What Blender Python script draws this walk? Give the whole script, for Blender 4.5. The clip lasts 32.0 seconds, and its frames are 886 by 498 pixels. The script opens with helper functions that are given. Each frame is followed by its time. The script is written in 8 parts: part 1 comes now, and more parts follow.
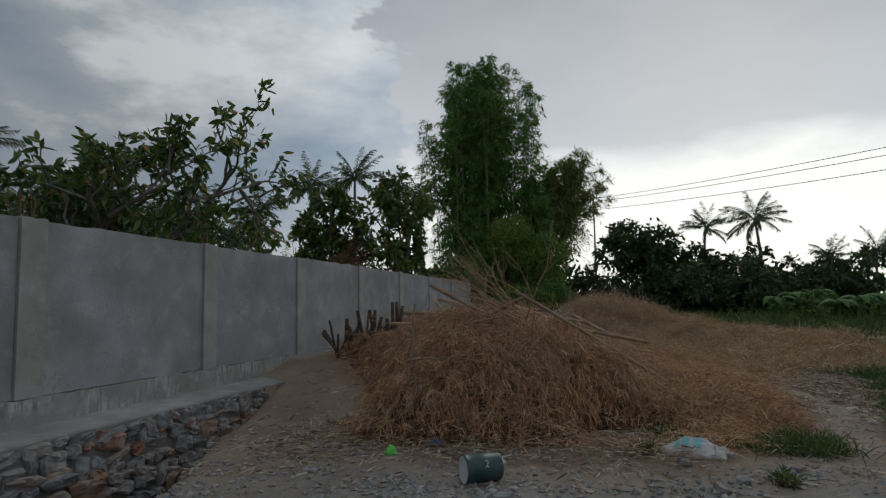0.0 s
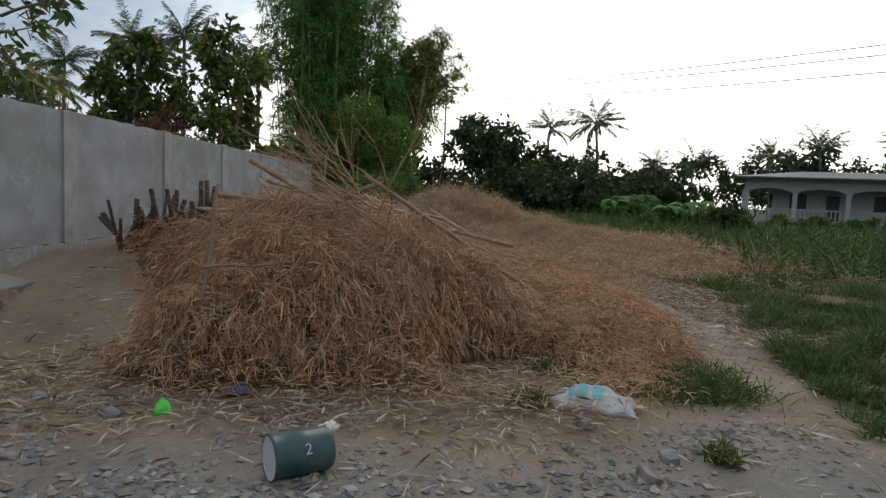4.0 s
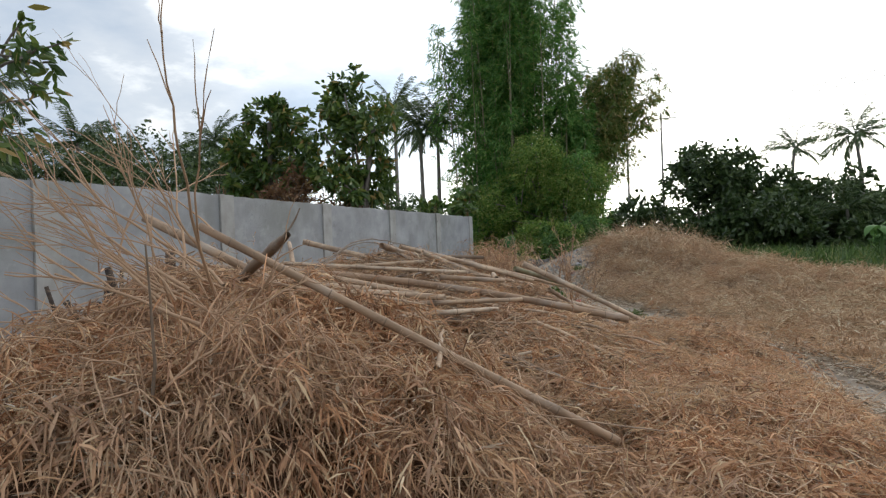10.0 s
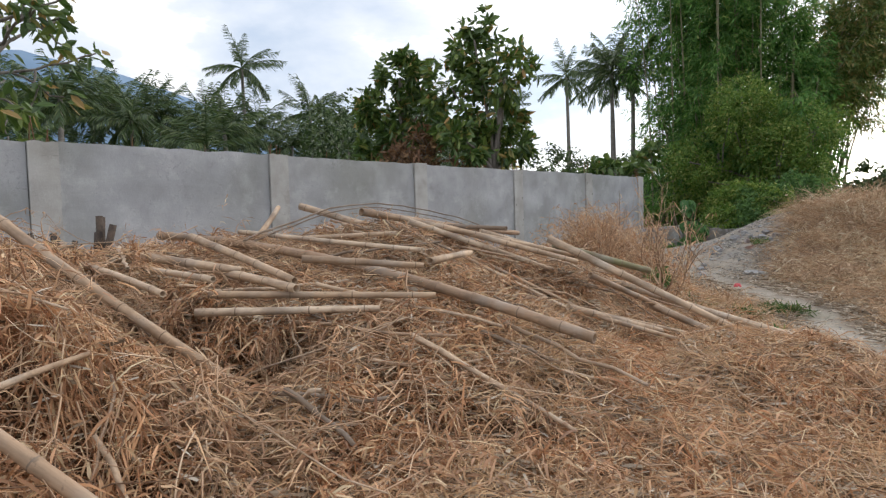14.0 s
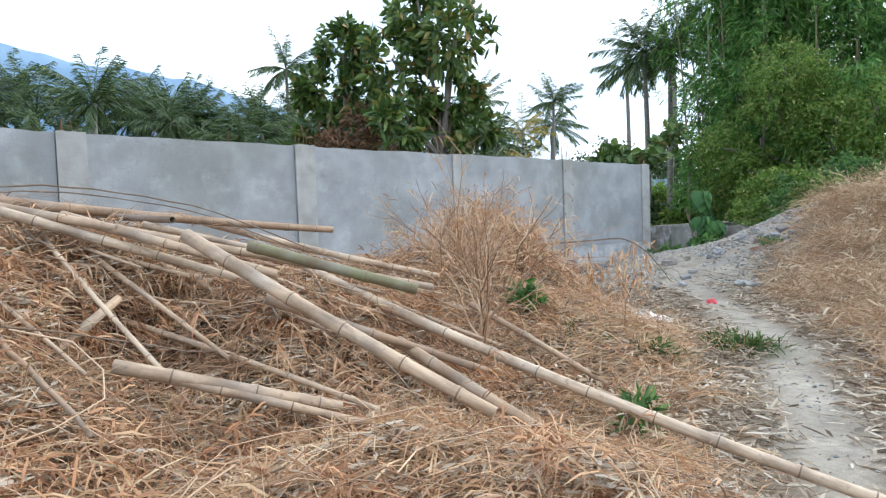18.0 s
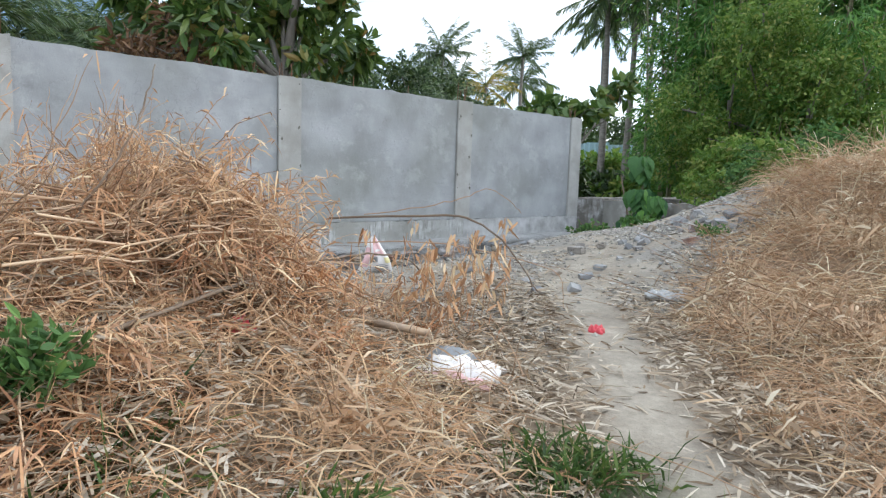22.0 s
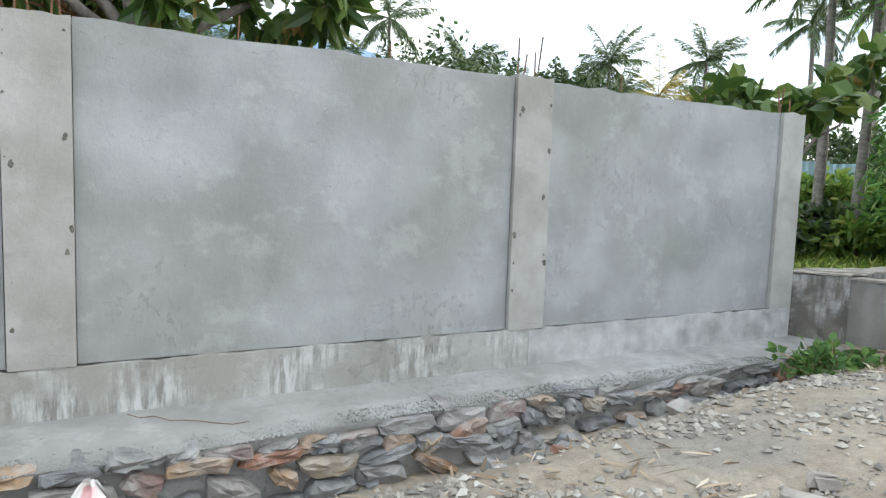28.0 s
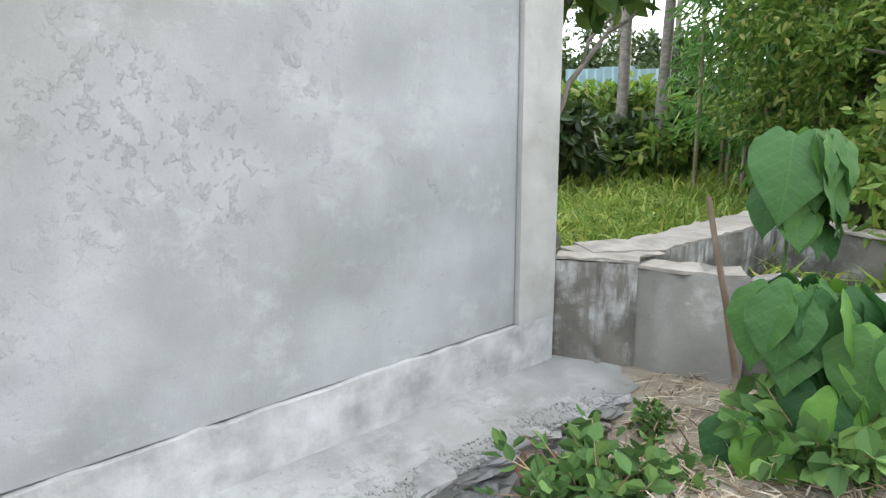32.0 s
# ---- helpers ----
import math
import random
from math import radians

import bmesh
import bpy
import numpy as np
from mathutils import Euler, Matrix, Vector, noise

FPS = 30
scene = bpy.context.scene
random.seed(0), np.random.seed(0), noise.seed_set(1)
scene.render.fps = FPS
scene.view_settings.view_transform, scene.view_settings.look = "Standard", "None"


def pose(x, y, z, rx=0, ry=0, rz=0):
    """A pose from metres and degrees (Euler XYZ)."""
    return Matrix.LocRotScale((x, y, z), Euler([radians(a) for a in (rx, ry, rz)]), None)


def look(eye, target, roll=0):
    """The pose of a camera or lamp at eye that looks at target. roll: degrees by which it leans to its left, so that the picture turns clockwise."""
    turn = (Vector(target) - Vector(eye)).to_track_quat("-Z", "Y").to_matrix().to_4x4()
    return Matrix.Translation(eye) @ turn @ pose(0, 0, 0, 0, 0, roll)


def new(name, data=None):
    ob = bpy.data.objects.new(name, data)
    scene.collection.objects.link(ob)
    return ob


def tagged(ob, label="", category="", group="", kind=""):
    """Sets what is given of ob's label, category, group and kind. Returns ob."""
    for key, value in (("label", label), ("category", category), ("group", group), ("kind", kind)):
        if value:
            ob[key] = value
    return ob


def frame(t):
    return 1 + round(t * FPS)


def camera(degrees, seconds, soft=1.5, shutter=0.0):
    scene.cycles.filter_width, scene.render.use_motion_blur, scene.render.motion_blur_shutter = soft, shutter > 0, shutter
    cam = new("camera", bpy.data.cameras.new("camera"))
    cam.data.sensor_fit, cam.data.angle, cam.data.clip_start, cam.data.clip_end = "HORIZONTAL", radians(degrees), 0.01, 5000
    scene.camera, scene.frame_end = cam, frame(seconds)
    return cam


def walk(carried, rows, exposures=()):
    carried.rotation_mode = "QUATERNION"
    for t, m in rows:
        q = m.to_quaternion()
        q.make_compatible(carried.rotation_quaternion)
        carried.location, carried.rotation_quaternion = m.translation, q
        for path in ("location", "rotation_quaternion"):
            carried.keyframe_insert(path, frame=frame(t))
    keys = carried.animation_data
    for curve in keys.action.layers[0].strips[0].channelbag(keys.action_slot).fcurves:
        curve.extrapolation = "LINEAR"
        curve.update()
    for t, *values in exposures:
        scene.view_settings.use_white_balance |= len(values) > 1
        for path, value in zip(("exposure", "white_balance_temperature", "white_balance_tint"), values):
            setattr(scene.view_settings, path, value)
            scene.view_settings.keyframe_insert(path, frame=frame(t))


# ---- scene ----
cam = camera(70.1, 32.0, soft=1.3)
PATH = [
    (0, (5.751, -26.276, 1.62), (5.246, -24.349, 1.797), -0.9),
    (0.5, (5.609, -25.869, 1.648), (5.185, -23.916, 1.736), -2.0),
    (1, (5.425, -25.514, 1.632), (5.27, -23.52, 1.615), 1.4),
    (1.5, (5.411, -25.237, 1.629), (5.325, -23.241, 1.54), 0.0),
    (2, (5.437, -24.972, 1.625), (5.418, -22.978, 1.465), 1.0),
    (2.5, (5.374, -24.65, 1.607), (5.355, -22.651, 1.54), 0.4),
    (3, (5.375, -24.348, 1.613), (5.304, -22.352, 1.505), -0.1),
    (3.5, (5.312, -24.249, 1.654), (5.292, -22.254, 1.503), 2.6),
    (5.5, (5.781, -22.96, 1.544), (5.768, -20.969, 1.357), 2.4),
    (6, (5.804, -22.626, 1.587), (5.689, -20.639, 1.39), 0.4),
    (6.5, (5.893, -22.39, 1.594), (5.663, -20.412, 1.402), -1.6),
    (7, (6.076, -22.217, 1.615), (5.658, -20.269, 1.439), 1.3),
    (7.5, (6.202, -22.027, 1.611), (5.734, -20.105, 1.311), -1.4),
    (8, (6.308, -21.774, 1.58), (5.779, -19.853, 1.412), 0.2),
    (8.5, (6.505, -21.549, 1.58), (5.81, -19.687, 1.358), -1.0),
    (9, (6.753, -21.194, 1.507), (6.008, -19.361, 1.214), -0.3),
    (10, (6.936, -20.313, 1.652), (6.202, -18.453, 1.639), -2.1),
    (11, (7.365, -19.774, 1.637), (6.604, -17.925, 1.613), 1.8),
    (12, (7.563, -19.006, 1.575), (6.385, -17.39, 1.553), 1.9),
    (12.5, (7.683, -18.485, 1.568), (6.36, -16.986, 1.603), -0.1),
    (13, (7.734, -17.958, 1.527), (6.327, -16.536, 1.532), -2.4),
    (13.5, (8.088, -17.81, 1.618), (6.755, -16.321, 1.542), -1.2),
    (15.5, (8.192, -15.62, 1.508), (6.686, -14.32, 1.31), -2.5),
    (16, (8.306, -15.278, 1.469), (6.766, -14.015, 1.291), -2.0),
    (16.5, (8.484, -14.848, 1.539), (7.123, -13.39, 1.393), -4.7),
    (17, (8.423, -14.587, 1.433), (7.008, -13.186, 1.251), -2.1),
    (17.5, (8.481, -14.124, 1.451), (6.991, -12.795, 1.342), -3.8),
    (18, (8.347, -13.687, 1.411), (6.827, -12.39, 1.32), -2.0),
    (18.5, (8.279, -13.265, 1.461), (6.765, -11.967, 1.307), -2.6),
    (19, (8.181, -12.803, 1.432), (6.637, -11.538, 1.31), -1.4),
    (19.5, (8.006, -12.391, 1.428), (6.482, -11.108, 1.255), -2.4),
    (20, (7.907, -11.948, 1.407), (6.324, -10.734, 1.271), -1.4),
    (20.5, (7.797, -11.521, 1.393), (6.262, -10.247, 1.251), 0.2),
    (21, (7.572, -11.04, 1.438), (6.056, -9.742, 1.316), -3.1),
    (21.5, (7.453, -10.604, 1.441), (5.96, -9.28, 1.309), -0.5),
    (22, (7.182, -10.116, 1.388), (5.725, -8.764, 1.164), 1.8),
    (22.5, (6.913, -9.604, 1.439), (5.401, -8.343, 1.09), -3.1),
    (23, (6.671, -9.166, 1.404), (5.097, -7.967, 1.113), -2.4),
    (23.5, (6.335, -8.633, 1.389), (4.892, -7.263, 1.183), -0.1),
    (24, (6.224, -8.141, 1.319), (5.002, -6.563, 1.189), -1.4),
    (24.5, (6.001, -7.677, 1.28), (4.877, -6.056, 0.952), 2.1),
    (25, (5.566, -7.316, 1.332), (4.363, -5.744, 1.046), -2.0),
    (25.5, (5.397, -6.964, 1.476), (3.83, -5.744, 1.237), 0.9),
    (27.5, (4.08, -5.926, 1.631), (2.321, -5.011, 1.373), 4.8),
    (28, (3.852, -5.768, 1.731), (2.082, -4.855, 1.555), 1.9),
    (28.5, (3.641, -5.419, 1.793), (1.884, -4.468, 1.699), 1.4),
    (29, (3.392, -5.188, 1.738), (1.765, -4.129, 1.254), 4.0),
    (29.5, (3.167, -4.9, 1.779), (1.56, -3.786, 1.361), 4.0),
    (30, (3.016, -4.581, 1.81), (1.37, -3.448, 1.724), 2.6),
    (31, (2.538, -3.714, 1.907), (0.974, -2.515, 1.565), 2.3),
    (31.5, (2.361, -3.194, 1.968), (0.907, -1.882, 1.564), -2.5),
    (32, (2.323, -2.895, 1.961), (0.855, -1.608, 1.525), -0.4),
]
EXPOSURES = [(0, -1.25, 6250, 6), (0.5, -1.1, 6200, 6), (1, -0.9, 6250, 6), (2, -0.1, 6350, 6), (3, -0.5, 6350, 7), (6, -0.1, 6600, 8), (7, -0.1, 6550, 8), (8, 0.35, 6350, 7), (10, 0.25, 6400, 8), (11, 0.05, 6500, 8), (12, 0.1, 6500, 8), (13, 0.35, 6800, 13), (16, 0.9, 5800, 5), (19, 1.25, 5850, 5), (23, 1.15, 6100, 6), (24, 1.55, 5850, 4), (25, 1.5, 5700, 3), (28, 1.4, 6400, 5), (29, 1.5, 6450, 5), (30, 1.75, 6500, 6), (31, 1.5, 6600, 6), (32, 1.9, 6600, 6)]

walk(cam, [(t, look(eye, target, roll)) for t, eye, target, roll in PATH], EXPOSURES)

# ---- light ----
world = bpy.data.worlds.new("evening_sky")
scene.world = world
world.use_nodes = True
SUN_AZ, SUN_EL = 10.0, 24.0  # degrees right of +y, above the horizon


def node(tree, kind, **inputs):
    n = tree.nodes.new(kind)
    for key, value in inputs.items():
        n.inputs[key.replace("_", " ")].default_value = value
    return n


def build_sky():
    t = world.node_tree
    t.nodes.clear()
    out = t.nodes.new("ShaderNodeOutputWorld")
    sky = t.nodes.new("ShaderNodeTexSky")
    sky.sky_type, sky.sun_disc = "NISHITA", False
    sky.sun_elevation, sky.sun_rotation = radians(SUN_EL), radians(SUN_AZ)
    clear = t.nodes.new("ShaderNodeBackground")
    clear.inputs["Strength"].default_value = 0.10
    t.links.new(sky.outputs[0], clear.inputs["Color"])
    coord = t.nodes.new("ShaderNodeTexCoord")
    stretch = t.nodes.new("ShaderNodeMapping")
    stretch.inputs["Scale"].default_value = (1.0, 1.0, 2.4)
    t.links.new(coord.outputs["Generated"], stretch.inputs["Vector"])
    billow = node(t, "ShaderNodeTexNoise", Scale=2.6, Detail=10.0, Roughness=0.56)
    t.links.new(stretch.outputs[0], billow.inputs["Vector"])
    fine = node(t, "ShaderNodeTexNoise", Scale=7.0, Detail=8.0, Roughness=0.6)
    t.links.new(stretch.outputs[0], fine.inputs["Vector"])
    # height over the horizon, wavering with the cloud noise
    split = t.nodes.new("ShaderNodeSeparateXYZ")
    t.links.new(coord.outputs["Generated"], split.inputs[0])
    waver = node(t, "ShaderNodeMath")
    waver.operation = "MULTIPLY_ADD"
    waver.inputs[1].default_value = 0.22
    t.links.new(billow.outputs["Fac"], waver.inputs[0])
    t.links.new(split.outputs["Z"], waver.inputs[2])
    veil = t.nodes.new("ShaderNodeValToRGB")
    veil.color_ramp.elements[0].position, veil.color_ramp.elements[0].color = 0.10, (2.9, 2.78, 2.6, 1)
    veil.color_ramp.elements[1].position, veil.color_ramp.elements[1].color = 0.58, (0.92, 0.95, 1.02, 1)
    mid = veil.color_ramp.elements.new(0.36)
    mid.color = (1.42, 1.44, 1.50, 1)
    hi = veil.color_ramp.elements.new(0.30)
    hi.color = (2.5, 2.44, 2.36, 1)
    zenith = veil.color_ramp.elements.new(0.85)
    zenith.color = (0.85, 0.88, 0.95, 1)
    t.links.new(waver.outputs[0], veil.inputs[0])
    # the cumulus bank in the west
    near = t.nodes.new("ShaderNodeVectorMath")
    near.operation = "DOT_PRODUCT"
    az, el = radians(43), radians(13)
    near.inputs[1].default_value = (-math.sin(az) * math.cos(el), math.cos(az) * math.cos(el), math.sin(el))
    t.links.new(coord.outputs["Generated"], near.inputs[0])
    rough = node(t, "ShaderNodeMath")
    rough.operation = "MULTIPLY_ADD"
    rough.inputs[1].default_value = 0.13
    t.links.new(fine.outputs["Fac"], rough.inputs[0])
    t.links.new(near.outputs["Value"], rough.inputs[2])
    bank = t.nodes.new("ShaderNodeValToRGB")
    bank.color_ramp.elements[0].position, bank.color_ramp.elements[0].color = 0.972, (0, 0, 0, 1)
    bank.color_ramp.elements[1].position, bank.color_ramp.elements[1].color = 0.979, (1, 1, 1, 1)
    t.links.new(rough.outputs[0], bank.inputs[0])
    grey = t.nodes.new("ShaderNodeValToRGB")
    grey.color_ramp.elements[0].position, grey.color_ramp.elements[0].color = 0.36, (0.70, 0.84, 1.02, 1)
    grey.color_ramp.elements[1].position, grey.color_ramp.elements[1].color = 0.64, (1.75, 1.77, 1.80, 1)
    t.links.new(billow.outputs["Fac"], grey.inputs[0])
    both = t.nodes.new("ShaderNodeMix")
    both.data_type = "RGBA"
    t.links.new(bank.outputs["Color"], both.inputs["Factor"])
    t.links.new(veil.outputs["Color"], both.inputs["A"])
    t.links.new(grey.outputs["Color"], both.inputs["B"])
    # the western deck: grey-blue cloud with white billows
    side = t.nodes.new("ShaderNodeVectorMath")
    side.operation = "DOT_PRODUCT"
    side.inputs[1].default_value = (-0.93, 0.37, 0.0)
    t.links.new(coord.outputs["Generated"], side.inputs[0])
    west = t.nodes.new("ShaderNodeValToRGB")
    west.color_ramp.elements[0].position, west.color_ramp.elements[1].position = 0.66, 0.88
    t.links.new(side.outputs["Value"], west.inputs[0])
    deck = t.nodes.new("ShaderNodeValToRGB")
    deck.color_ramp.elements[0].position, deck.color_ramp.elements[0].color = 0.36, (0.42, 0.50, 0.62, 1)
    deck.color_ramp.elements[1].position, deck.color_ramp.elements[1].color = 0.63, (1.25, 1.24, 1.22, 1)
    grade = deck.color_ramp.elements.new(0.54)
    grade.color = (0.66, 0.70, 0.76, 1)
    t.links.new(billow.outputs["Fac"], deck.inputs[0])
    sides = t.nodes.new("ShaderNodeMix")
    sides.data_type = "RGBA"
    t.links.new(west.outputs["Color"], sides.inputs["Factor"])
    t.links.new(both.outputs["Result"], sides.inputs["A"])
    t.links.new(deck.outputs["Color"], sides.inputs["B"])
    # the glow lies towards the low sun; the sky behind is even and cool
    facing = t.nodes.new("ShaderNodeVectorMath")
    facing.operation = "DOT_PRODUCT"
    facing.inputs[1].default_value = (-0.35, 0.93, 0.0)
    t.links.new(coord.outputs["Generated"], facing.inputs[0])
    glow = t.nodes.new("ShaderNodeValToRGB")
    glow.color_ramp.elements[0].position, glow.color_ramp.elements[1].position = 0.05, 0.62
    t.links.new(facing.outputs["Value"], glow.inputs[0])
    even = t.nodes.new("ShaderNodeMix")
    even.data_type = "RGBA"
    dome = t.nodes.new("ShaderNodeValToRGB")
    dome.color_ramp.elements[0].position, dome.color_ramp.elements[0].color = 0.0, (0.60, 0.63, 0.69, 1)
    dome.color_ramp.elements[1].position, dome.color_ramp.elements[1].color = 0.9, (0.98, 1.02, 1.10, 1)
    t.links.new(split.outputs["Z"], dome.inputs[0])
    t.links.new(dome.outputs["Color"], even.inputs["A"])
    t.links.new(glow.outputs["Color"], even.inputs["Factor"])
    t.links.new(sides.outputs["Result"], even.inputs["B"])
    cloud = t.nodes.new("ShaderNodeBackground")
    cloud.inputs["Strength"].default_value = 1.0
    t.links.new(even.outputs["Result"], cloud.inputs["Color"])
    mix = t.nodes.new("ShaderNodeMixShader")
    mix.inputs[0].default_value = 0.88
    t.links.new(clear.outputs[0], mix.inputs[1])
    t.links.new(cloud.outputs[0], mix.inputs[2])
    t.links.new(mix.outputs[0], out.inputs["Surface"])


build_sky()
sun = new("sun", bpy.data.lights.new("sun", "SUN"))
sun.data.energy, sun.data.angle, sun.data.color = 0.9, radians(22), (1.0, 0.93, 0.82)
sun.matrix_world = look((math.sin(radians(SUN_AZ)) * 40, math.cos(radians(SUN_AZ)) * 40, 40 * math.tan(radians(SUN_EL))), (0, 0, 0))


# ---- materials ----
def links_mat(name, rough=0.8, metal=0.0):
    m = bpy.data.materials.new(name)
    m.use_nodes = True
    b = m.node_tree.nodes["Principled BSDF"]
    b.inputs["Roughness"].default_value, b.inputs["Metallic"].default_value = rough, metal
    return m, m.node_tree, b


def ramp(t, source, stops):
    r = t.nodes.new("ShaderNodeValToRGB")
    e = r.color_ramp.elements
    for i, (pos, col) in enumerate(stops):
        el = e[i] if i < 2 else e.new(pos)
        el.position, el.color = pos, (*col, 1)
    t.links.new(source, r.inputs[0])
    return r.outputs["Color"]


def noise_of(t, scale, detail=6.0, rough=0.6, vector=None, squash=None):
    n = node(t, "ShaderNodeTexNoise", Scale=scale, Detail=detail, Roughness=rough)
    if vector is None:
        vector = t.nodes.new("ShaderNodeTexCoord").outputs["Object"]
    if squash:
        m = t.nodes.new("ShaderNodeMapping")
        m.inputs["Scale"].default_value = squash
        t.links.new(vector, m.inputs["Vector"])
        vector = m.outputs[0]
    t.links.new(vector, n.inputs["Vector"])
    return n.outputs["Fac"]


def mixed(t, fac, a, b, blend="MIX"):
    m = t.nodes.new("ShaderNodeMix")
    m.data_type, m.blend_type = "RGBA", blend
    for key, v in (("Factor", fac), ("A", a), ("B", b)):
        if isinstance(v, (int, float)):
            m.inputs[key].default_value = v
        elif isinstance(v, tuple):
            m.inputs[key].default_value = (*v, 1)
        else:
            t.links.new(v, m.inputs[key])
    return m.outputs["Result"]


def relief(t, b, height, strength=0.4, distance=0.01):
    n = t.nodes.new("ShaderNodeBump")
    n.inputs["Strength"].default_value, n.inputs["Distance"].default_value = strength, distance
    t.links.new(height, n.inputs["Height"])
    t.links.new(n.outputs[0], b.inputs["Normal"])


def attr(t, name):
    a = t.nodes.new("ShaderNodeAttribute")
    a.attribute_name = name
    return a.outputs["Fac"]


def island(t):
    return t.nodes.new("ShaderNodeNewGeometry").outputs["Random Per Island"]


def world_pos(t):
    return t.nodes.new("ShaderNodeNewGeometry").outputs["Position"]


def speckled(name, stops, scale=6.0, rough=0.85, bump_scale=60.0, bump_strength=0.4, distance=0.01, second=None, metal=0.0, squash=None):
    """A surface whose colour wanders through stops at one scale, with a finer grain in second and in its relief."""
    m, t, b = links_mat(name, rough, metal)
    p = world_pos(t)
    c = ramp(t, noise_of(t, scale, 8.0, 0.62, p, squash), stops)
    if second:
        f = ramp(t, noise_of(t, second[0], 5.0, 0.6, p), [(0.42, (0, 0, 0)), (0.62, (1, 1, 1))])
        c = mixed(t, f, c, mixed(t, second[2], c, second[1]))
    t.links.new(c, b.inputs["Base Color"])
    relief(t, b, noise_of(t, bump_scale, 6.0, 0.65, p), bump_strength, distance)
    return m


def leafy(name, stops, rough=0.55, glow=0.25, tint=None):
    """Leaves or dry blades: each one its own tone, partly letting light through."""
    m, t, b = links_mat(name, rough)
    c = ramp(t, island(t), stops)
    c = mixed(t, 0.35, c, mixed(t, noise_of(t, 3.0, 3.0, 0.5, world_pos(t)), c, (0.02, 0.02, 0.01)), "MIX")
    if tint:
        drift = ramp(t, noise_of(t, 1.4, 4.0, 0.6, world_pos(t)), [(0.44, (0, 0, 0)), (0.60, (1, 1, 1))])
        c = mixed(t, drift, c, mixed(t, 0.5, c, tint))
    t.links.new(c, b.inputs["Base Color"])
    if glow:
        out = t.nodes["Material Output"]
        back = t.nodes.new("ShaderNodeBsdfTranslucent")
        t.links.new(c, back.inputs["Color"])
        mix = t.nodes.new("ShaderNodeMixShader")
        mix.inputs[0].default_value = glow
        t.links.new(b.outputs[0], mix.inputs[1])
        t.links.new(back.outputs[0], mix.inputs[2])
        t.links.new(mix.outputs[0], out.inputs["Surface"])
    return m


def plain(name, col, rough=0.6, metal=0.0, wear=0.25, scale=25.0):
    """A painted or moulded surface with slight soiling."""
    m, t, b = links_mat(name, rough, metal)
    p = world_pos(t)
    dirt = ramp(t, noise_of(t, scale, 6.0, 0.6, p), [(0.45, (0, 0, 0)), (0.75, (1, 1, 1))])
    c = mixed(t, dirt, col, tuple(v * (1 - wear) + 0.22 * wear for v in col))
    t.links.new(c, b.inputs["Base Color"])
    relief(t, b, noise_of(t, 90.0, 4.0, 0.5, p), 0.15, 0.004)
    return m


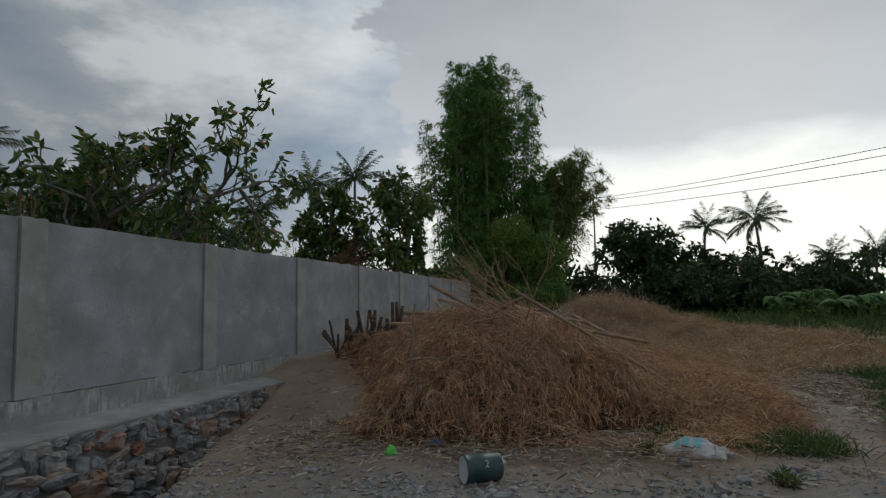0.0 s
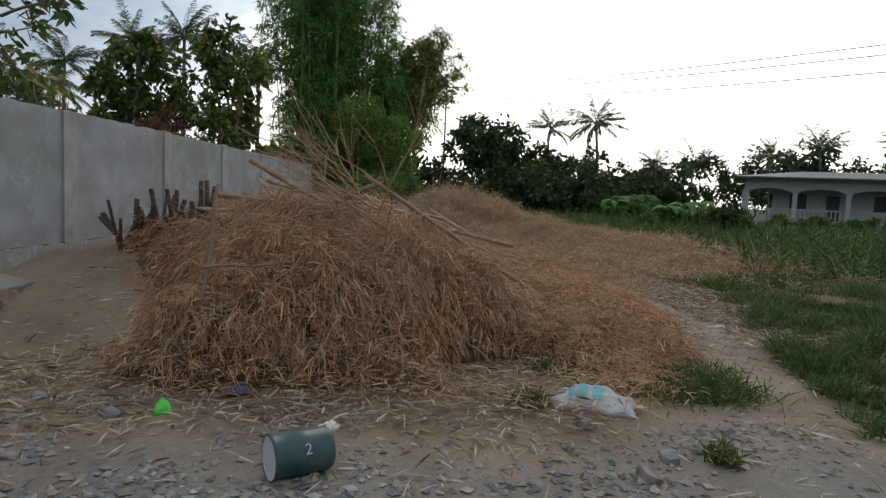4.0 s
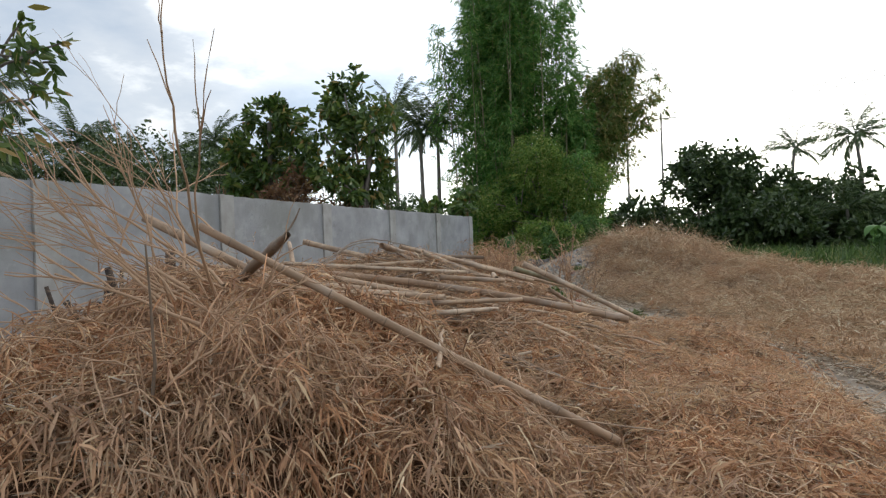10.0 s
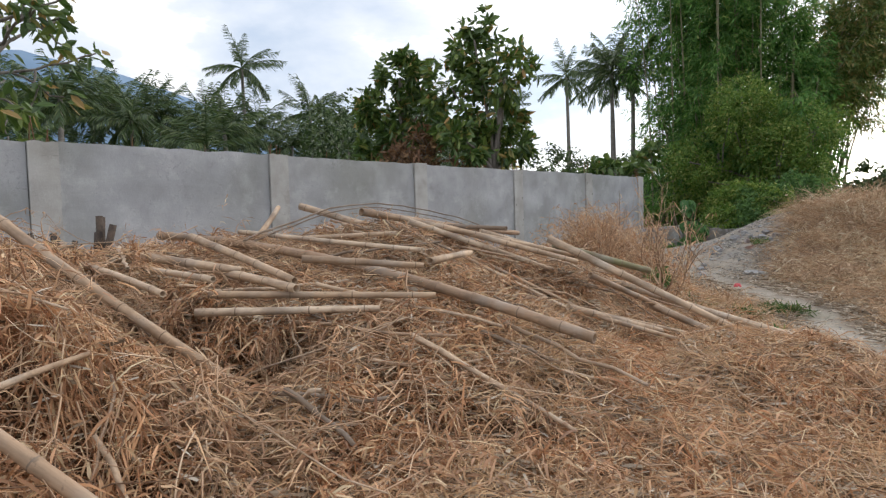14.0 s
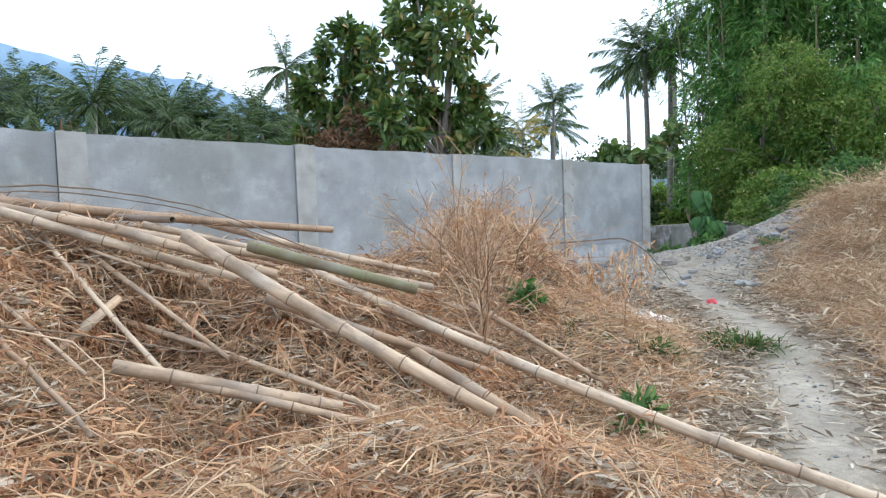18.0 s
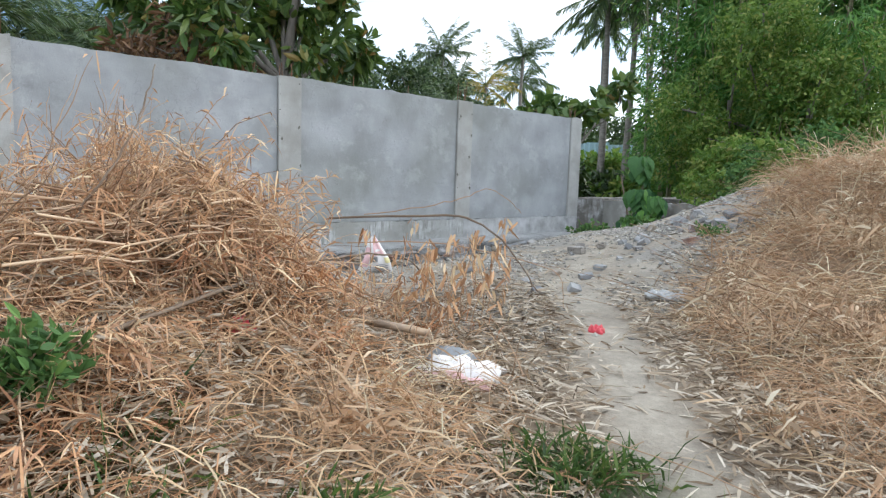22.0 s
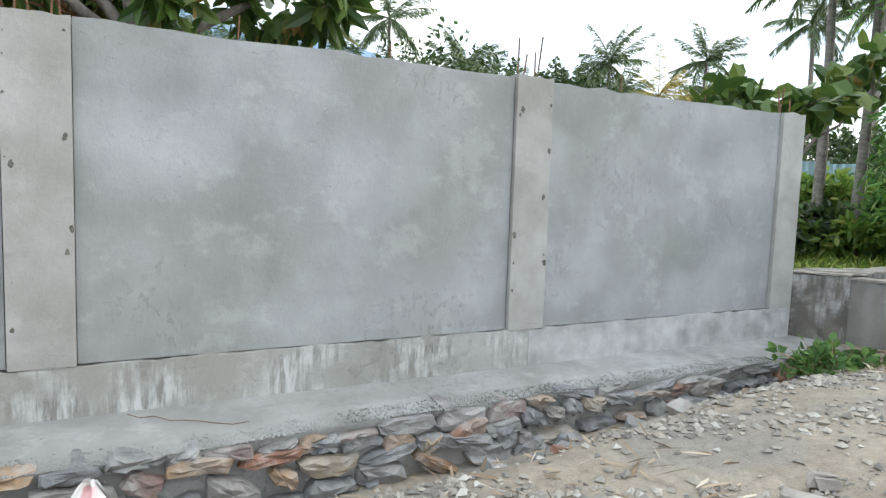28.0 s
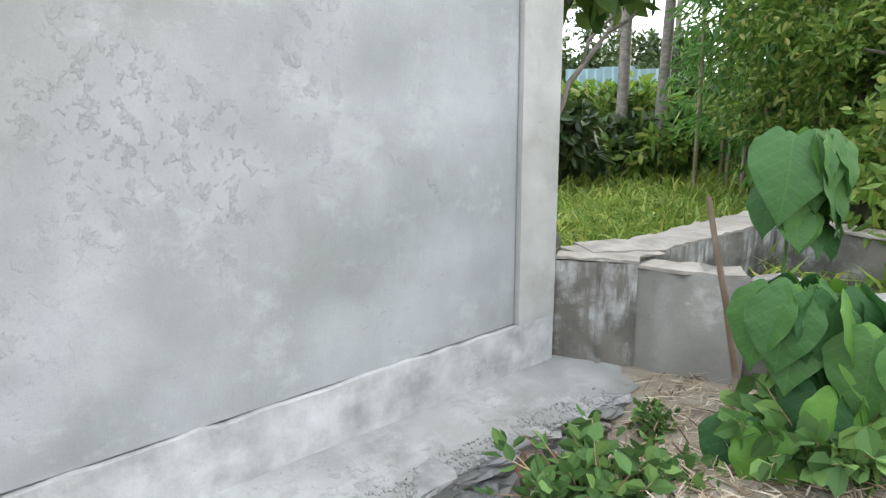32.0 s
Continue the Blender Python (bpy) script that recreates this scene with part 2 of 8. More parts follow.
def concrete(name, light, dark, stain, scale=1.3, warm=None, drips=False):
    """Trowelled cement plaster: broad damp patches, trowel clouds, pits and hairline scratches."""
    m, t, b = links_mat(name, 0.88)
    p = world_pos(t)
    c = ramp(t, noise_of(t, scale, 4.0, 0.5, p), [(0.32, dark), (0.66, light)])
    blot = ramp(t, noise_of(t, 0.62, 4.0, 0.55, p), [(0.42, (0, 0, 0)), (0.66, (1, 1, 1))])
    c = mixed(t, blot, c, mixed(t, 0.6, c, stain))
    pale = ramp(t, noise_of(t, 1.35, 2.5, 0.45, p, (1.0, 1.0, 1.25)), [(0.50, (0, 0, 0)), (0.72, (1, 1, 1))])
    c = mixed(t, pale, c, mixed(t, 0.42, c, tuple(min(1, v * 1.30) for v in light)))
    sweep = ramp(t, noise_of(t, 3.1, 6.0, 0.62, p, (1.0, 1.0, 0.7)), [(0.50, (0, 0, 0)), (0.68, (1, 1, 1))])
    c = mixed(t, sweep, c, mixed(t, 0.14, c, (0.60, 0.61, 0.62)))
    trowel = ramp(t, noise_of(t, 7.0, 4.0, 0.6, p, (1.0, 0.35, 1.0)), [(0.58, (0, 0, 0)), (0.72, (1, 1, 1))])
    c = mixed(t, trowel, c, mixed(t, 0.16, c, (0.20, 0.205, 0.20)))
    scuff = ramp(t, noise_of(t, 3.4, 8.0, 0.72, p, (1.0, 0.55, 1.0)), [(0.63, (0, 0, 0)), (0.70, (1, 1, 1))])
    c = mixed(t, scuff, c, mixed(t, 0.35, c, (0.14, 0.14, 0.14)))
    pits = ramp(t, noise_of(t, 38.0, 3.0, 0.5, p), [(0.70, (0, 0, 0)), (0.76, (1, 1, 1))])
    zone = ramp(t, noise_of(t, 1.7, 3.0, 0.5, p), [(0.50, (0, 0, 0)), (0.60, (1, 1, 1))])
    both = mixed(t, 1.0, pits, zone, "MULTIPLY")
    c = mixed(t, both, c, mixed(t, 0.6, c, (0.08, 0.08, 0.075)))
    # patches left rough by the trowel, and hairline cracks
    pocked = ramp(t, noise_of(t, 17.0, 6.0, 0.72, p), [(0.54, (0, 0, 0)), (0.60, (1, 1, 1))])
    where = ramp(t, noise_of(t, 0.85, 4.0, 0.6, p), [(0.53, (0, 0, 0)), (0.62, (1, 1, 1))])
    rough = mixed(t, 1.0, pocked, where, "MULTIPLY")
    c = mixed(t, rough, c, mixed(t, 0.16, c, (0.15, 0.15, 0.14)))
    vein = t.nodes.new("ShaderNodeTexVoronoi")
    vein.feature = "DISTANCE_TO_EDGE"
    vein.inputs["Scale"].default_value = 1.9
    bent = t.nodes.new("ShaderNodeMix")
    bent.data_type, bent.blend_type = "RGBA", "LINEAR_LIGHT"
    bent.inputs["Factor"].default_value = 0.22
    t.links.new(p, bent.inputs["A"])
    swirl = node(t, "ShaderNodeTexNoise", Scale=4.0, Detail=6.0, Roughness=0.7)
    t.links.new(p, swirl.inputs["Vector"])
    t.links.new(swirl.outputs["Color"], bent.inputs["B"])
    t.links.new(bent.outputs["Result"], vein.inputs["Vector"])
    thin = ramp(t, vein.outputs["Distance"], [(0.0, (1, 1, 1)), (0.012, (0, 0, 0))])
    broken = ramp(t, noise_of(t, 2.7, 4.0, 0.6, p), [(0.55, (0, 0, 0)), (0.66, (1, 1, 1))])
    c = mixed(t, mixed(t, 1.0, thin, broken, "MULTIPLY"), c, mixed(t, 0.45, c, (0.10, 0.10, 0.095)))
    # thin crisp skims of paler cement, brushed strokes, fine speckle
    skim = ramp(t, noise_of(t, 2.3, 9.0, 0.70, p, (1.0, 0.8, 1.0)), [(0.545, (0, 0, 0)), (0.625, (1, 1, 1))])
    c = mixed(t, skim, c, mixed(t, 0.17, c, (0.66, 0.67, 0.67)))
    stroke = ramp(t, noise_of(t, 8.0, 6.0, 0.7, p, (1.0, 0.3, 1.0)), [(0.40, (0, 0, 0)), (0.66, (1, 1, 1))])
    c = mixed(t, stroke, mixed(t, 0.05, c, (0.12, 0.12, 0.12)), c)
    nick = ramp(t, noise_of(t, 9.0, 6.0, 0.75, p, (1.0, 0.30, 1.5)), [(0.665, (0, 0, 0)), (0.70, (1, 1, 1))])
    c = mixed(t, nick, c, mixed(t, 0.42, c, (0.09, 0.09, 0.085)))
    speck = ramp(t, noise_of(t, 95.0, 3.0, 0.7, p), [(0.34, (0, 0, 0)), (0.50, (1, 1, 1))])
    c = mixed(t, speck, mixed(t, 0.09, c, (0.10, 0.10, 0.10)), c)
    if warm:
        c = mixed(t, 0.30, c, warm)
    if drips:
        run = ramp(t, noise_of(t, 11.0, 8.0, 0.68, p, (1.0, 1.7, 0.26)), [(0.44, (0, 0, 0)), (0.58, (1, 1, 1))])
        patchy = ramp(t, noise_of(t, 2.4, 5.0, 0.6, p, (1.0, 1.0, 1.4)), [(0.46, (0, 0, 0)), (0.62, (0.8, 0.8, 0.8))])
        c = mixed(t, patchy, c, mixed(t, run, mixed(t, 0.62, c, (0.68, 0.69, 0.70)), mixed(t, 0.66, c, (0.15, 0.145, 0.13))))
    t.links.new(c, b.inputs["Base Color"])
    grain = noise_of(t, 26.0, 9.0, 0.7, p)
    relief(t, b, mixed(t, mixed(t, 0.5, where, (0, 0, 0)), mixed(t, 0.35, grain, noise_of(t, 5.0, 4.0, 0.5, p)), pocked), 0.6, 0.014)
    return m


def ground_material():
    """Dry earth: tan soil, pale trodden path, grey crushed stone, dull green where grass grows."""
    m, t, b = links_mat("dry_earth", 0.95)
    p = world_pos(t)
    big, fine = noise_of(t, 0.8, 8.0, 0.62, p), noise_of(t, 22.0, 6.0, 0.65, p)
    c = ramp(t, big, [(0.30, (0.205, 0.152, 0.102)), (0.52, (0.305, 0.235, 0.165)), (0.72, (0.40, 0.325, 0.24))])
    c = mixed(t, attr(t, "trodden"), c, ramp(t, noise_of(t, 2.5, 9.0, 0.68, p), [(0.3, (0.27, 0.232, 0.185)), (0.5, (0.37, 0.325, 0.262)), (0.7, (0.48, 0.425, 0.345))]))
    c = mixed(t, attr(t, "crushed"), c, ramp(t, noise_of(t, 1.7, 8.0, 0.65, p), [(0.3, (0.19, 0.19, 0.183)), (0.7, (0.33, 0.325, 0.308))]))
    c = mixed(t, attr(t, "strawy"), c, ramp(t, noise_of(t, 14.0, 5.0, 0.65, p), [(0.32, (0.14, 0.085, 0.048)), (0.68, (0.40, 0.27, 0.165))]))
    c = mixed(t, attr(t, "grassy"), c, ramp(t, noise_of(t, 3.0, 6.0, 0.6, p), [(0.3, (0.035, 0.055, 0.018)), (0.7, (0.11, 0.115, 0.045))]))
    c = mixed(t, ramp(t, fine, [(0.40, (0, 0, 0)), (0.75, (1, 1, 1))]), mixed(t, 0.28, c, (0.03, 0.025, 0.02)), c)
    t.links.new(c, b.inputs["Base Color"])
    relief(t, b, mixed(t, 0.5, fine, noise_of(t, 70.0, 4.0, 0.6, p)), 0.7, 0.03)
    return m


EARTH = ground_material()
PLASTER = concrete("cement_plaster", (0.375, 0.385, 0.40), (0.255, 0.265, 0.27), (0.225, 0.232, 0.205), 1.7)
PILASTER = concrete("bare_concrete_column", (0.46, 0.458, 0.447), (0.30, 0.293, 0.268), (0.225, 0.215, 0.18), 4.2, (0.34, 0.336, 0.318))
PLINTH = concrete("streaked_plinth", (0.36, 0.36, 0.35), (0.27, 0.27, 0.25), (0.27, 0.262, 0.225), 2.0, None, True)
LIMEWASH = concrete("limewashed_plinth", (0.54, 0.54, 0.55), (0.30, 0.30, 0.295), (0.30, 0.295, 0.275), 7.5)
LEDGE = concrete("rough_footing_top", (0.34, 0.34, 0.335), (0.23, 0.23, 0.225), (0.22, 0.215, 0.20), 3.2)
PIER = concrete("stained_pier_concrete", (0.22, 0.215, 0.195), (0.15, 0.145, 0.13), (0.11, 0.108, 0.095), 3.0)
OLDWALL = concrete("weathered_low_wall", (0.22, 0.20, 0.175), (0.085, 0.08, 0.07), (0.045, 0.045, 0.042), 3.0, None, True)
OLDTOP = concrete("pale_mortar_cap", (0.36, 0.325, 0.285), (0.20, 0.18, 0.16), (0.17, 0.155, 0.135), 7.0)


def stone_material():
    m, t, b = links_mat("split_stone", 0.9)
    p = world_pos(t)
    tone = ramp(t, t.nodes.new("ShaderNodeObjectInfo").outputs["Random"], [(0.0, (0.16, 0.17, 0.185)), (0.35, (0.27, 0.275, 0.285)), (0.56, (0.32, 0.315, 0.31)), (0.66, (0.42, 0.27, 0.15)), (0.76, (0.30, 0.135, 0.085)), (0.86, (0.24, 0.245, 0.26)), (1.0, (0.40, 0.315, 0.21))])
    c = mixed(t, ramp(t, noise_of(t, 9.0, 8.0, 0.65, p), [(0.35, (0, 0, 0)), (0.65, (1, 1, 1))]), mixed(t, 0.55, tone, (0.12, 0.11, 0.10)), tone)
    c = mixed(t, ramp(t, noise_of(t, 6.0, 5.0, 0.6, p), [(0.44, (0, 0, 0)), (0.66, (1, 1, 1))]), c, mixed(t, 0.62, c, (0.44, 0.435, 0.42)))
    t.links.new(c, b.inputs["Base Color"])
    relief(t, b, noise_of(t, 30.0, 8.0, 0.7, p), 0.8, 0.02)
    return m


STONE = stone_material()
GRAVEL = leafy("stone_chips", [(0.0, (0.166, 0.176, 0.184)), (0.4, (0.311, 0.320, 0.322)), (0.7, (0.415, 0.384, 0.334)), (0.9, (0.311, 0.234, 0.167)), (1.0, (0.540, 0.533, 0.512))], 0.9, 0)
PALE_CHIPS = leafy("dusty_stone_chips", [(0.0, (0.20, 0.19, 0.175)), (0.4, (0.33, 0.305, 0.27)), (0.75, (0.42, 0.385, 0.33)), (1.0, (0.54, 0.52, 0.48))], 0.95, 0)
STRAW = leafy("dry_straw", [(0.0, (0.227, 0.102, 0.053)), (0.3, (0.459, 0.207, 0.095)), (0.6, (0.660, 0.332, 0.160)), (0.85, (0.814, 0.474, 0.249)), (1.0, (0.843, 0.717, 0.466))], 0.8, 0.2, (0.52, 0.39, 0.27))
LITTER = leafy("fallen_bamboo_leaves", [(0.0, (0.100, 0.064, 0.039)), (0.3, (0.290, 0.206, 0.130)), (0.65, (0.500, 0.402, 0.292)), (1.0, (0.740, 0.659, 0.540))], 0.85, 0.15)
TWIG = leafy("dead_twigs", [(0.0, (0.190, 0.107, 0.059)), (0.4, (0.386, 0.237, 0.138)), (0.75, (0.560, 0.372, 0.233)), (1.0, (0.739, 0.551, 0.380))], 0.8, 0)
GRASS = leafy("green_grass", [(0.0, (0.030, 0.066, 0.012)), (0.5, (0.064, 0.129, 0.022)), (0.85, (0.112, 0.188, 0.037)), (1.0, (0.224, 0.223, 0.074))], 0.6, 0.3)
BAMBOO_LEAF = leafy("bamboo_leaves", [(0.0, (0.054, 0.152, 0.026)), (0.45, (0.109, 0.274, 0.049)), (0.85, (0.194, 0.381, 0.075)), (1.0, (0.390, 0.456, 0.132))], 0.5, 0.42)
TREE_LEAF = leafy("dark_tree_leaves", [(0.0, (0.022, 0.048, 0.014)), (0.5, (0.045, 0.088, 0.022)), (1.0, (0.095, 0.14, 0.036))], 0.45, 0.25)
MANGO_LEAF = leafy("broad_tree_leaves", [(0.0, (0.041, 0.087, 0.019)), (0.5, (0.094, 0.174, 0.034)), (0.9, (0.189, 0.261, 0.052)), (1.0, (0.464, 0.275, 0.091))], 0.4, 0.3)
BROWN_LEAF = leafy("withered_leaves", [(0.0, (0.10, 0.05, 0.025)), (0.6, (0.24, 0.12, 0.055)), (1.0, (0.36, 0.22, 0.10))], 0.7, 0.2)
PALM_LEAF = leafy("palm_fronds", [(0.0, (0.036, 0.073, 0.024)), (0.6, (0.072, 0.131, 0.036)), (1.0, (0.168, 0.213, 0.066))], 0.45, 0.25)
PALM_YELLOW = leafy("yellowing_palm_fronds", [(0.0, (0.14, 0.16, 0.03)), (0.6, (0.38, 0.33, 0.05)), (1.0, (0.55, 0.33, 0.06))], 0.5, 0.3)
LUSH = leafy("bright_shrub_leaves", [(0.0, (0.085, 0.175, 0.024)), (0.5, (0.17, 0.29, 0.045)), (0.85, (0.28, 0.385, 0.075)), (1.0, (0.45, 0.44, 0.13))], 0.5, 0.45)
WEED = leafy("weed_leaves", [(0.0, (0.05, 0.12, 0.03)), (0.6, (0.11, 0.23, 0.06)), (1.0, (0.20, 0.34, 0.085))], 0.75, 0.3)
BARK = speckled("grey_bark", [(0.3, (0.10, 0.085, 0.07)), (0.7, (0.26, 0.23, 0.20))], 9.0, 0.9, 40.0, 0.7, 0.02, None, 0.0, (1, 1, 0.25))
PALM_BARK = speckled("palm_trunk_bark", [(0.3, (0.13, 0.115, 0.10)), (0.7, (0.30, 0.27, 0.24))], 6.0, 0.9, 25.0, 0.7, 0.02, None, 0.0, (1, 1, 3.0))
REBAR = speckled("rusty_steel_rod", [(0.3, (0.10, 0.05, 0.03)), (0.7, (0.26, 0.14, 0.08))], 30.0, 0.7, 200.0, 0.3, 0.003, None, 0.6)
CHARRED = speckled("blackened_bamboo", [(0.3, (0.025, 0.02, 0.018)), (0.7, (0.12, 0.085, 0.06))], 14.0, 0.9, 50.0, 0.6, 0.01)


def culm_material(name, tones):
    """Cut bamboo: long faint streaks, grey weathering, each pole its own tone."""
    m, t, b = links_mat(name, 0.72)
    local = t.nodes.new("ShaderNodeTexCoord").outputs["Object"]
    base = ramp(t, t.nodes.new("ShaderNodeObjectInfo").outputs["Random"], tones)
    streak = ramp(t, noise_of(t, 42.0, 6.0, 0.65, local, (0.08, 1, 1)), [(0.35, (0, 0, 0)), (0.66, (1, 1, 1))])
    c = mixed(t, streak, mixed(t, 0.5, base, (0.16, 0.105, 0.062)), base)
    c = mixed(t, ramp(t, noise_of(t, 3.0, 4.0, 0.55, local), [(0.5, (0, 0, 0)), (0.7, (1, 1, 1))]), c, mixed(t, 0.5, c, (0.36, 0.34, 0.30)))
    soot = ramp(t, noise_of(t, 7.0, 6.0, 0.62, local, (0.5, 1, 1)), [(0.46, (0, 0, 0)), (0.66, (1, 1, 1))])
    c = mixed(t, soot, c, mixed(t, 0.6, c, (0.13, 0.085, 0.055)))
    scab = ramp(t, noise_of(t, 26.0, 4.0, 0.6, local), [(0.62, (0, 0, 0)), (0.70, (1, 1, 1))])
    c = mixed(t, scab, c, mixed(t, 0.5, c, (0.10, 0.075, 0.055)))
    t.links.new(c, b.inputs["Base Color"])
    relief(t, b, noise_of(t, 60.0, 5.0, 0.6, local), 0.25, 0.005)
    return m


CULM = culm_material("dry_bamboo_culm", [(0.0, (0.34, 0.22, 0.135)), (0.3, (0.50, 0.35, 0.225)), (0.7, (0.62, 0.46, 0.315)), (1.0, (0.70, 0.55, 0.40))])
CULM_GREEN = culm_material("half_green_bamboo_culm", [(0.0, (0.20, 0.21, 0.10)), (1.0, (0.28, 0.27, 0.15))])
DEADWOOD = culm_material("weathered_dead_wood", [(0.0, (0.16, 0.115, 0.08)), (1.0, (0.24, 0.18, 0.13))])
NODE_DARK = plain("bamboo_node_ring", (0.17, 0.115, 0.072), 0.8, 0, 0.3)
WHITE_SACK = plain("woven_white_sack", (0.52, 0.53, 0.53), 0.6, 0, 0.35, 9.0)
CLEAR_BAG = plain("clouded_plastic_film", (0.34, 0.34, 0.33), 0.35, 0, 0.45, 14.0)
CYAN_PRINT = plain("pale_turquoise_print", (0.20, 0.50, 0.53), 0.6, 0, 0.2)
PINK_PAPER = plain("pink_printed_paper", (0.70, 0.45, 0.45), 0.75, 0, 0.25, 8.0)
PAPER = plain("white_paper_sack", (0.76, 0.73, 0.71), 0.8, 0, 0.3, 8.0)
YELLOW_PRINT = plain("faded_yellow_print", (0.74, 0.66, 0.34), 0.8)
GREY_PRINT = plain("grey_print", (0.24, 0.25, 0.26), 0.8)
DRUM_GREEN = plain("dark_green_pail_paint", (0.018, 0.062, 0.062), 0.45, 0, 0.2, 6.0)
DRUM_INSIDE = plain("pale_pail_inside", (0.55, 0.58, 0.62), 0.7, 0, 0.35, 8.0)
LIME = plain("bright_green_plastic", (0.10, 0.62, 0.06), 0.35, 0, 0.1)
BLUE = plain("faded_blue_rubber", (0.075, 0.085, 0.14), 0.6, 0, 0.3)
RED = plain("red_plastic_wrapper", (0.62, 0.06, 0.08), 0.35, 0, 0.15)
POLE_GREY = plain("grey_utility_pole", (0.24, 0.23, 0.22), 0.8, 0, 0.3, 3.0)
CABLE = plain("black_cable", (0.03, 0.03, 0.03), 0.6)
HOUSE_WALL = plain("whitewashed_house_wall", (0.40, 0.40, 0.42), 0.85, 0, 0.35, 1.5)
HOUSE_DARK = plain("dark_house_opening", (0.02, 0.02, 0.022), 0.5)
ROOF_TIN = plain("grey_tin_roof", (0.07, 0.07, 0.072), 0.5, 0.2, 0.4, 2.0)
TIN_BLUE = plain("pale_blue_tin_sheet", (0.40, 0.52, 0.58), 0.5, 0.1, 0.3, 3.0)


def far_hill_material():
    m, t, b = links_mat("haze_tinted_hill", 1.0)
    # the distance haze is put into the base colour as pale blue
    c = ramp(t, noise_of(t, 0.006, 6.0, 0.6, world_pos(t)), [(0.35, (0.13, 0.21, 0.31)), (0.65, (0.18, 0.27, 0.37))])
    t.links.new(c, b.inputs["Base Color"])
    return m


HILL = far_hill_material()


# ---- mesh helpers ----
def np_mesh(name, verts, faces, mat, smooth=False):
    """A mesh from arrays: verts n x 3, faces m x 3 or m x 4 (or a list of such arrays)."""
    verts = np.asarray(verts, np.float32)
    groups = [np.asarray(f, np.int32) for f in (faces if isinstance(faces, list) else [faces]) if len(f)]
    me = bpy.data.meshes.new(name)
    me.vertices.add(len(verts))
    me.vertices.foreach_set("co", verts.ravel())
    loops = np.concatenate([g.ravel() for g in groups])
    sizes = np.concatenate([np.full(len(g), g.shape[1], np.int32) for g in groups])
    me.loops.add(len(loops))
    me.loops.foreach_set("vertex_index", loops)
    me.polygons.add(len(sizes))
    me.polygons.foreach_set("loop_start", np.concatenate([[0], np.cumsum(sizes)[:-1]]).astype(np.int32))
    me.polygons.foreach_set("loop_total", sizes)
    me.polygons.foreach_set("use_smooth", np.full(len(sizes), bool(smooth)))
    me.update(calc_edges=True)
    if mat:
        me.materials.append(mat)
    return me


def part(name, bm, material, parent=None, label="", smooth=False):
    """Link a bmesh, or a finished mesh, as one mesh object under a thing or a part."""
    if isinstance(bm, bpy.types.Mesh):
        me = bm
    else:
        me = bpy.data.meshes.new(name)
        bm.to_mesh(me)
        bm.free()
        if smooth:
            for f in me.polygons:
                f.use_smooth = True
        me.materials.append(material)
    ob = new(name, me)
    if parent:
        ob.parent = parent
    if label:
        ob["label"] = label
    return ob


def thing(name, place, label, category, group="", turn=0.0, kind=""):
    ob = new(name)
    ob.matrix_basis = pose(*place, 0, 0, turn)
    return tagged(ob, label, category, group, kind)


def box(x0, x1, y0, y1, z0, z1, bevel=0.0):
    bm = bmesh.new()
    bmesh.ops.create_cube(bm, size=1.0, matrix=Matrix.LocRotScale(((x0 + x1) / 2, (y0 + y1) / 2, (z0 + z1) / 2), None, (x1 - x0, y1 - y0, z1 - z0)))
    if bevel:
        bmesh.ops.bevel(bm, geom=bm.edges[:], offset=bevel, segments=2, affect="EDGES")
    return bm


def tubes(paths, sides=5):
    """Arrays of verts and quads for tapered tubes; each path is (points k x 3, radii k)."""
    V, F, base = [], [], 0
    ang = np.linspace(0, 2 * np.pi, sides, endpoint=False)
    for pts, rad in paths:
        pts, rad = np.asarray(pts, float), np.asarray(rad, float)
        d = np.gradient(pts, axis=0)
        d /= np.linalg.norm(d, axis=1, keepdims=True) + 1e-9
        up = np.where(np.abs(d[:, 2:3]) > 0.9, [[1.0, 0, 0]], [[0, 0, 1.0]])
        s = np.cross(d, up)
        s /= np.linalg.norm(s, axis=1, keepdims=True) + 1e-9
        n = np.cross(s, d)
        ring = pts[:, None] + rad[:, None, None] * (np.cos(ang)[None, :, None] * s[:, None] + np.sin(ang)[None, :, None] * n[:, None])
        V.append(ring.reshape(-1, 3))
        k = len(pts)
        i, j = np.meshgrid(np.arange(k - 1), np.arange(sides), indexing="ij")
        a, b = i * sides + j, i * sides + (j + 1) % sides
        F.append(np.stack([a, b, b + sides, a + sides], -1).reshape(-1, 4) + base)
        base += k * sides
    return np.concatenate(V), np.concatenate(F)


def unit(v):
    return v / (np.linalg.norm(v, axis=-1, keepdims=True) + 1e-9)


def blades(base, aim, length, width, droop, rng, twist=1.0):
    """Arrays for thin bent blades: two quads each, from base along aim, sagging by droop."""
    n = len(base)
    length, width, droop = (np.broadcast_to(np.asarray(v, float), (n,))[:, None] for v in (length, width, droop))
    side = unit(np.cross(aim, rng.normal(size=(n, 3)) * twist + [[0, 0, 1.0 - twist]]))
    mid = base + aim * length * 0.5 - [[0, 0, 1]] * droop * length * 0.18
    tip = base + aim * length * 0.97 - [[0, 0, 1]] * droop * length * 0.7
    w = width * 0.5
    V = np.stack([base - side * w * 0.6, base + side * w * 0.6, mid + side * w, mid - side * w, tip + side * w * 0.12, tip - side * w * 0.12], 1).reshape(-1, 3)
    k = np.arange(n)[:, None] * 6
    F = np.concatenate([k + [[0, 1, 2, 3]], k + [[3, 2, 4, 5]]])
    return V, F


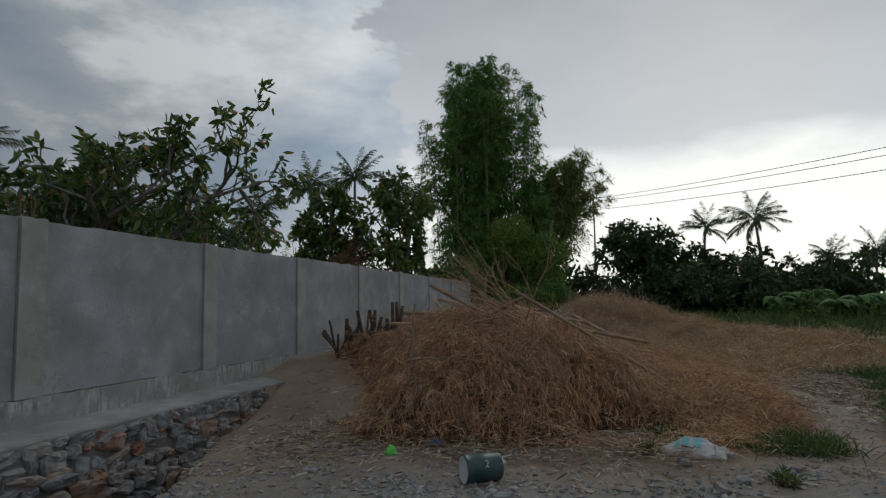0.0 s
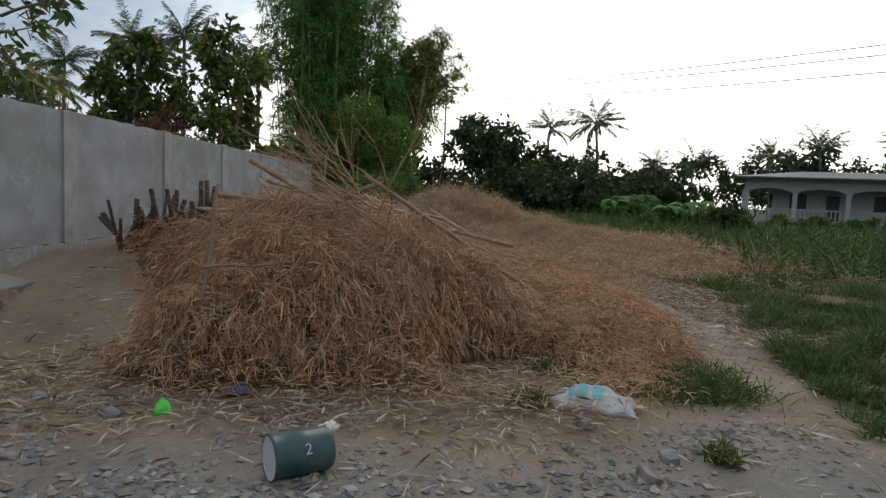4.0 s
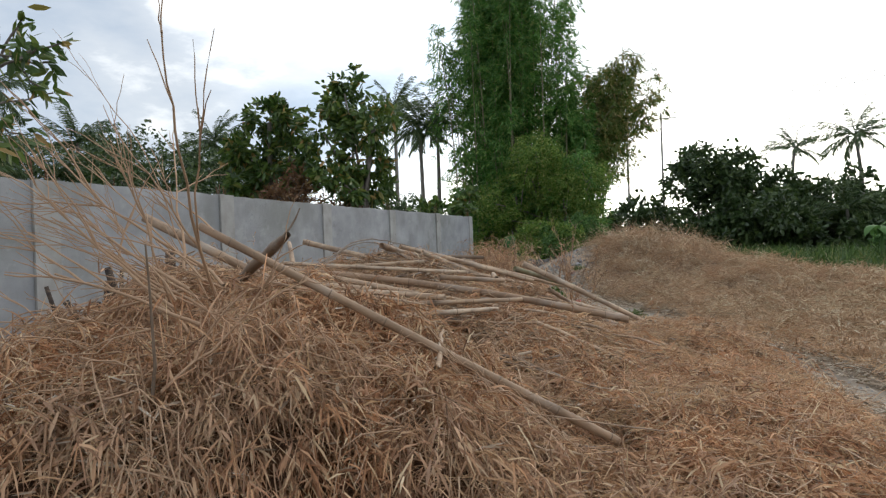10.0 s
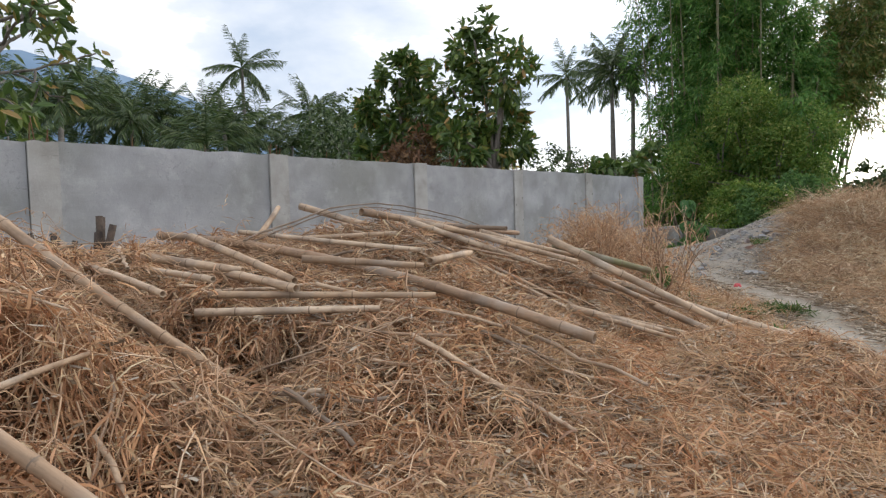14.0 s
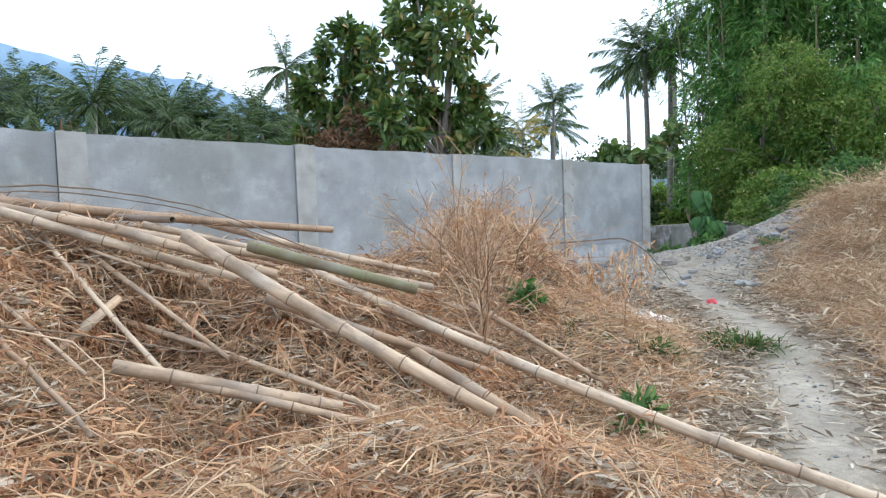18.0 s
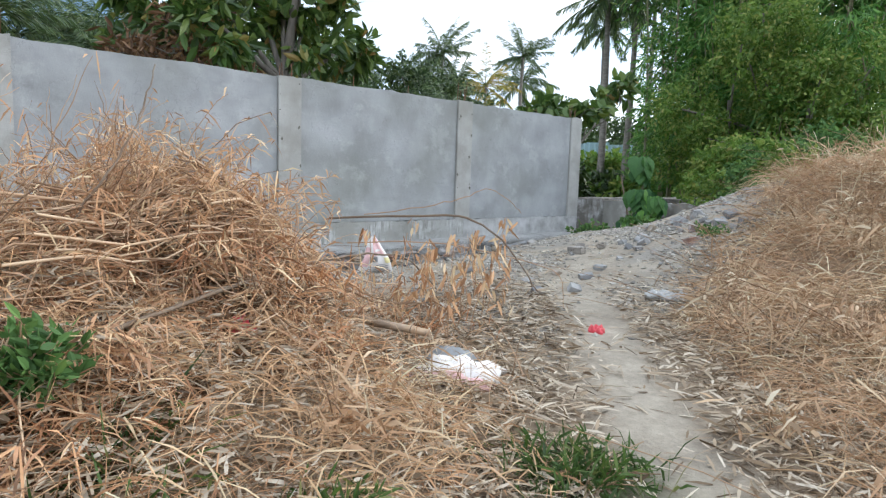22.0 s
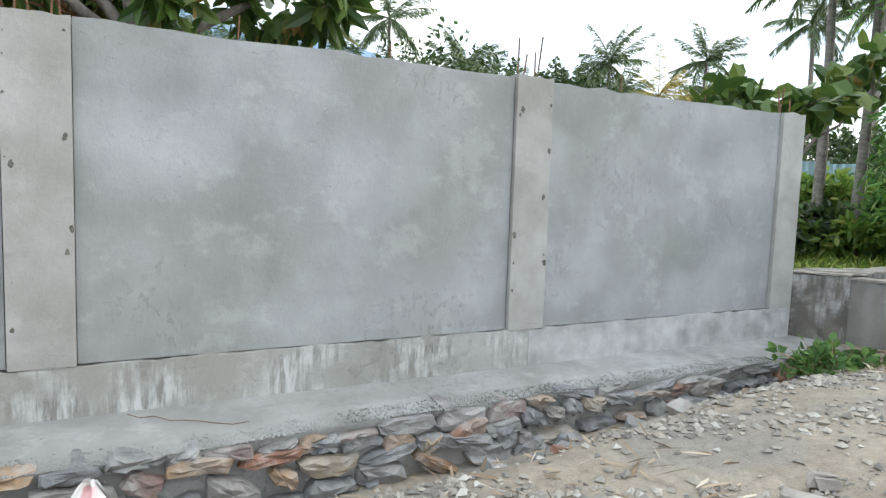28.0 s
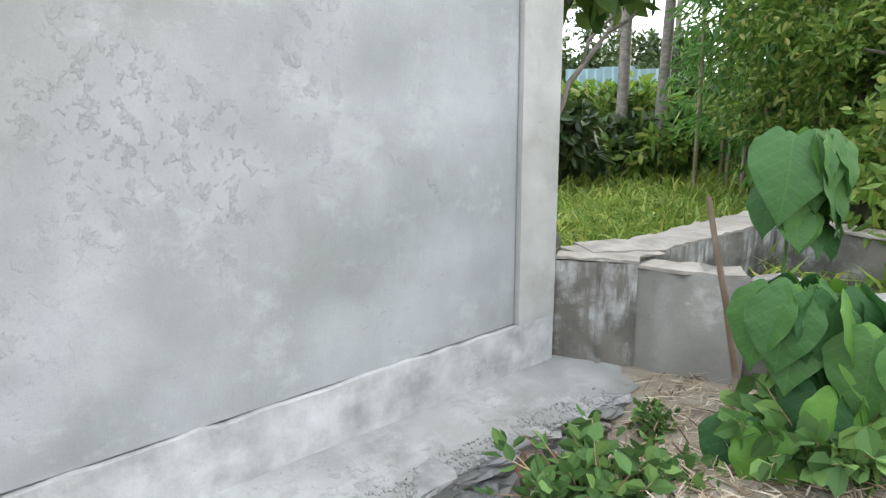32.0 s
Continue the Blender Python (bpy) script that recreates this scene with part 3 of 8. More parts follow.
def leaf_quads(base, aim, length, width, rng):
    """Arrays for small leaves: two quads each, folded a little along the midrib and drooping at the tip."""
    n = len(base)
    length, width = (np.broadcast_to(np.asarray(v, float), (n,))[:, None] for v in (length, width))
    side = unit(np.cross(aim, rng.normal(size=(n, 3))))
    fold = unit(np.cross(side, aim)) * width * 0.14
    sag = np.array([[0, 0, -0.08]]) * length
    V = np.stack([base, base + aim * length * 0.32 + side * width * 0.46 + fold, base + aim * length * 0.68 + side * width * 0.40 + fold + sag * 0.5, base + aim * length + sag, base + aim * length * 0.68 - side * width * 0.40 + fold + sag * 0.5, base + aim * length * 0.32 - side * width * 0.46 + fold], 1).reshape(-1, 3)
    k = np.arange(n)[:, None] * 6
    return V, np.concatenate([k + [[0, 1, 2, 3]], k + [[0, 3, 4, 5]]])


def joined(pieces):
    """Join arrays of (verts, faces)."""
    V, F, base = [], [], 0
    for v, f in pieces:
        V.append(v)
        F.append(f + base)
        base += len(v)
    return np.concatenate(V), np.concatenate(F)


def along(p0, p1, k, sag=0.0, sway=0.0, rng=None):
    u = np.linspace(0, 1, k)[:, None]
    pts = np.asarray(p0, float) * (1 - u) + np.asarray(p1, float) * u
    pts[:, 2] -= sag * 4 * (u * (1 - u))[:, 0]
    if rng is not None and sway:
        w = np.cumsum(rng.normal(size=(k, 3)) * sway, axis=0)
        pts += w - w[0] - u * (w[-1] - w[0])
    return pts


# ---- the ground ----
def sstep(a, b, v):
    u = np.clip((v - a) / (b - a), 0, 1)
    return u * u * (3 - 2 * u)


def bump(x, y, cx, cy, rx, ry, h, p=1.0):
    return h * np.exp(-((((x - cx) / rx) ** 2 + ((y - cy) / ry) ** 2) ** p))


def wobble(x, y, s=1.0):
    """Smooth unevenness of about -1 to 1, s sets the wavelength."""
    x, y = x / s, y / s
    return (np.sin(1.7 * x + 2.1 * np.sin(0.9 * y + 1.3)) + np.sin(2.3 * y + 1.9 * np.sin(1.1 * x + 0.4)) + 0.6 * np.sin(4.1 * x - 3.3 * y) + 0.4 * np.sin(6.7 * y + 5.9 * x)) / 3.0


def soil(x, y):
    """Height of the bare ground."""
    x, y = np.asarray(x, float), np.asarray(y, float)
    z = 0.07 - 0.17 * sstep(6.5, 10.0, x) * sstep(-4.0, -12.0, y) * sstep(-23, -18, y)
    z = z + 0.18 * sstep(-10.0, -5.5, y) * sstep(9.0, 5.5, x)
    z = z + 0.10 * sstep(-5.0, -1.5, y) * sstep(5.5, 3.0, x)
    # bank against the boundary wall, under the heap
    bank = sstep(-18.4, -15.4, y) * sstep(-7.2, -10.2, y)
    z = z + 0.60 * bank * sstep(4.5, 0.6, x)
    z = z + bump(x, y, 3.4, -14.3, 2.4, 3.2, 0.35, 1.5)
    z = z + bump(x, y, 3.9, -9.3, 1.6, 1.2, 0.42, 1.4)
    # gully along the footing near the wall's end, trench near its start
    z = z + 0.06 * sstep(2.6, 1.4, x) * sstep(-8.0, -6.0, y) * sstep(1.0, 0.0, y)
    z = z - 0.29 * sstep(1.35, 0.66, x) * sstep(-8.0, -6.2, y) * sstep(0.3, -0.5, y)
    edge = np.interp(y, [-34.0, -26.0, -21.6, -19.1, -17.3, -16.6], [3.2, 2.7, 2.15, 1.05, 0.62, 0.3])
    z = z - 0.62 * sstep(0.0, 0.55, edge - x) * sstep(-17.2, -18.2, y)
    # spoil heap beyond the wall's end and the straw ridge to its right
    z = z + bump(x, y, 5.0, -1.2, 2.6, 2.2, 1.25)
    z = z + bump(x, y, 7.9, -2.2, 2.6, 2.4, 0.52) + bump(x, y, 12.2, -2.8, 2.6, 2.2, 0.16)
    z = z + 0.14 * wobble(x, y, 0.55) * sstep(4.8, 6.2, x) * sstep(-7.5, -5.5, y) * sstep(1.8, 0.4, y)
    z = z + 0.25 * sstep(0.6, 1.6, y) * sstep(14, 8, x) * sstep(-0.5, 0.6, x)
    far = sstep(2.0, 14.0, np.hypot(np.maximum(np.abs(x - 5) - 9, 0), np.maximum(np.abs(y + 13) - 15, 0)))
    near = 1 - far
    z = z * near + 0.15 * far
    z = np.where(x < -0.1, 0.35, z)
    return z + near * (0.028 * wobble(x, y, 0.9) + 0.012 * wobble(x + 3, y - 5, 0.31))


def pile(x, y):
    """Height of the heap of cut bamboo and straw above the bare ground."""
    x, y = np.asarray(x, float), np.asarray(y, float)
    wx, wy = x + 0.16 * wobble(x, y, 0.8), y + 0.16 * wobble(y, x + 7, 0.8)
    a = bump(wx, wy, 4.3, -17.25, 1.72, 1.7, 0.98, 2.4)
    b = bump(wx, wy, 3.8, -14.5, 2.4, 2.3, 0.78, 1.8)
    c = bump(wx, wy, 3.9, -11.8, 1.8, 1.9, 0.74, 1.6)
    d = np.maximum(bump(wx, wy, 3.7, -9.75, 1.1, 0.9, 0.44, 1.4), bump(wx, wy, 3.2, -8.5, 1.1, 0.8, 0.70, 1.3))
    e = bump(wx, wy, 6.3, -15.5, 1.85, 3.2, 0.40, 1.7)
    g = np.maximum.reduce([bump(wx, wy, 6.85, -12.5, 0.95, 1.3, 0.46, 1.5), bump(wx, wy, 1.9, -15.3, 0.8, 0.9, 0.34, 1.5), bump(wx, wy, 3.15, -17.95, 0.70, 0.70, 0.36, 1.5)])
    lumps = 0.085 * wobble(x * 1.1 + 3.0, y, 0.30) * bump(x, y, 4.4, -17.6, 2.2, 1.6, 1.0, 2.0)
    foot = bump(x, y, 3.42, -18.9, 0.60, 0.40, 0.50, 1.3)
    h = np.maximum(0.0, lumps * (bump(x, y, 4.3, -17.25, 1.6, 1.6, 1.0, 2.4) > 0.2) + foot + (1 + 0.13 * wobble(x * 1.3, y, 0.42) + 0.10 * wobble(y, x, 0.17)) * np.maximum.reduce([a, b, c, d, e, g, 0.9 * (a + b), 0.8 * (b + c), 0.85 * (a + e), 0.8 * (b + e), 0.85 * (c + e)]) - bump(x, y, 4.85, -12.75, 0.80, 0.50, 0.34, 1.3) - bump(x, y, 4.35, -16.05, 1.0, 0.50, 0.62, 1.4) - bump(x, y, 4.4, -14.7, 2.3, 0.9, 0.13, 2.0) - bump(x, y, 5.85, -18.45, 0.62, 0.5, 0.6, 1.6))
    # the two long fallen poles press furrows into the straw
    for px, py, pz, qx, qy, qz, first in ((4.50, -17.66, 1.80, 6.46, -16.56, 0.49, 0.3), (2.99, -16.60, 1.95, 5.08, -15.74, 0.73, 0.15)):
        dx, dy = qx - px, qy - py
        u = np.clip(((x - px) * dx + (y - py) * dy) / (dx * dx + dy * dy), 0, 1)
        away = np.hypot(x - px - dx * u, y - py - dy * u)
        limit = np.maximum(0.0, pz - 0.27 + (qz - pz) * u - soil(x, y) + np.maximum(away - 0.18, 0))
        h = np.where(u > first, np.minimum(h, limit), h)
    return h


def top(x, y):
    return soil(x, y) + pile(x, y)


PATH_LINE = np.array([(5.5, -30), (6.3, -23), (7.6, -20), (8.5, -17.4), (9.1, -15.3), (8.9, -13.4), (8.0, -11.4), (7.0, -9.7), (6.1, -7.8), (5.3, -6.8), (4.5, -5.9), (3.2, -4.6), (2.6, -3.4)])


def to_path(x, y):
    """Distance from the trodden path."""
    best = np.full(np.shape(x), 99.0)
    for a, b in zip(PATH_LINE[:-1], PATH_LINE[1:]):
        d = b - a
        u = np.clip(((x - a[0]) * d[0] + (y - a[1]) * d[1]) / (d @ d), 0, 1)
        best = np.minimum(best, np.hypot(x - a[0] - u * d[0], y - a[1] - u * d[1]))
    return best


def strawy(x, y):
    """How thickly dry straw covers the ground, 0 to 1."""
    heap = sstep(0.02, 0.12, pile(x, y))
    beside = sstep(0.5, 1.0, to_path(x, y) + 0.15 * wobble(x, y, 0.6)) * sstep(-17.5, -16.0, y) * sstep(-5.6, -7.2, y) * sstep(1.6, 3.0, x) * sstep(13.5, 9.5, x)
    ridge = sstep(3.75, 4.7, x + 0.35 * wobble(x, y, 0.9) - 0.5 * sstep(-2.5, -4.5, y)) * sstep(-9.5, -6.5, y + 0.12 * (x - 7) + 0.4 * wobble(y, x, 1.1)) * sstep(1.8, 0.2, y) * sstep(16.0, 13.0, x + 0.8 * wobble(x, y, 1.7)) * sstep(0.45, 0.8, to_path(x, y))
    far = bump(x, y, 12.5, -11.5, 1.6, 1.1, 1.0, 2.0)
    return np.clip(np.maximum.reduce([heap, 0.75 * beside, ridge, far]), 0, 1)


def grassy(x, y):
    """Where green grass grows, 0 to 1."""
    w = 0.5 * wobble(x, y, 1.3)
    right = sstep(8.9, 9.6, x + w - 0.25 * (y + 17)) * sstep(-21.6, -19.4, y + 2.0 * w) * sstep(0.42, 0.75, to_path(x, y)) * sstep(-7.5, -11, y)
    clump = np.maximum.reduce([bump(x, y, 7.2, -18.5, 0.85, 0.62, 1.2, 1.6), bump(x, y, 7.75, -17.75, 0.45, 0.4, 1.0, 1.6), bump(x, y, 6.45, -18.4, 0.32, 0.22, 0.9, 1.6)])
    beyond = np.maximum(sstep(1.2, 2.4, y), sstep(11.0, 14.5, x + 2.2 * w + 0.8 * wobble(x, y, 2.6)))
    small = bump(x, y, 5.75, -7.95, 0.42, 0.3, 0.9, 1.5) + bump(x, y, 4.85, -9.6, 0.4, 0.3, 0.7, 1.5)
    return np.clip(np.maximum.reduce([right * (1 - 0.9 * strawy(x, y)), clump, beyond * (1 - strawy(x, y)), small, np.where(x < -0.3, 0.9, 0)]), 0, 1)


def crushed(x, y):
    w = 0.45 * wobble(x, y, 1.1)
    start = sstep(-20.0, -21.3, y + w - 0.15 * (x - 4)) * (0.65 + 0.35 * wobble(x, y, 0.7))
    end = 0.55 * sstep(-0.15, 0.45, wobble(x, y, 0.45)) * sstep(-6.4, -5.0, y + w) * sstep(4.6, 3.4, x + w) * sstep(0.25, 0.7, to_path(x, y) + 0.2 * w)
    return np.clip(np.maximum(start, end), 0, 1)


def build_ground():
    xs = np.concatenate([[-3000, -900, -300, -120, -60, -30, -14, -6, -2, -0.7], np.arange(-0.5, 16.01, 0.11), [17, 18.5, 21, 25, 32, 45, 70, 120, 300, 900, 3000]])
    ys = np.concatenate([[-3000, -900, -300, -120, -70, -48, -38, -33, -30.5], np.arange(-29, 5.01, 0.11), [5.5, 6.5, 8, 10, 13, 17, 23, 32, 50, 80, 150, 300, 900, 3000]])
    X, Y = np.meshgrid(xs, ys, indexing="ij")
    x, y = X.ravel(), Y.ravel()
    V = np.stack([x, y, soil(x, y)], 1)
    i, j = np.meshgrid(np.arange(len(xs) - 1), np.arange(len(ys) - 1), indexing="ij")
    a = (i * len(ys) + j).ravel()
    F = np.stack([a, a + len(ys), a + len(ys) + 1, a + 1], 1)
    me = np_mesh("ground", V, F, EARTH, True)
    wide = (np.abs(x - 5) > 40) | (np.abs(y + 10) > 45)
    trod = np.maximum((0.35 + 0.65 * sstep(-14.0, -9.0, y)) * sstep(0.46, 0.12, to_path(x, y) + 0.14 * wobble(x, y, 0.5)), 0.8 * sstep(-7.6, -5.6, y + 0.5 * wobble(x, y, 0.8)) * sstep(1.5, 0.4, y) * sstep(5.2, 4.0, x))
    for name, values in (("trodden", trod), ("crushed", crushed(x, y)), ("strawy", strawy(x, y)), ("grassy", np.where(wide, 1.0, grassy(x, y)))):
        me.attributes.new(name, "FLOAT", "POINT").data.foreach_set("value", np.asarray(values, np.float32))
    return tagged(new("ground", me), "dry tan earth with a trodden path, straw litter and grass", "ground", kind="structure")


build_ground()

# ---- the boundary wall ----
CHIP = speckled("chipped_concrete", [(0.3, (0.07, 0.065, 0.055)), (0.7, (0.20, 0.19, 0.165))], 40.0, 0.95, 120.0, 0.8, 0.01)
NEAR_EDGES = [-0.314, -3.24, -6.285, -9.32, -12.305, -15.36, -18.223, -21.227, -24.25, -27.27, -30.3, -33.3]
COLUMN, TOP, SILL, SHELF = 0.31, 2.57, 0.75, 0.46


def ragged_slab(x0, x1, y0, y1, z0, z1, rng, rise=0.006, step=0.16):
    """A slab whose upper edge is uneven, as mortar left unfinished."""
    n = max(2, int((y1 - y0) / step))
    y = np.linspace(y0, y1, n + 1)
    up = z1 + rng.normal(size=n + 1) * rise
    V = np.concatenate([np.stack([np.full(n + 1, x), y, z], 1) for x, z in ((x0, np.full(n + 1, z0)), (x1, np.full(n + 1, z0)), (x1, up), (x0, up + rng.normal(size=n + 1) * rise * 0.5))])
    k, m = np.arange(n)[:, None], n + 1
    F = np.concatenate([np.concatenate([k + a * m, k + 1 + a * m, k + 1 + b * m, k + b * m], 1) for a, b in ((0, 1), (1, 2), (2, 3), (3, 0))])
    caps = np.array([[0, 3 * m, 2 * m, m], [n, m + n, 2 * m + n, 3 * m + n]])
    return V, np.concatenate([F, caps])


def ledge_lip(y):
    """Distance of the ledge's edge from the wall's face."""
    return np.interp(y, [-36.0, -5.3, -4.6, -1.2, -0.3, 0.3], [0.60, 0.61, 0.55, 0.53, 0.56, 0.56])


def build_wall():
    rng = np.random.default_rng(4)
    wall = thing("wall_west", (0, 0, 0), "long grey cement-plastered boundary wall with column strips on a stone footing", "wall", kind="structure")
    part("wall_core", box(-0.12, -0.045, -36, -0.02, SHELF, TOP - 0.03), PLASTER, wall)
    for k, near in enumerate(NEAR_EDGES):
        z1 = TOP + 0.01 * math.sin(k * 2.1)
        column = np_mesh("column", *ragged_slab(-0.17, 0.032, near, near + COLUMN, SILL - 0.006, z1 + 0.006, rng, 0.006, 0.06), PILASTER)
        part("column", column, None, wall, "paler bare concrete column strip")
        far = NEAR_EDGES[k + 1] + COLUMN if k + 1 < len(NEAR_EDGES) else -36
        panel = np_mesh("panel", *ragged_slab(-0.05, 0.0, far + 0.004, near - 0.009, SILL, z1 - 0.004, rng, 0.006), PLASTER)
        part("panel", panel, None, wall)
        for j in range(11 if k in (1, 2) else 0):
            y = near + (0.024 if rng.random() < 0.5 else COLUMN - 0.026) + rng.normal() * 0.010
            z, r = SILL + 0.06 + (z1 - SILL - 0.12) * rng.random(), 0.004 + 0.018 * rng.random() ** 2
            a = np.linspace(0, 2 * np.pi, 9, endpoint=False)
            rr = r * rng.uniform(0.5, 1.2, 9)
            V = np.concatenate([np.stack([np.full(9, 0.0335), y + rr * np.cos(a), z + rr * 1.3 * np.sin(a)], 1), [[0.0335, y, z]]])
            F = np.array([[q, (q + 1) % 9, 9] for q in range(9)])
            part("chip", np_mesh("chip", V, F, CHIP), None, wall, "dark chipped spot")
        for j in range(4):
            h = rng.uniform(0.10, 0.34) * (1.0 if k % 2 else 0.75)
            y, x = near + 0.05 + 0.07 * j + rng.normal() * 0.012, -0.06 - 0.05 * (j % 2)
            lean = rng.normal(size=2) * 0.02
            rod = tubes([([(x, y, z1 - 0.05), (x + lean[0], y + lean[1], z1 + h)], [0.006, 0.006])], 6)
            part("rebar", np_mesh("rebar", *rod, REBAR), None, wall, "rusty steel rod stub")
        for j in (1, 2):
            y = near - j * 0.95
            rod = tubes([([(-0.06, y, z1 - 0.05), (-0.06, y + 0.01, z1 + 0.04 + 0.12 * rng.random())], [0.005, 0.005])], 6)
            part("rebar", np_mesh("rebar", *rod, REBAR), None, wall, "rusty steel rod stub")
    part("plinth", np_mesh("plinth", *ragged_slab(-0.1, 0.026, -36, -3.05, SHELF - 0.03, SILL - 0.008, rng, 0.006, 0.09), PLINTH), None, wall, "olive-grey plinth band with pale drip streaks")
    part("plinth", np_mesh("plinth", *ragged_slab(-0.1, 0.029, -3.05, -0.004, SHELF - 0.03, SILL - 0.006, rng, 0.006, 0.09), LIMEWASH), None, wall, "plinth band patched with white limewash")
    n = 240
    y = np.linspace(-36, 0.27, n)
    lip = ledge_lip(y)
    edge = lip + 0.022 * wobble(y, y * 0.7, 0.35)
    rows = [(-0.1, SHELF + 0.004), (0.02, SHELF + 0.004), (0.3, SHELF - 0.012), (None, SHELF - 0.04), (None, SHELF - 0.10), (0.545, -0.95), (-0.1, -0.95)]
    V = np.concatenate([np.stack([edge - (0.045 if z < SHELF - 0.08 else 0) if x is None else (lip + 0.02 if x == 0.545 else np.full(n, x)), y, z + 0.008 * wobble(y * 3, y + i, 0.4) * (z > 0)], 1) for i, (x, z) in enumerate(rows)])
    k = np.arange(n - 1)[:, None]
    F = np.concatenate([np.concatenate([k + a * n, k + 1 + a * n, k + 1 + (a + 1) * n, k + (a + 1) * n], 1) for a in range(len(rows) - 1)])
    cap = [[i * n + n - 1 for i in range(4)], [(n - 1), 3 * n + n - 1, 4 * n + n - 1, 6 * n + n - 1]]
    part("footing", np_mesh("footing", V, [F, np.array(cap)], LEDGE, True), None, wall, "rough mortar ledge over the footing")
    return wall


WALL = build_wall()


def rough_stone(seed):
    """A split stone about 1 across: a block broken by a few planes."""
    rng = random.Random(seed)
    bm = bmesh.new()
    bmesh.ops.create_cube(bm, size=1.0)
    for _ in range(7):
        n = Vector((rng.gauss(0, 1), rng.gauss(0, 1), rng.gauss(0, 1))).normalized()
        reach = 0.5 * (abs(n.x) + abs(n.y) + abs(n.z))
        cut = bmesh.ops.bisect_plane(bm, geom=bm.verts[:] + bm.edges[:] + bm.faces[:], plane_co=n * reach * rng.uniform(0.66, 0.90), plane_no=n, clear_outer=True)
        rim = [e for e in cut["geom_cut"] if isinstance(e, bmesh.types.BMEdge)]
        if rim:
            bmesh.ops.contextual_create(bm, geom=rim)
    bmesh.ops.bevel(bm, geom=bm.edges[:], offset=0.025, segments=1, affect="EDGES")
    bmesh.ops.recalc_face_normals(bm, faces=bm.faces[:])
    me = bpy.data.meshes.new("stone")
    bm.to_mesh(me)
    bm.free()
    me.materials.append(STONE)
    return me


def bedded_stone(seed):
    """A flat rubble stone set in mortar: a lens-like broken face, 1 wide and 1 tall, running back into the wall."""
    rng = np.random.default_rng(seed + 300)
    n = 11
    a = np.linspace(0, 2 * np.pi, n, endpoint=False) + rng.normal(size=n) * 0.13
    r = 0.5 * rng.uniform(0.80, 1.06, n)
    out = np.stack([np.sign(np.cos(a)) * np.abs(np.cos(a)) ** 0.75 * r, np.sign(np.sin(a)) * np.abs(np.sin(a)) ** 0.62 * r * rng.uniform(0.85, 1.1, n)], 1)
    out[:, 1] += 0.22 * out[:, 0] * rng.normal()
    tilt = rng.normal(size=2) * 0.10
    rings = [(-0.5, 0.95, 0.0), (0.34, 1.0, 0.03), (0.44, 0.90, 0.045), (0.49, 0.52, 0.04)]
    V = np.concatenate([np.column_stack([np.full(n, x) + (out @ tilt if x > 0 else 0.0) + rng.normal(size=n) * rough, out * size + rng.normal(size=(n, 2)) * rough * 0.4]) for x, size, rough in rings] + [np.array([[0.47, 0.0, 0.0]])])
    k = np.arange(n)[:, None]
    l = (k + 1) % n
    F = np.concatenate([np.concatenate([k + q * n, l + q * n, l + (q + 1) * n, k + (q + 1) * n], 1) for q in range(3)])
    fan = np.concatenate([k + 3 * n, l + 3 * n, np.full((n, 1), 4 * n)], 1)
    return np_mesh("stone", V, [F, fan], STONE)


STONE_MESHES = [rough_stone(i) for i in range(9)]
BEDDED = [bedded_stone(i) for i in range(12)]

# ---- low walls of the ditch beyond the wall's end ----


def wall_strip(pts, thick, z0, z1, rng, rise=0.012, step=0.12):
    """A wall along a line on plan; its faces and its uneven top, as arrays."""
    pts = np.asarray(pts, float)
    d = np.concatenate([[0], np.cumsum(np.linalg.norm(np.diff(pts, axis=0), axis=1))])
    s = np.linspace(0, d[-1], max(3, int(d[-1] / step)))
    c = np.stack([np.interp(s, d, pts[:, 0]), np.interp(s, d, pts[:, 1])], 1)
    t = unit(np.gradient(c, axis=0))
    nrm = np.stack([-t[:, 1], t[:, 0]], 1)
    n = len(s)
    up = z1 + rng.normal(size=n) * rise
    off = rng.normal(size=(n, 1)) * 0.006
    a, b = c - nrm * (thick / 2 + off), c + nrm * (thick / 2 + off)
    V = np.concatenate([np.column_stack([a, np.full(n, z0)]), np.column_stack([a, up]), np.column_stack([b, up + rng.normal(size=n) * rise]), np.column_stack([b, np.full(n, z0)])])
    k = np.arange(n - 1)[:, None]
    sides = np.concatenate([np.concatenate([k + q * n, k + 1 + q * n, k + 1 + (q + 1) * n, k + (q + 1) * n], 1) for q in range(3)])
    caps = np.array([[0, n, 2 * n, 3 * n], [n - 1, 4 * n - 1, 3 * n - 1, 2 * n - 1]])
    return V, np.concatenate([sides, caps])


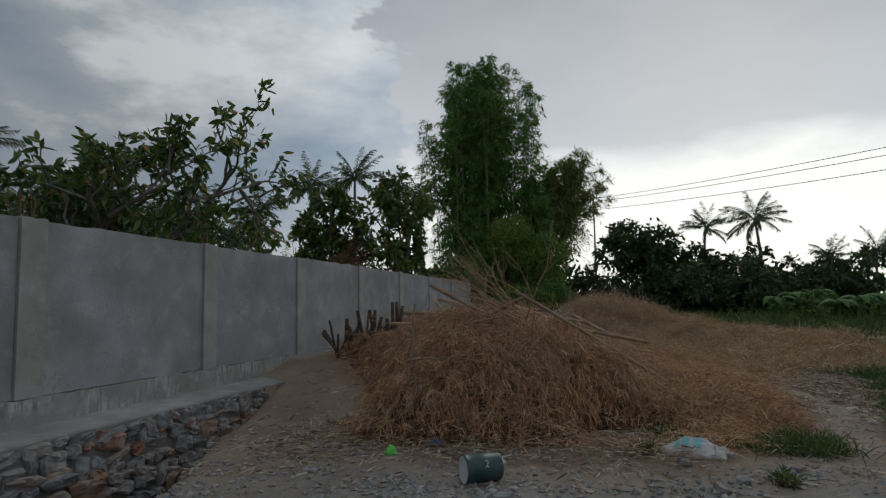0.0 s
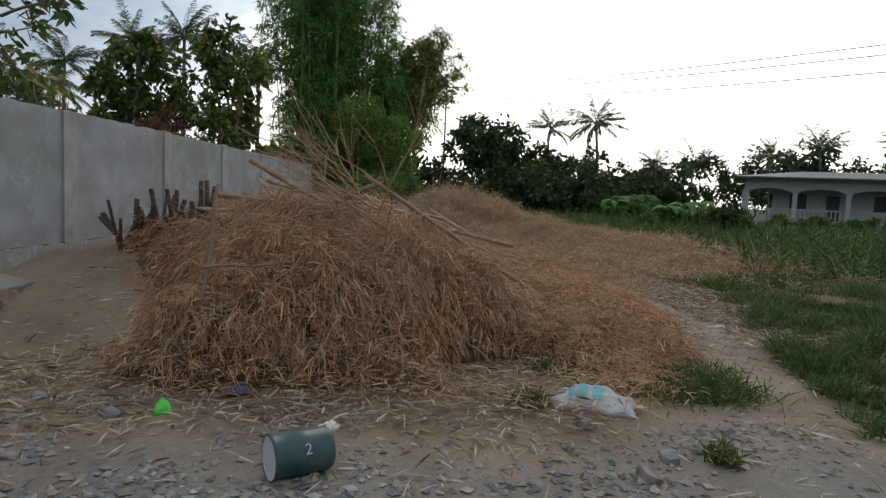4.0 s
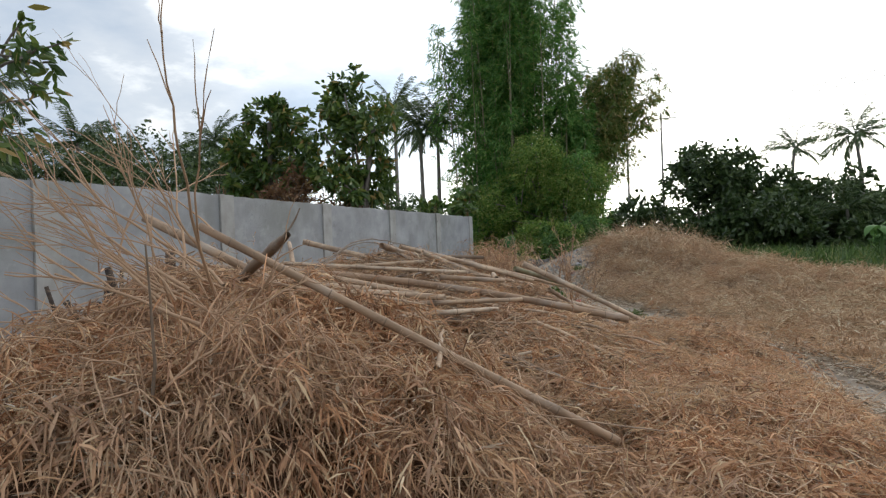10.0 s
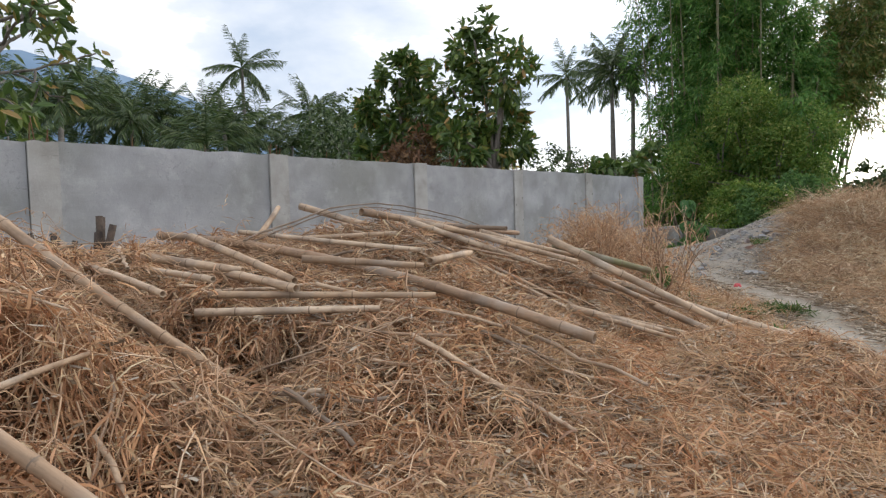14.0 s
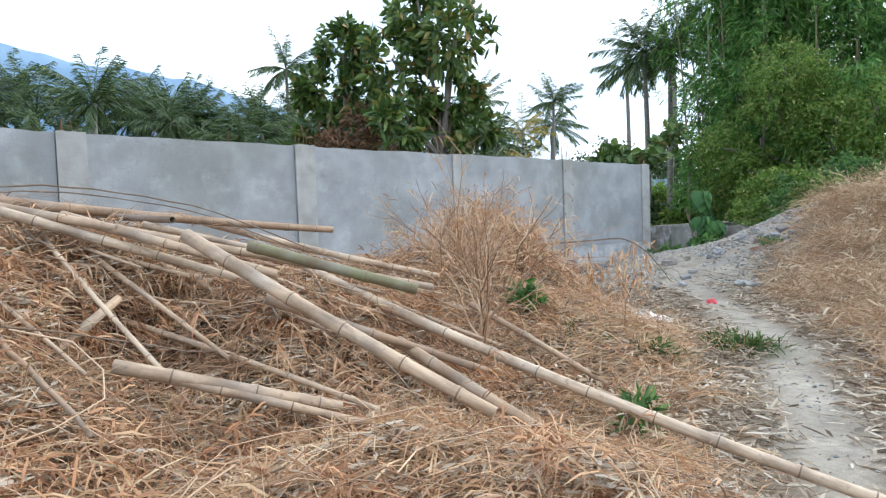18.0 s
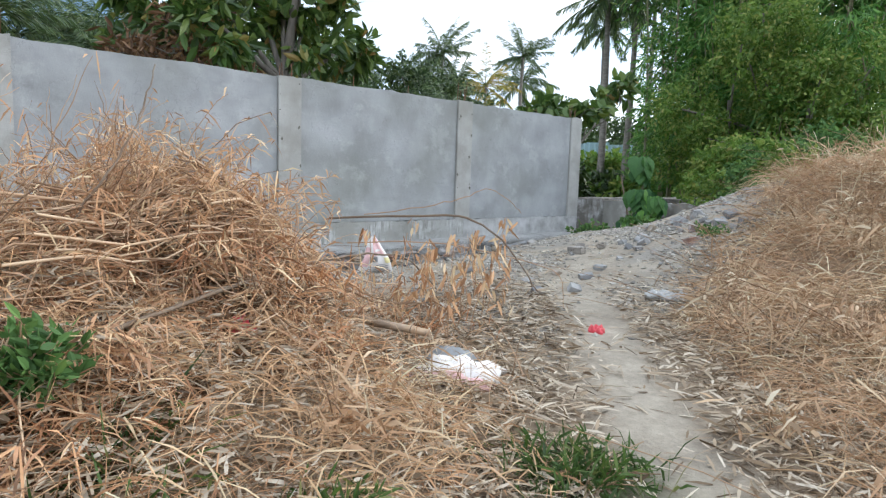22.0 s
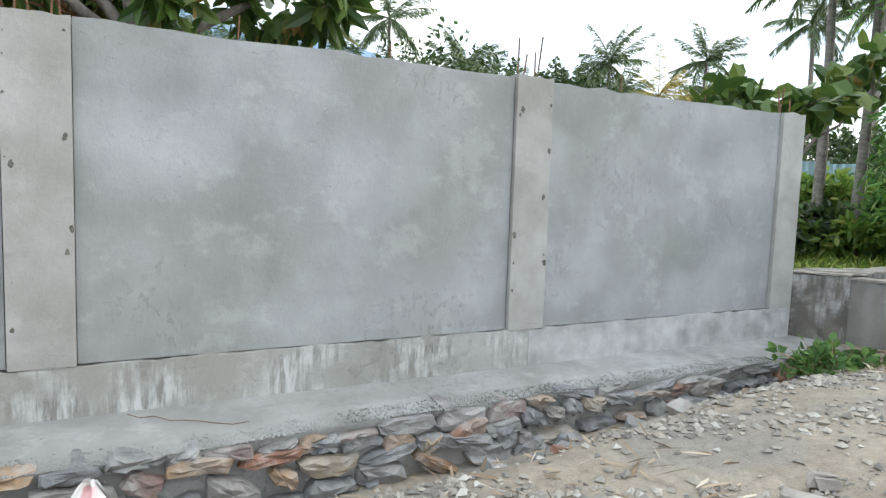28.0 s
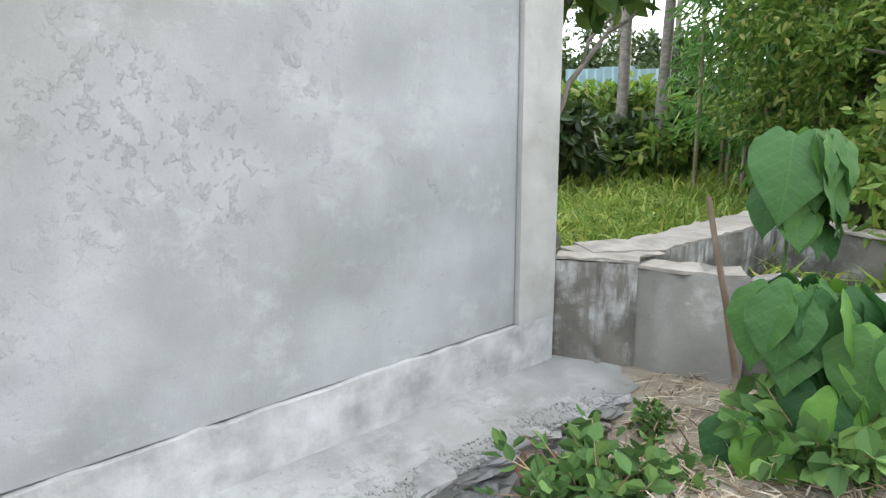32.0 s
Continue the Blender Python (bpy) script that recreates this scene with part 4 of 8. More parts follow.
def build_ditch():
    rng = np.random.default_rng(8)
    near = thing("wall_low_near", (0, 0, 0), "low weathered concrete ditch wall with a crumbling pale top", "wall", kind="structure")
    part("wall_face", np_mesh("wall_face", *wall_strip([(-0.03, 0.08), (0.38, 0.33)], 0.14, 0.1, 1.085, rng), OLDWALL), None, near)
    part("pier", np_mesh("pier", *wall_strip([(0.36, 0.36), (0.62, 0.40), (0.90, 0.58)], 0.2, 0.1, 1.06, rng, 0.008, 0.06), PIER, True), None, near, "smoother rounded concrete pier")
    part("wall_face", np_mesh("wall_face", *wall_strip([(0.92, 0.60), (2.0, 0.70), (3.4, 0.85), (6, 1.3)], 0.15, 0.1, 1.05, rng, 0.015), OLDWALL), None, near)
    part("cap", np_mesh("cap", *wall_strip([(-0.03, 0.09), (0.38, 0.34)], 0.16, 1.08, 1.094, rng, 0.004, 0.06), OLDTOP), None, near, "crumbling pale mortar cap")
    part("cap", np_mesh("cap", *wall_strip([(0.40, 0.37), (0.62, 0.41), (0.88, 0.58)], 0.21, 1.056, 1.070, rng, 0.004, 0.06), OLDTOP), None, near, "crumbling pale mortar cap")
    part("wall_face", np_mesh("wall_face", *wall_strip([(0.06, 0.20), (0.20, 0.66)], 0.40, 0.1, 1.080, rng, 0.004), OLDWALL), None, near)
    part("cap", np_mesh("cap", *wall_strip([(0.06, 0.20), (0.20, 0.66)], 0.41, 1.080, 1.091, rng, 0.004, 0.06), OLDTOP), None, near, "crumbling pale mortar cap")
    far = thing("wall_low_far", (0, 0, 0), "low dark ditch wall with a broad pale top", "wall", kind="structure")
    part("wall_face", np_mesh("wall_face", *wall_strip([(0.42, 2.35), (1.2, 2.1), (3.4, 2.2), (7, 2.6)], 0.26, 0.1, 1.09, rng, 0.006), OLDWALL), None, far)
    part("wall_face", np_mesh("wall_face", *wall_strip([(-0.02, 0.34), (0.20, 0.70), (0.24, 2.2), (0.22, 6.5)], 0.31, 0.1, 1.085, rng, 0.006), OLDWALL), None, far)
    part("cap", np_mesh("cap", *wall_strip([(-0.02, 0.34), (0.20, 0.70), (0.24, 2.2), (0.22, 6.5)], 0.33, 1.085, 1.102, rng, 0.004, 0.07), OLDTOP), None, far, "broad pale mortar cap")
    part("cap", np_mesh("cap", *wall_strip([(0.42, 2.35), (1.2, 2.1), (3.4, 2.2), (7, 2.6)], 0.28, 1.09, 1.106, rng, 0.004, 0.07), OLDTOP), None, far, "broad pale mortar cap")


build_ditch()


# ---- the heap of cut bamboo and straw ----
def sample(n, x0, x1, y0, y1, weight, rng):
    """n places in a rectangle, drawn with the given weight from 0 to 1."""
    keep = np.zeros((0, 2))
    while len(keep) < n:
        q = rng.uniform((x0, y0), (x1, y1), (n, 2))
        keep = np.concatenate([keep, q[rng.random(n) < weight(q[:, 0], q[:, 1])]])
    return keep[:n, 0], keep[:n, 1]


def slope(f, x, y, e=0.08):
    return (f(x + e, y) - f(x - e, y)) / (2 * e), (f(x, y + e) - f(x, y - e)) / (2 * e)


def build_heap():
    rng = np.random.default_rng(21)
    heap = thing("straw_heap", (0, 0, 0), "brown heap of dry bamboo straw and brushwood on bare earth", "straw heap", kind="stuff")
    xs, ys = np.arange(0.4, 8.4, 0.11), np.arange(-20.4, -8.0, 0.11)
    X, Y = np.meshgrid(xs, ys, indexing="ij")
    x, y = X.ravel(), Y.ravel()
    h = pile(x, y)
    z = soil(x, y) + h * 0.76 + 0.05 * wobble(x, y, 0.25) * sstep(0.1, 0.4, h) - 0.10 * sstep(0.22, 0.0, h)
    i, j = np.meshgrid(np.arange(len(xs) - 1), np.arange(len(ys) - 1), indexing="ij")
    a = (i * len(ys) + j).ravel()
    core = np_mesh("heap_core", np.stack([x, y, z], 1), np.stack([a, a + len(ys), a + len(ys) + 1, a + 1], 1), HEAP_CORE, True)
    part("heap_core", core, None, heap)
    # hanging blades: dense on the flanks, following the fall of the heap
    n = 125000
    x, y = sample(n, 0.6, 8.2, -20.2, -8.2, lambda u, v: sstep(0.02, 0.18, pile(u, v)) * (0.30 + 0.70 * sstep(-0.30, 0.20, wobble(u, v + 2.0, 0.27))), rng)
    gx, gy = slope(pile, x, y)
    steep = np.hypot(gx, gy)
    fall = np.stack([-gx, -gy, -steep * steep], 1) / (steep[:, None] + 0.05)
    loose = rng.normal(size=(n, 3)) * [[1, 1, 0.50]]
    aim = unit(fall * np.clip(steep, 0.1, 1.4)[:, None] * 0.45 + unit(loose) * 1.0)
    length = rng.uniform(0.03, 0.16, n) * (1 + 0.2 * np.clip(steep, 0, 1))
    base = np.stack([x, y, soil(x, y) + pile(x, y) * rng.uniform(0.74, 0.96, n) + rng.uniform(0, 0.03, n) + 0.085 * wobble(x * 1.2, y, 0.19)], 1) - aim * length[:, None] * 0.3
    V, F = blades(base, aim, length, 0.0025 + 0.008 * rng.random(n) ** 2, rng.uniform(0.1, 0.9, n), rng)
    part("straw_blades", np_mesh("straw_blades", V, F, STRAW), None, heap)
    # tufts of leaves still on their twigs
    m = 2600
    x, y = sample(m, 1.0, 8.0, -20.0, -8.4, lambda u, v: sstep(0.05, 0.3, pile(u, v)), rng)
    gx, gy = slope(pile, x, y)
    lead = unit(np.stack([-gx, -gy, -0.4 * np.hypot(gx, gy) - 0.05], 1) + rng.normal(size=(m, 3)) * [[0.6, 0.6, 0.22]])
    foot = np.stack([x, y, soil(x, y) + pile(x, y) * 0.93 + rng.uniform(0.0, 0.06, m)], 1)
    k = 14
    u = rng.uniform(0.1, 0.9, (m, k, 1))
    base = (foot[:, None] + lead[:, None] * u * 0.6).reshape(-1, 3)
    aim = unit((lead[:, None] * 0.7 + rng.normal(size=(m, k, 3)) * 0.5 + [0, 0, -0.35]).reshape(-1, 3))
    V, F = blades(base, aim, rng.uniform(0.06, 0.17, m * k), rng.uniform(0.005, 0.012, m * k), 0.5, rng)
    part("leaf_tufts", np_mesh("leaf_tufts", V, F, STRAW), None, heap)
    # drooping bunches: withered side shoots whose leaves hang down the flank
    m, k = 4200, 26
    x, y = sample(m, 1.0, 8.0, -20.0, -8.4, lambda u, v: sstep(0.10, 0.35, pile(u, v)) * (0.30 + 0.70 * sstep(-14.5, -16.0, v)), rng)
    gx, gy = slope(pile, x, y, 0.15)
    steep = np.clip(np.hypot(gx, gy), 0, 1.3)[:, None]
    down = unit(np.stack([-gx, -gy, np.zeros(m)], 1) + rng.normal(size=(m, 3)) * [[0.75, 0.75, 0.0]])
    lead = unit(down * (1.1 - 0.55 * steep) - np.array([[0, 0, 1.0]]) * (0.05 + 0.75 * steep) + rng.normal(size=(m, 3)) * 0.25)
    reach = 0.10 + 0.28 * rng.random((m, 1)) ** 1.5
    foot = np.stack([x, y, soil(x, y) + pile(x, y) + rng.uniform(-0.02, 0.12, m)], 1)
    u = rng.uniform(0.0, 1.0, (m, k, 1)) ** 0.7
    base = (foot[:, None] + lead[:, None] * reach[:, None] * u + rng.normal(size=(m, k, 3)) * 0.022).reshape(-1, 3)
    aim = unit((lead[:, None] * 0.55 + rng.normal(size=(m, k, 3)) * 0.62 - np.array([0, 0, 0.45]) * steep[:, None]).reshape(-1, 3))
    V, F = blades(base, aim, rng.uniform(0.04, 0.135, m * k), rng.uniform(0.006, 0.015, m * k), 0.5, rng)
    part("hanging_leaves", np_mesh("hanging_leaves", V, F, BUNCH), None, heap)
    twigs = [(along(foot[q] - lead[q] * 0.10, foot[q] + lead[q] * reach[q] * 1.35, 5, 0.0, 0.018, rng), np.linspace(0.0042, 0.0014, 5)) for q in range(m)]
    part("shoot_stems", np_mesh("shoot_stems", *tubes(twigs, 4), TWIG, True), None, heap)
    # thin stems lying every way
    paths = []
    x, y = sample(1300, 0.8, 8.2, -20.0, -8.4, lambda u, v: sstep(0.04, 0.2, pile(u, v)) * (0.45 + 0.55 * sstep(-17, -15, v)), rng)
    gx, gy = slope(pile, x, y)
    for q in range(len(x)):
        L = rng.uniform(0.3, 1.0)
        d = unit(np.array([-gx[q], -gy[q], 0]) * 0.4 + np.array([*rng.normal(size=2), 0.0]))
        u = np.linspace(-0.5, 0.5, 6)
        px, py = x[q] + d[0] * L * u, y[q] + d[1] * L * u
        pz = top(px, py) + 0.03 + 0.06 * rng.random() + 0.12 * np.abs(u) * rng.random() + rng.normal(size=6) * 0.02
        side = np.sin(np.linspace(0, 3.14, 6)) * L * rng.normal() * 0.20 + rng.normal(size=6) * 0.012
        px, py = px - d[1] * side, py + d[0] * side
        r = rng.uniform(0.0016, 0.0045)
        paths.append((np.stack([px, py, 0.55 * pz + 0.45 * np.linspace(pz[0], pz[-1], 6) + 0.02], 1), np.linspace(r, r * 0.5, 6)))
    # loose straw apron spilling off the heap towards the path
    n = 80000
    x, y = sample(n, 2.6, 10.0, -19.9, -8.0, lambda u, v: sstep(0.35, 0.9, to_path(u, v) + 0.25 * wobble(u, v, 0.5)) * sstep(-19.9, -18.3, v + 0.5 * wobble(u, v, 0.9) - 0.35 * np.clip(u - 6, 0, 3)) * sstep(9.4, 7.6, u - 0.25 * (v + 14)) * np.clip(1.15 - 0.5 * pile(u, v), 0.3, 1) * (1 - bump(u, v, 5.8, -18.5, 0.75, 0.55, 0.92, 2.0)), rng)
    aim = unit(rng.normal(size=(n, 3)) * [[1, 1, 0.28]] + [[0, 0, 0.16]])
    aim = unit(aim + np.stack([np.zeros(n), np.zeros(n), 0.9 * rng.random(n) ** 3], 1))
    base = np.stack([x, y, top(x, y) + rng.uniform(-0.03, 0.09, n)], 1)
    V, F = blades(base, aim, rng.uniform(0.06, 0.32, n), 0.0025 + 0.007 * rng.random(n) ** 2, rng.uniform(0.2, 0.8, n), rng)
    part("loose_straw", np_mesh("loose_straw", V, F, LOOSE), None, heap)
    # taller dry stalks between the heap and the path
    n = 14000
    x, y = sample(n, 5.6, 8.1, -17.6, -9.8, lambda u, v: sstep(0.55, 0.9, to_path(u, v)) * (0.35 + 0.65 * sstep(-0.2, 0.5, wobble(u, v, 0.6))) * sstep(-17.6, -16.6, v) * (0.55 * sstep(-9.8, -10.6, v) + 0.45 * sstep(-12.0, -13.4, v)), rng)
    aim = unit(rng.normal(size=(n, 3)) * [[0.7, 0.7, 0.25]] + [[0, 0, 0.55]])
    V, F = blades(np.stack([x, y, top(x, y)], 1), aim, rng.uniform(0.12, 0.42, n) * (0.65 + 0.35 * sstep(-11.5, -13.5, y)), 0.0025 + 0.007 * rng.random(n) ** 2, rng.uniform(0.3, 1.0, n), rng)
    part("standing_straw", np_mesh("standing_straw", V, F, LOOSE), None, heap)
    V, F = tubes(paths, 4)
    part("thin_stems", np_mesh("thin_stems", V, F, TWIG, True), None, heap)


BUNCH = leafy("withered_bamboo_shoots", [(0.0, (0.210, 0.097, 0.050)), (0.35, (0.489, 0.248, 0.123)), (0.7, (0.733, 0.422, 0.226)), (1.0, (0.834, 0.651, 0.401))], 0.8, 0.2, (0.42, 0.30, 0.21))
LOOSE = leafy("loose_tan_straw", [(0.0, (0.304, 0.151, 0.076)), (0.35, (0.560, 0.299, 0.153)), (0.7, (0.773, 0.462, 0.254)), (1.0, (0.860, 0.704, 0.454))], 0.8, 0.2, (0.60, 0.42, 0.24))
# matted core, coloured darker than straw to paint shade into the heap's gaps
HEAP_CORE = speckled("gap_shade_matted_straw", [(0.3, (0.05, 0.024, 0.011)), (0.55, (0.13, 0.064, 0.029)), (0.75, (0.23, 0.122, 0.056))], 9.0, 0.95, 45.0, 0.9, 0.05)
build_heap()


def build_ridge_straw():
    """Standing and fallen dry weeds on the spoil ridge and along the path."""
    rng = np.random.default_rng(33)
    stand = thing("dry_weeds", (0, 0, 0), "tangled tan dry weeds on the earth ridge", "dry weeds", kind="stuff")
    free = lambda u, v: strawy(u, v) * sstep(0.10, 0.03, pile(u, v))
    n = 78000
    x, y = sample(n, 3.0, 15.5, -9.8, 1.6, lambda u, v: free(u, v) * sstep(-9.8, -8.0, v + 0.1 * (u - 6)) * sstep(3.75, 4.7, u + 0.3 * wobble(u, v, 0.8)) * np.clip(1.35 - 0.06 * np.hypot(u - 6, v + 6), 0.3, 1), rng)
    aim = unit(rng.normal(size=(n, 3)) * [[1, 1, 0.35]] + [[0, 0, 0.45]] + np.stack([-0.4 * np.ones(n), -0.5 * np.ones(n), np.zeros(n)], 1) * rng.random((n, 1)))
    length = rng.uniform(0.12, 0.50, n) * (1 + 0.75 * sstep(0.4, 1.4, soil(x, y)))
    base = np.stack([x, y, soil(x, y) + rng.uniform(-0.02, 0.16, n) * sstep(0.2, 0.9, free(x, y)) + 0.32 * np.clip(wobble(x, y, 0.45), 0, 1) * sstep(4.6, 5.6, x)], 1)
    length = length * (1 + 0.5 * sstep(7.0, 11.0, x))
    V, F = blades(base, aim, length, (0.003 + 0.009 * rng.random(n) ** 2) * (1 + 0.8 * sstep(7.0, 11.0, x)), rng.uniform(0.3, 1.2, n), rng)
    part("weed_blades", np_mesh("weed_blades", V, F, DRYWEED), None, stand)
    paths = []
    x, y = sample(1900, 4.2, 15.0, -9.0, 1.2, lambda u, v: free(u, v) * sstep(4.0, 4.9, u), rng)
    for q in range(len(x)):
        L = rng.uniform(0.35, 0.95)
        d = rng.normal(size=2) * 0.55 + [-0.25, -0.2]
        u = np.linspace(0, 1, 5)
        pz = soil(x[q], y[q]) + L * (u - 0.25 * u * u) * rng.uniform(0.5, 1.0)
        r = rng.uniform(0.002, 0.005)
        paths.append((np.stack([x[q] + d[0] * L * u * (0.6 + u * 0.5), y[q] + d[1] * L * u * (0.6 + u * 0.5), pz], 1), np.linspace(r, r * 0.4, 5)))
    V, F = tubes(paths, 3)
    part("weed_stalks", np_mesh("weed_stalks", V, F, TWIG, True), None, stand)
    # bushy clumps that break the ridge's outline
    m, k = 640, 46
    x, y = sample(m, 4.4, 15.0, -10.8, 1.6, lambda u, v: free(u, v) * sstep(4.3, 5.2, u) * (0.15 + 0.85 * sstep(-0.1, 0.35, wobble(u + 5, v, 0.9))), rng)
    tall = rng.uniform(0.16, 0.62, (m, 1, 1)) * (0.7 + 0.5 * sstep(0.5, 1.3, soil(x, y)))[:, None, None]
    foot = np.stack([x, y, soil(x, y)], 1)[:, None]
    out = rng.normal(size=(m, k, 3)) * [0.5, 0.5, 0.25] + [0, 0, 0.75]
    base = (foot + unit(out) * tall * rng.uniform(0.05, 0.95, (m, k, 1)) + rng.normal(size=(m, k, 3)) * [0.09, 0.09, 0.0]).reshape(-1, 3)
    aim = unit((out * 0.5 + rng.normal(size=(m, k, 3)) * 0.7).reshape(-1, 3))
    V, F = blades(base, aim, rng.uniform(0.05, 0.20, m * k), rng.uniform(0.007, 0.028, m * k), rng.uniform(0.2, 1.0, m * k), rng)
    part("clump_leaves", np_mesh("clump_leaves", V, F, WITHERED), None, stand)
    stalks = [(along(foot[q, 0], foot[q, 0] + unit(out[q, j]) * tall[q, 0] * 1.25, 5, 0.0, 0.02, rng), np.linspace(0.0045, 0.0015, 5)) for q in range(m) for j in range(5)]
    part("clump_stalks", np_mesh("clump_stalks", *tubes(stalks, 3), TWIG, True), None, stand)
    # flat litter of fallen leaves
    litter = thing("leaf_litter", (0, 0, 0), "pale fallen bamboo leaves strewn over the ground", "leaf litter", kind="stuff")
    n = 115000

    def cover(u, v):
        d = to_path(u, v)
        edge = sstep(0.12, 0.5, d + 0.2 * wobble(u, v, 0.4))
        mid = sstep(-17.0, -15.5, v) * sstep(-3.5, -7.0, v) * sstep(13, 9, u) * sstep(2.2, 3.4, u) * edge
        front = 0.45 * sstep(-20.6, -19.7, v + 0.3 * wobble(u, v, 0.7)) * sstep(-17.4, -19.2, v) * sstep(1.2, 2.4, u) * sstep(7.0, 5.8, u)
        late = 0.28 * sstep(-8.0, -7.0, v) * sstep(-2.6, -4.0, v) * sstep(0.35, 0.7, d) * sstep(1.7, 1.0, d) * sstep(3.9, 4.4, u)
        verge = 0.8 * sstep(1.9, 0.5, d) * sstep(-16, -14, v) * sstep(-4, -6, v) * sstep(0.10, 0.4, d)
        return np.maximum.reduce([mid, front, verge, late, 0.05 * np.ones_like(u) * (v > -21)]) * (u > 1.0)

    x, y = sample(n, 1.0, 12.0, -21.5, -3.2, cover, rng)
    aim = unit(rng.normal(size=(n, 3)) * [[1, 1, 0.12]])
    L = rng.uniform(0.04, 0.19, n)
    base = np.stack([x, y, top(x, y) + rng.uniform(0.004, 0.06, n)], 1) - aim * L[:, None] / 2
    V, F = blades(base, aim, L, rng.uniform(0.005, 0.020, n), 0.1, rng, 0.35)
    part("fallen_leaves", np_mesh("fallen_leaves", V, F, LITTER), None, litter)
    # green grass
    grass = thing("grass", (0, 0, 0), "patches of green grass beside the dry straw", "grass", kind="stuff")
    n = 100000
    x, y = sample(n, 4.0, 16.0, -21.0, -6.5, lambda u, v: grassy(u, v) ** 1.5 * (0.06 + 0.94 * sstep(-0.30, 0.35, 0.7 * wobble(u, v, 0.7) + 0.6 * wobble(v * 1.3 + 2.0, u * 0.9, 0.43))) * sstep(16.0, 13.0, u) * np.clip(1.3 - 0.07 * np.hypot(u - 8, v + 20), 0.35, 1), rng)
    aim = unit(rng.normal(size=(n, 3)) * [[0.5, 0.5, 0.2]] + [[0, 0, 0.9]])
    base = np.stack([x, y, soil(x, y) - 0.01], 1)
    V, F = blades(base, aim, rng.uniform(0.14, 0.50, n) * (0.7 + 0.5 * sstep(-0.2, 0.6, wobble(x, y, 0.7))) * (0.75 + 0.5 * sstep(8, 10.5, x)), rng.uniform(0.006, 0.014, n), rng.uniform(0.3, 1.1, n), rng)
    part("grass_blades", np_mesh("grass_blades", V, F, GRASS), None, grass)
    n = 21000
    x, y = sample(n, -6.0, 40.0, -9.0, 30.0, lambda u, v: np.clip(1.2 - 0.03 * np.hypot(u - 8, v - 2), 0.1, 1) * ((sstep(12.0, 14.0, u) + sstep(2.0, 3.0, v)) * np.maximum(sstep(1.6, 2.6, u), sstep(14.0, 16.0, v)) > 0.5), rng)
    aim = unit(rng.normal(size=(n, 3)) * [[0.45, 0.45, 0.2]] + [[0, 0, 0.9]])
    base = np.stack([x, y, soil(x, y) - 0.02], 1)
    V, F = blades(base, aim, rng.uniform(0.7, 1.7, n), rng.uniform(0.03, 0.07, n), rng.uniform(0.3, 1.1, n), rng)
    n = 15000
    x, y = sample(n, 2.4, 17.0, 1.2, 7.5, lambda u, v: 0.25 + 0.75 * sstep(-0.3, 0.4, wobble(u, v, 1.2)), rng)
    aim = unit(rng.normal(size=(n, 3)) * [[0.4, 0.4, 0.2]] + [[0, 0, 0.9]])
    high = blades(np.stack([x, y, soil(x, y) - 0.02], 1), aim, rng.uniform(0.8, 1.7, n), rng.uniform(0.018, 0.04, n), rng.uniform(0.4, 1.3, n), rng)
    part("verge_grass", np_mesh("verge_grass", *high, GRASS), None, grass)
    n = 38000
    x, y = sample(n, -9.0, 1.6, 1.3, 13.0, lambda u, v: np.clip(1.25 - 0.09 * np.hypot(u, v - 1), 0.15, 1) * sstep(1.2, 1.9, v + 0.25 * u) * (0.55 + 0.45 * wobble(u, v, 1.4)), rng)
    aim = unit(rng.normal(size=(n, 3)) * [[0.5, 0.5, 0.2]] + [[0, 0, 0.8]])
    low = blades(np.stack([x, y, soil(x, y) - 0.02], 1), aim, rng.uniform(0.22, 0.62, n) * (1 + 0.05 * y), rng.uniform(0.012, 0.034, n), rng.uniform(0.4, 1.4, n), rng)
    part("meadow_grass", np_mesh("meadow_grass", *low, MEADOW), None, grass)
    part("tall_grass", np_mesh("tall_grass", V, F, GRASS), None, grass)


MEADOW = leafy("bright_meadow_grass", [(0.0, (0.125, 0.228, 0.033)), (0.5, (0.250, 0.372, 0.055)), (0.85, (0.400, 0.480, 0.088)), (1.0, (0.562, 0.528, 0.154))], 0.5, 0.35)
WITHERED = leafy("withered_weed_leaves", [(0.0, (0.220, 0.137, 0.078)), (0.35, (0.500, 0.357, 0.224)), (0.7, (0.700, 0.546, 0.370)), (1.0, (0.820, 0.735, 0.560))], 0.8, 0.2, (0.60, 0.36, 0.20))
DRYWEED = leafy("dry_weed_blades", [(0.0, (0.254, 0.152, 0.076)), (0.35, (0.494, 0.320, 0.179)), (0.7, (0.687, 0.497, 0.307)), (1.0, (0.833, 0.786, 0.565))], 0.8, 0.2, (0.46, 0.27, 0.155))
build_ridge_straw()


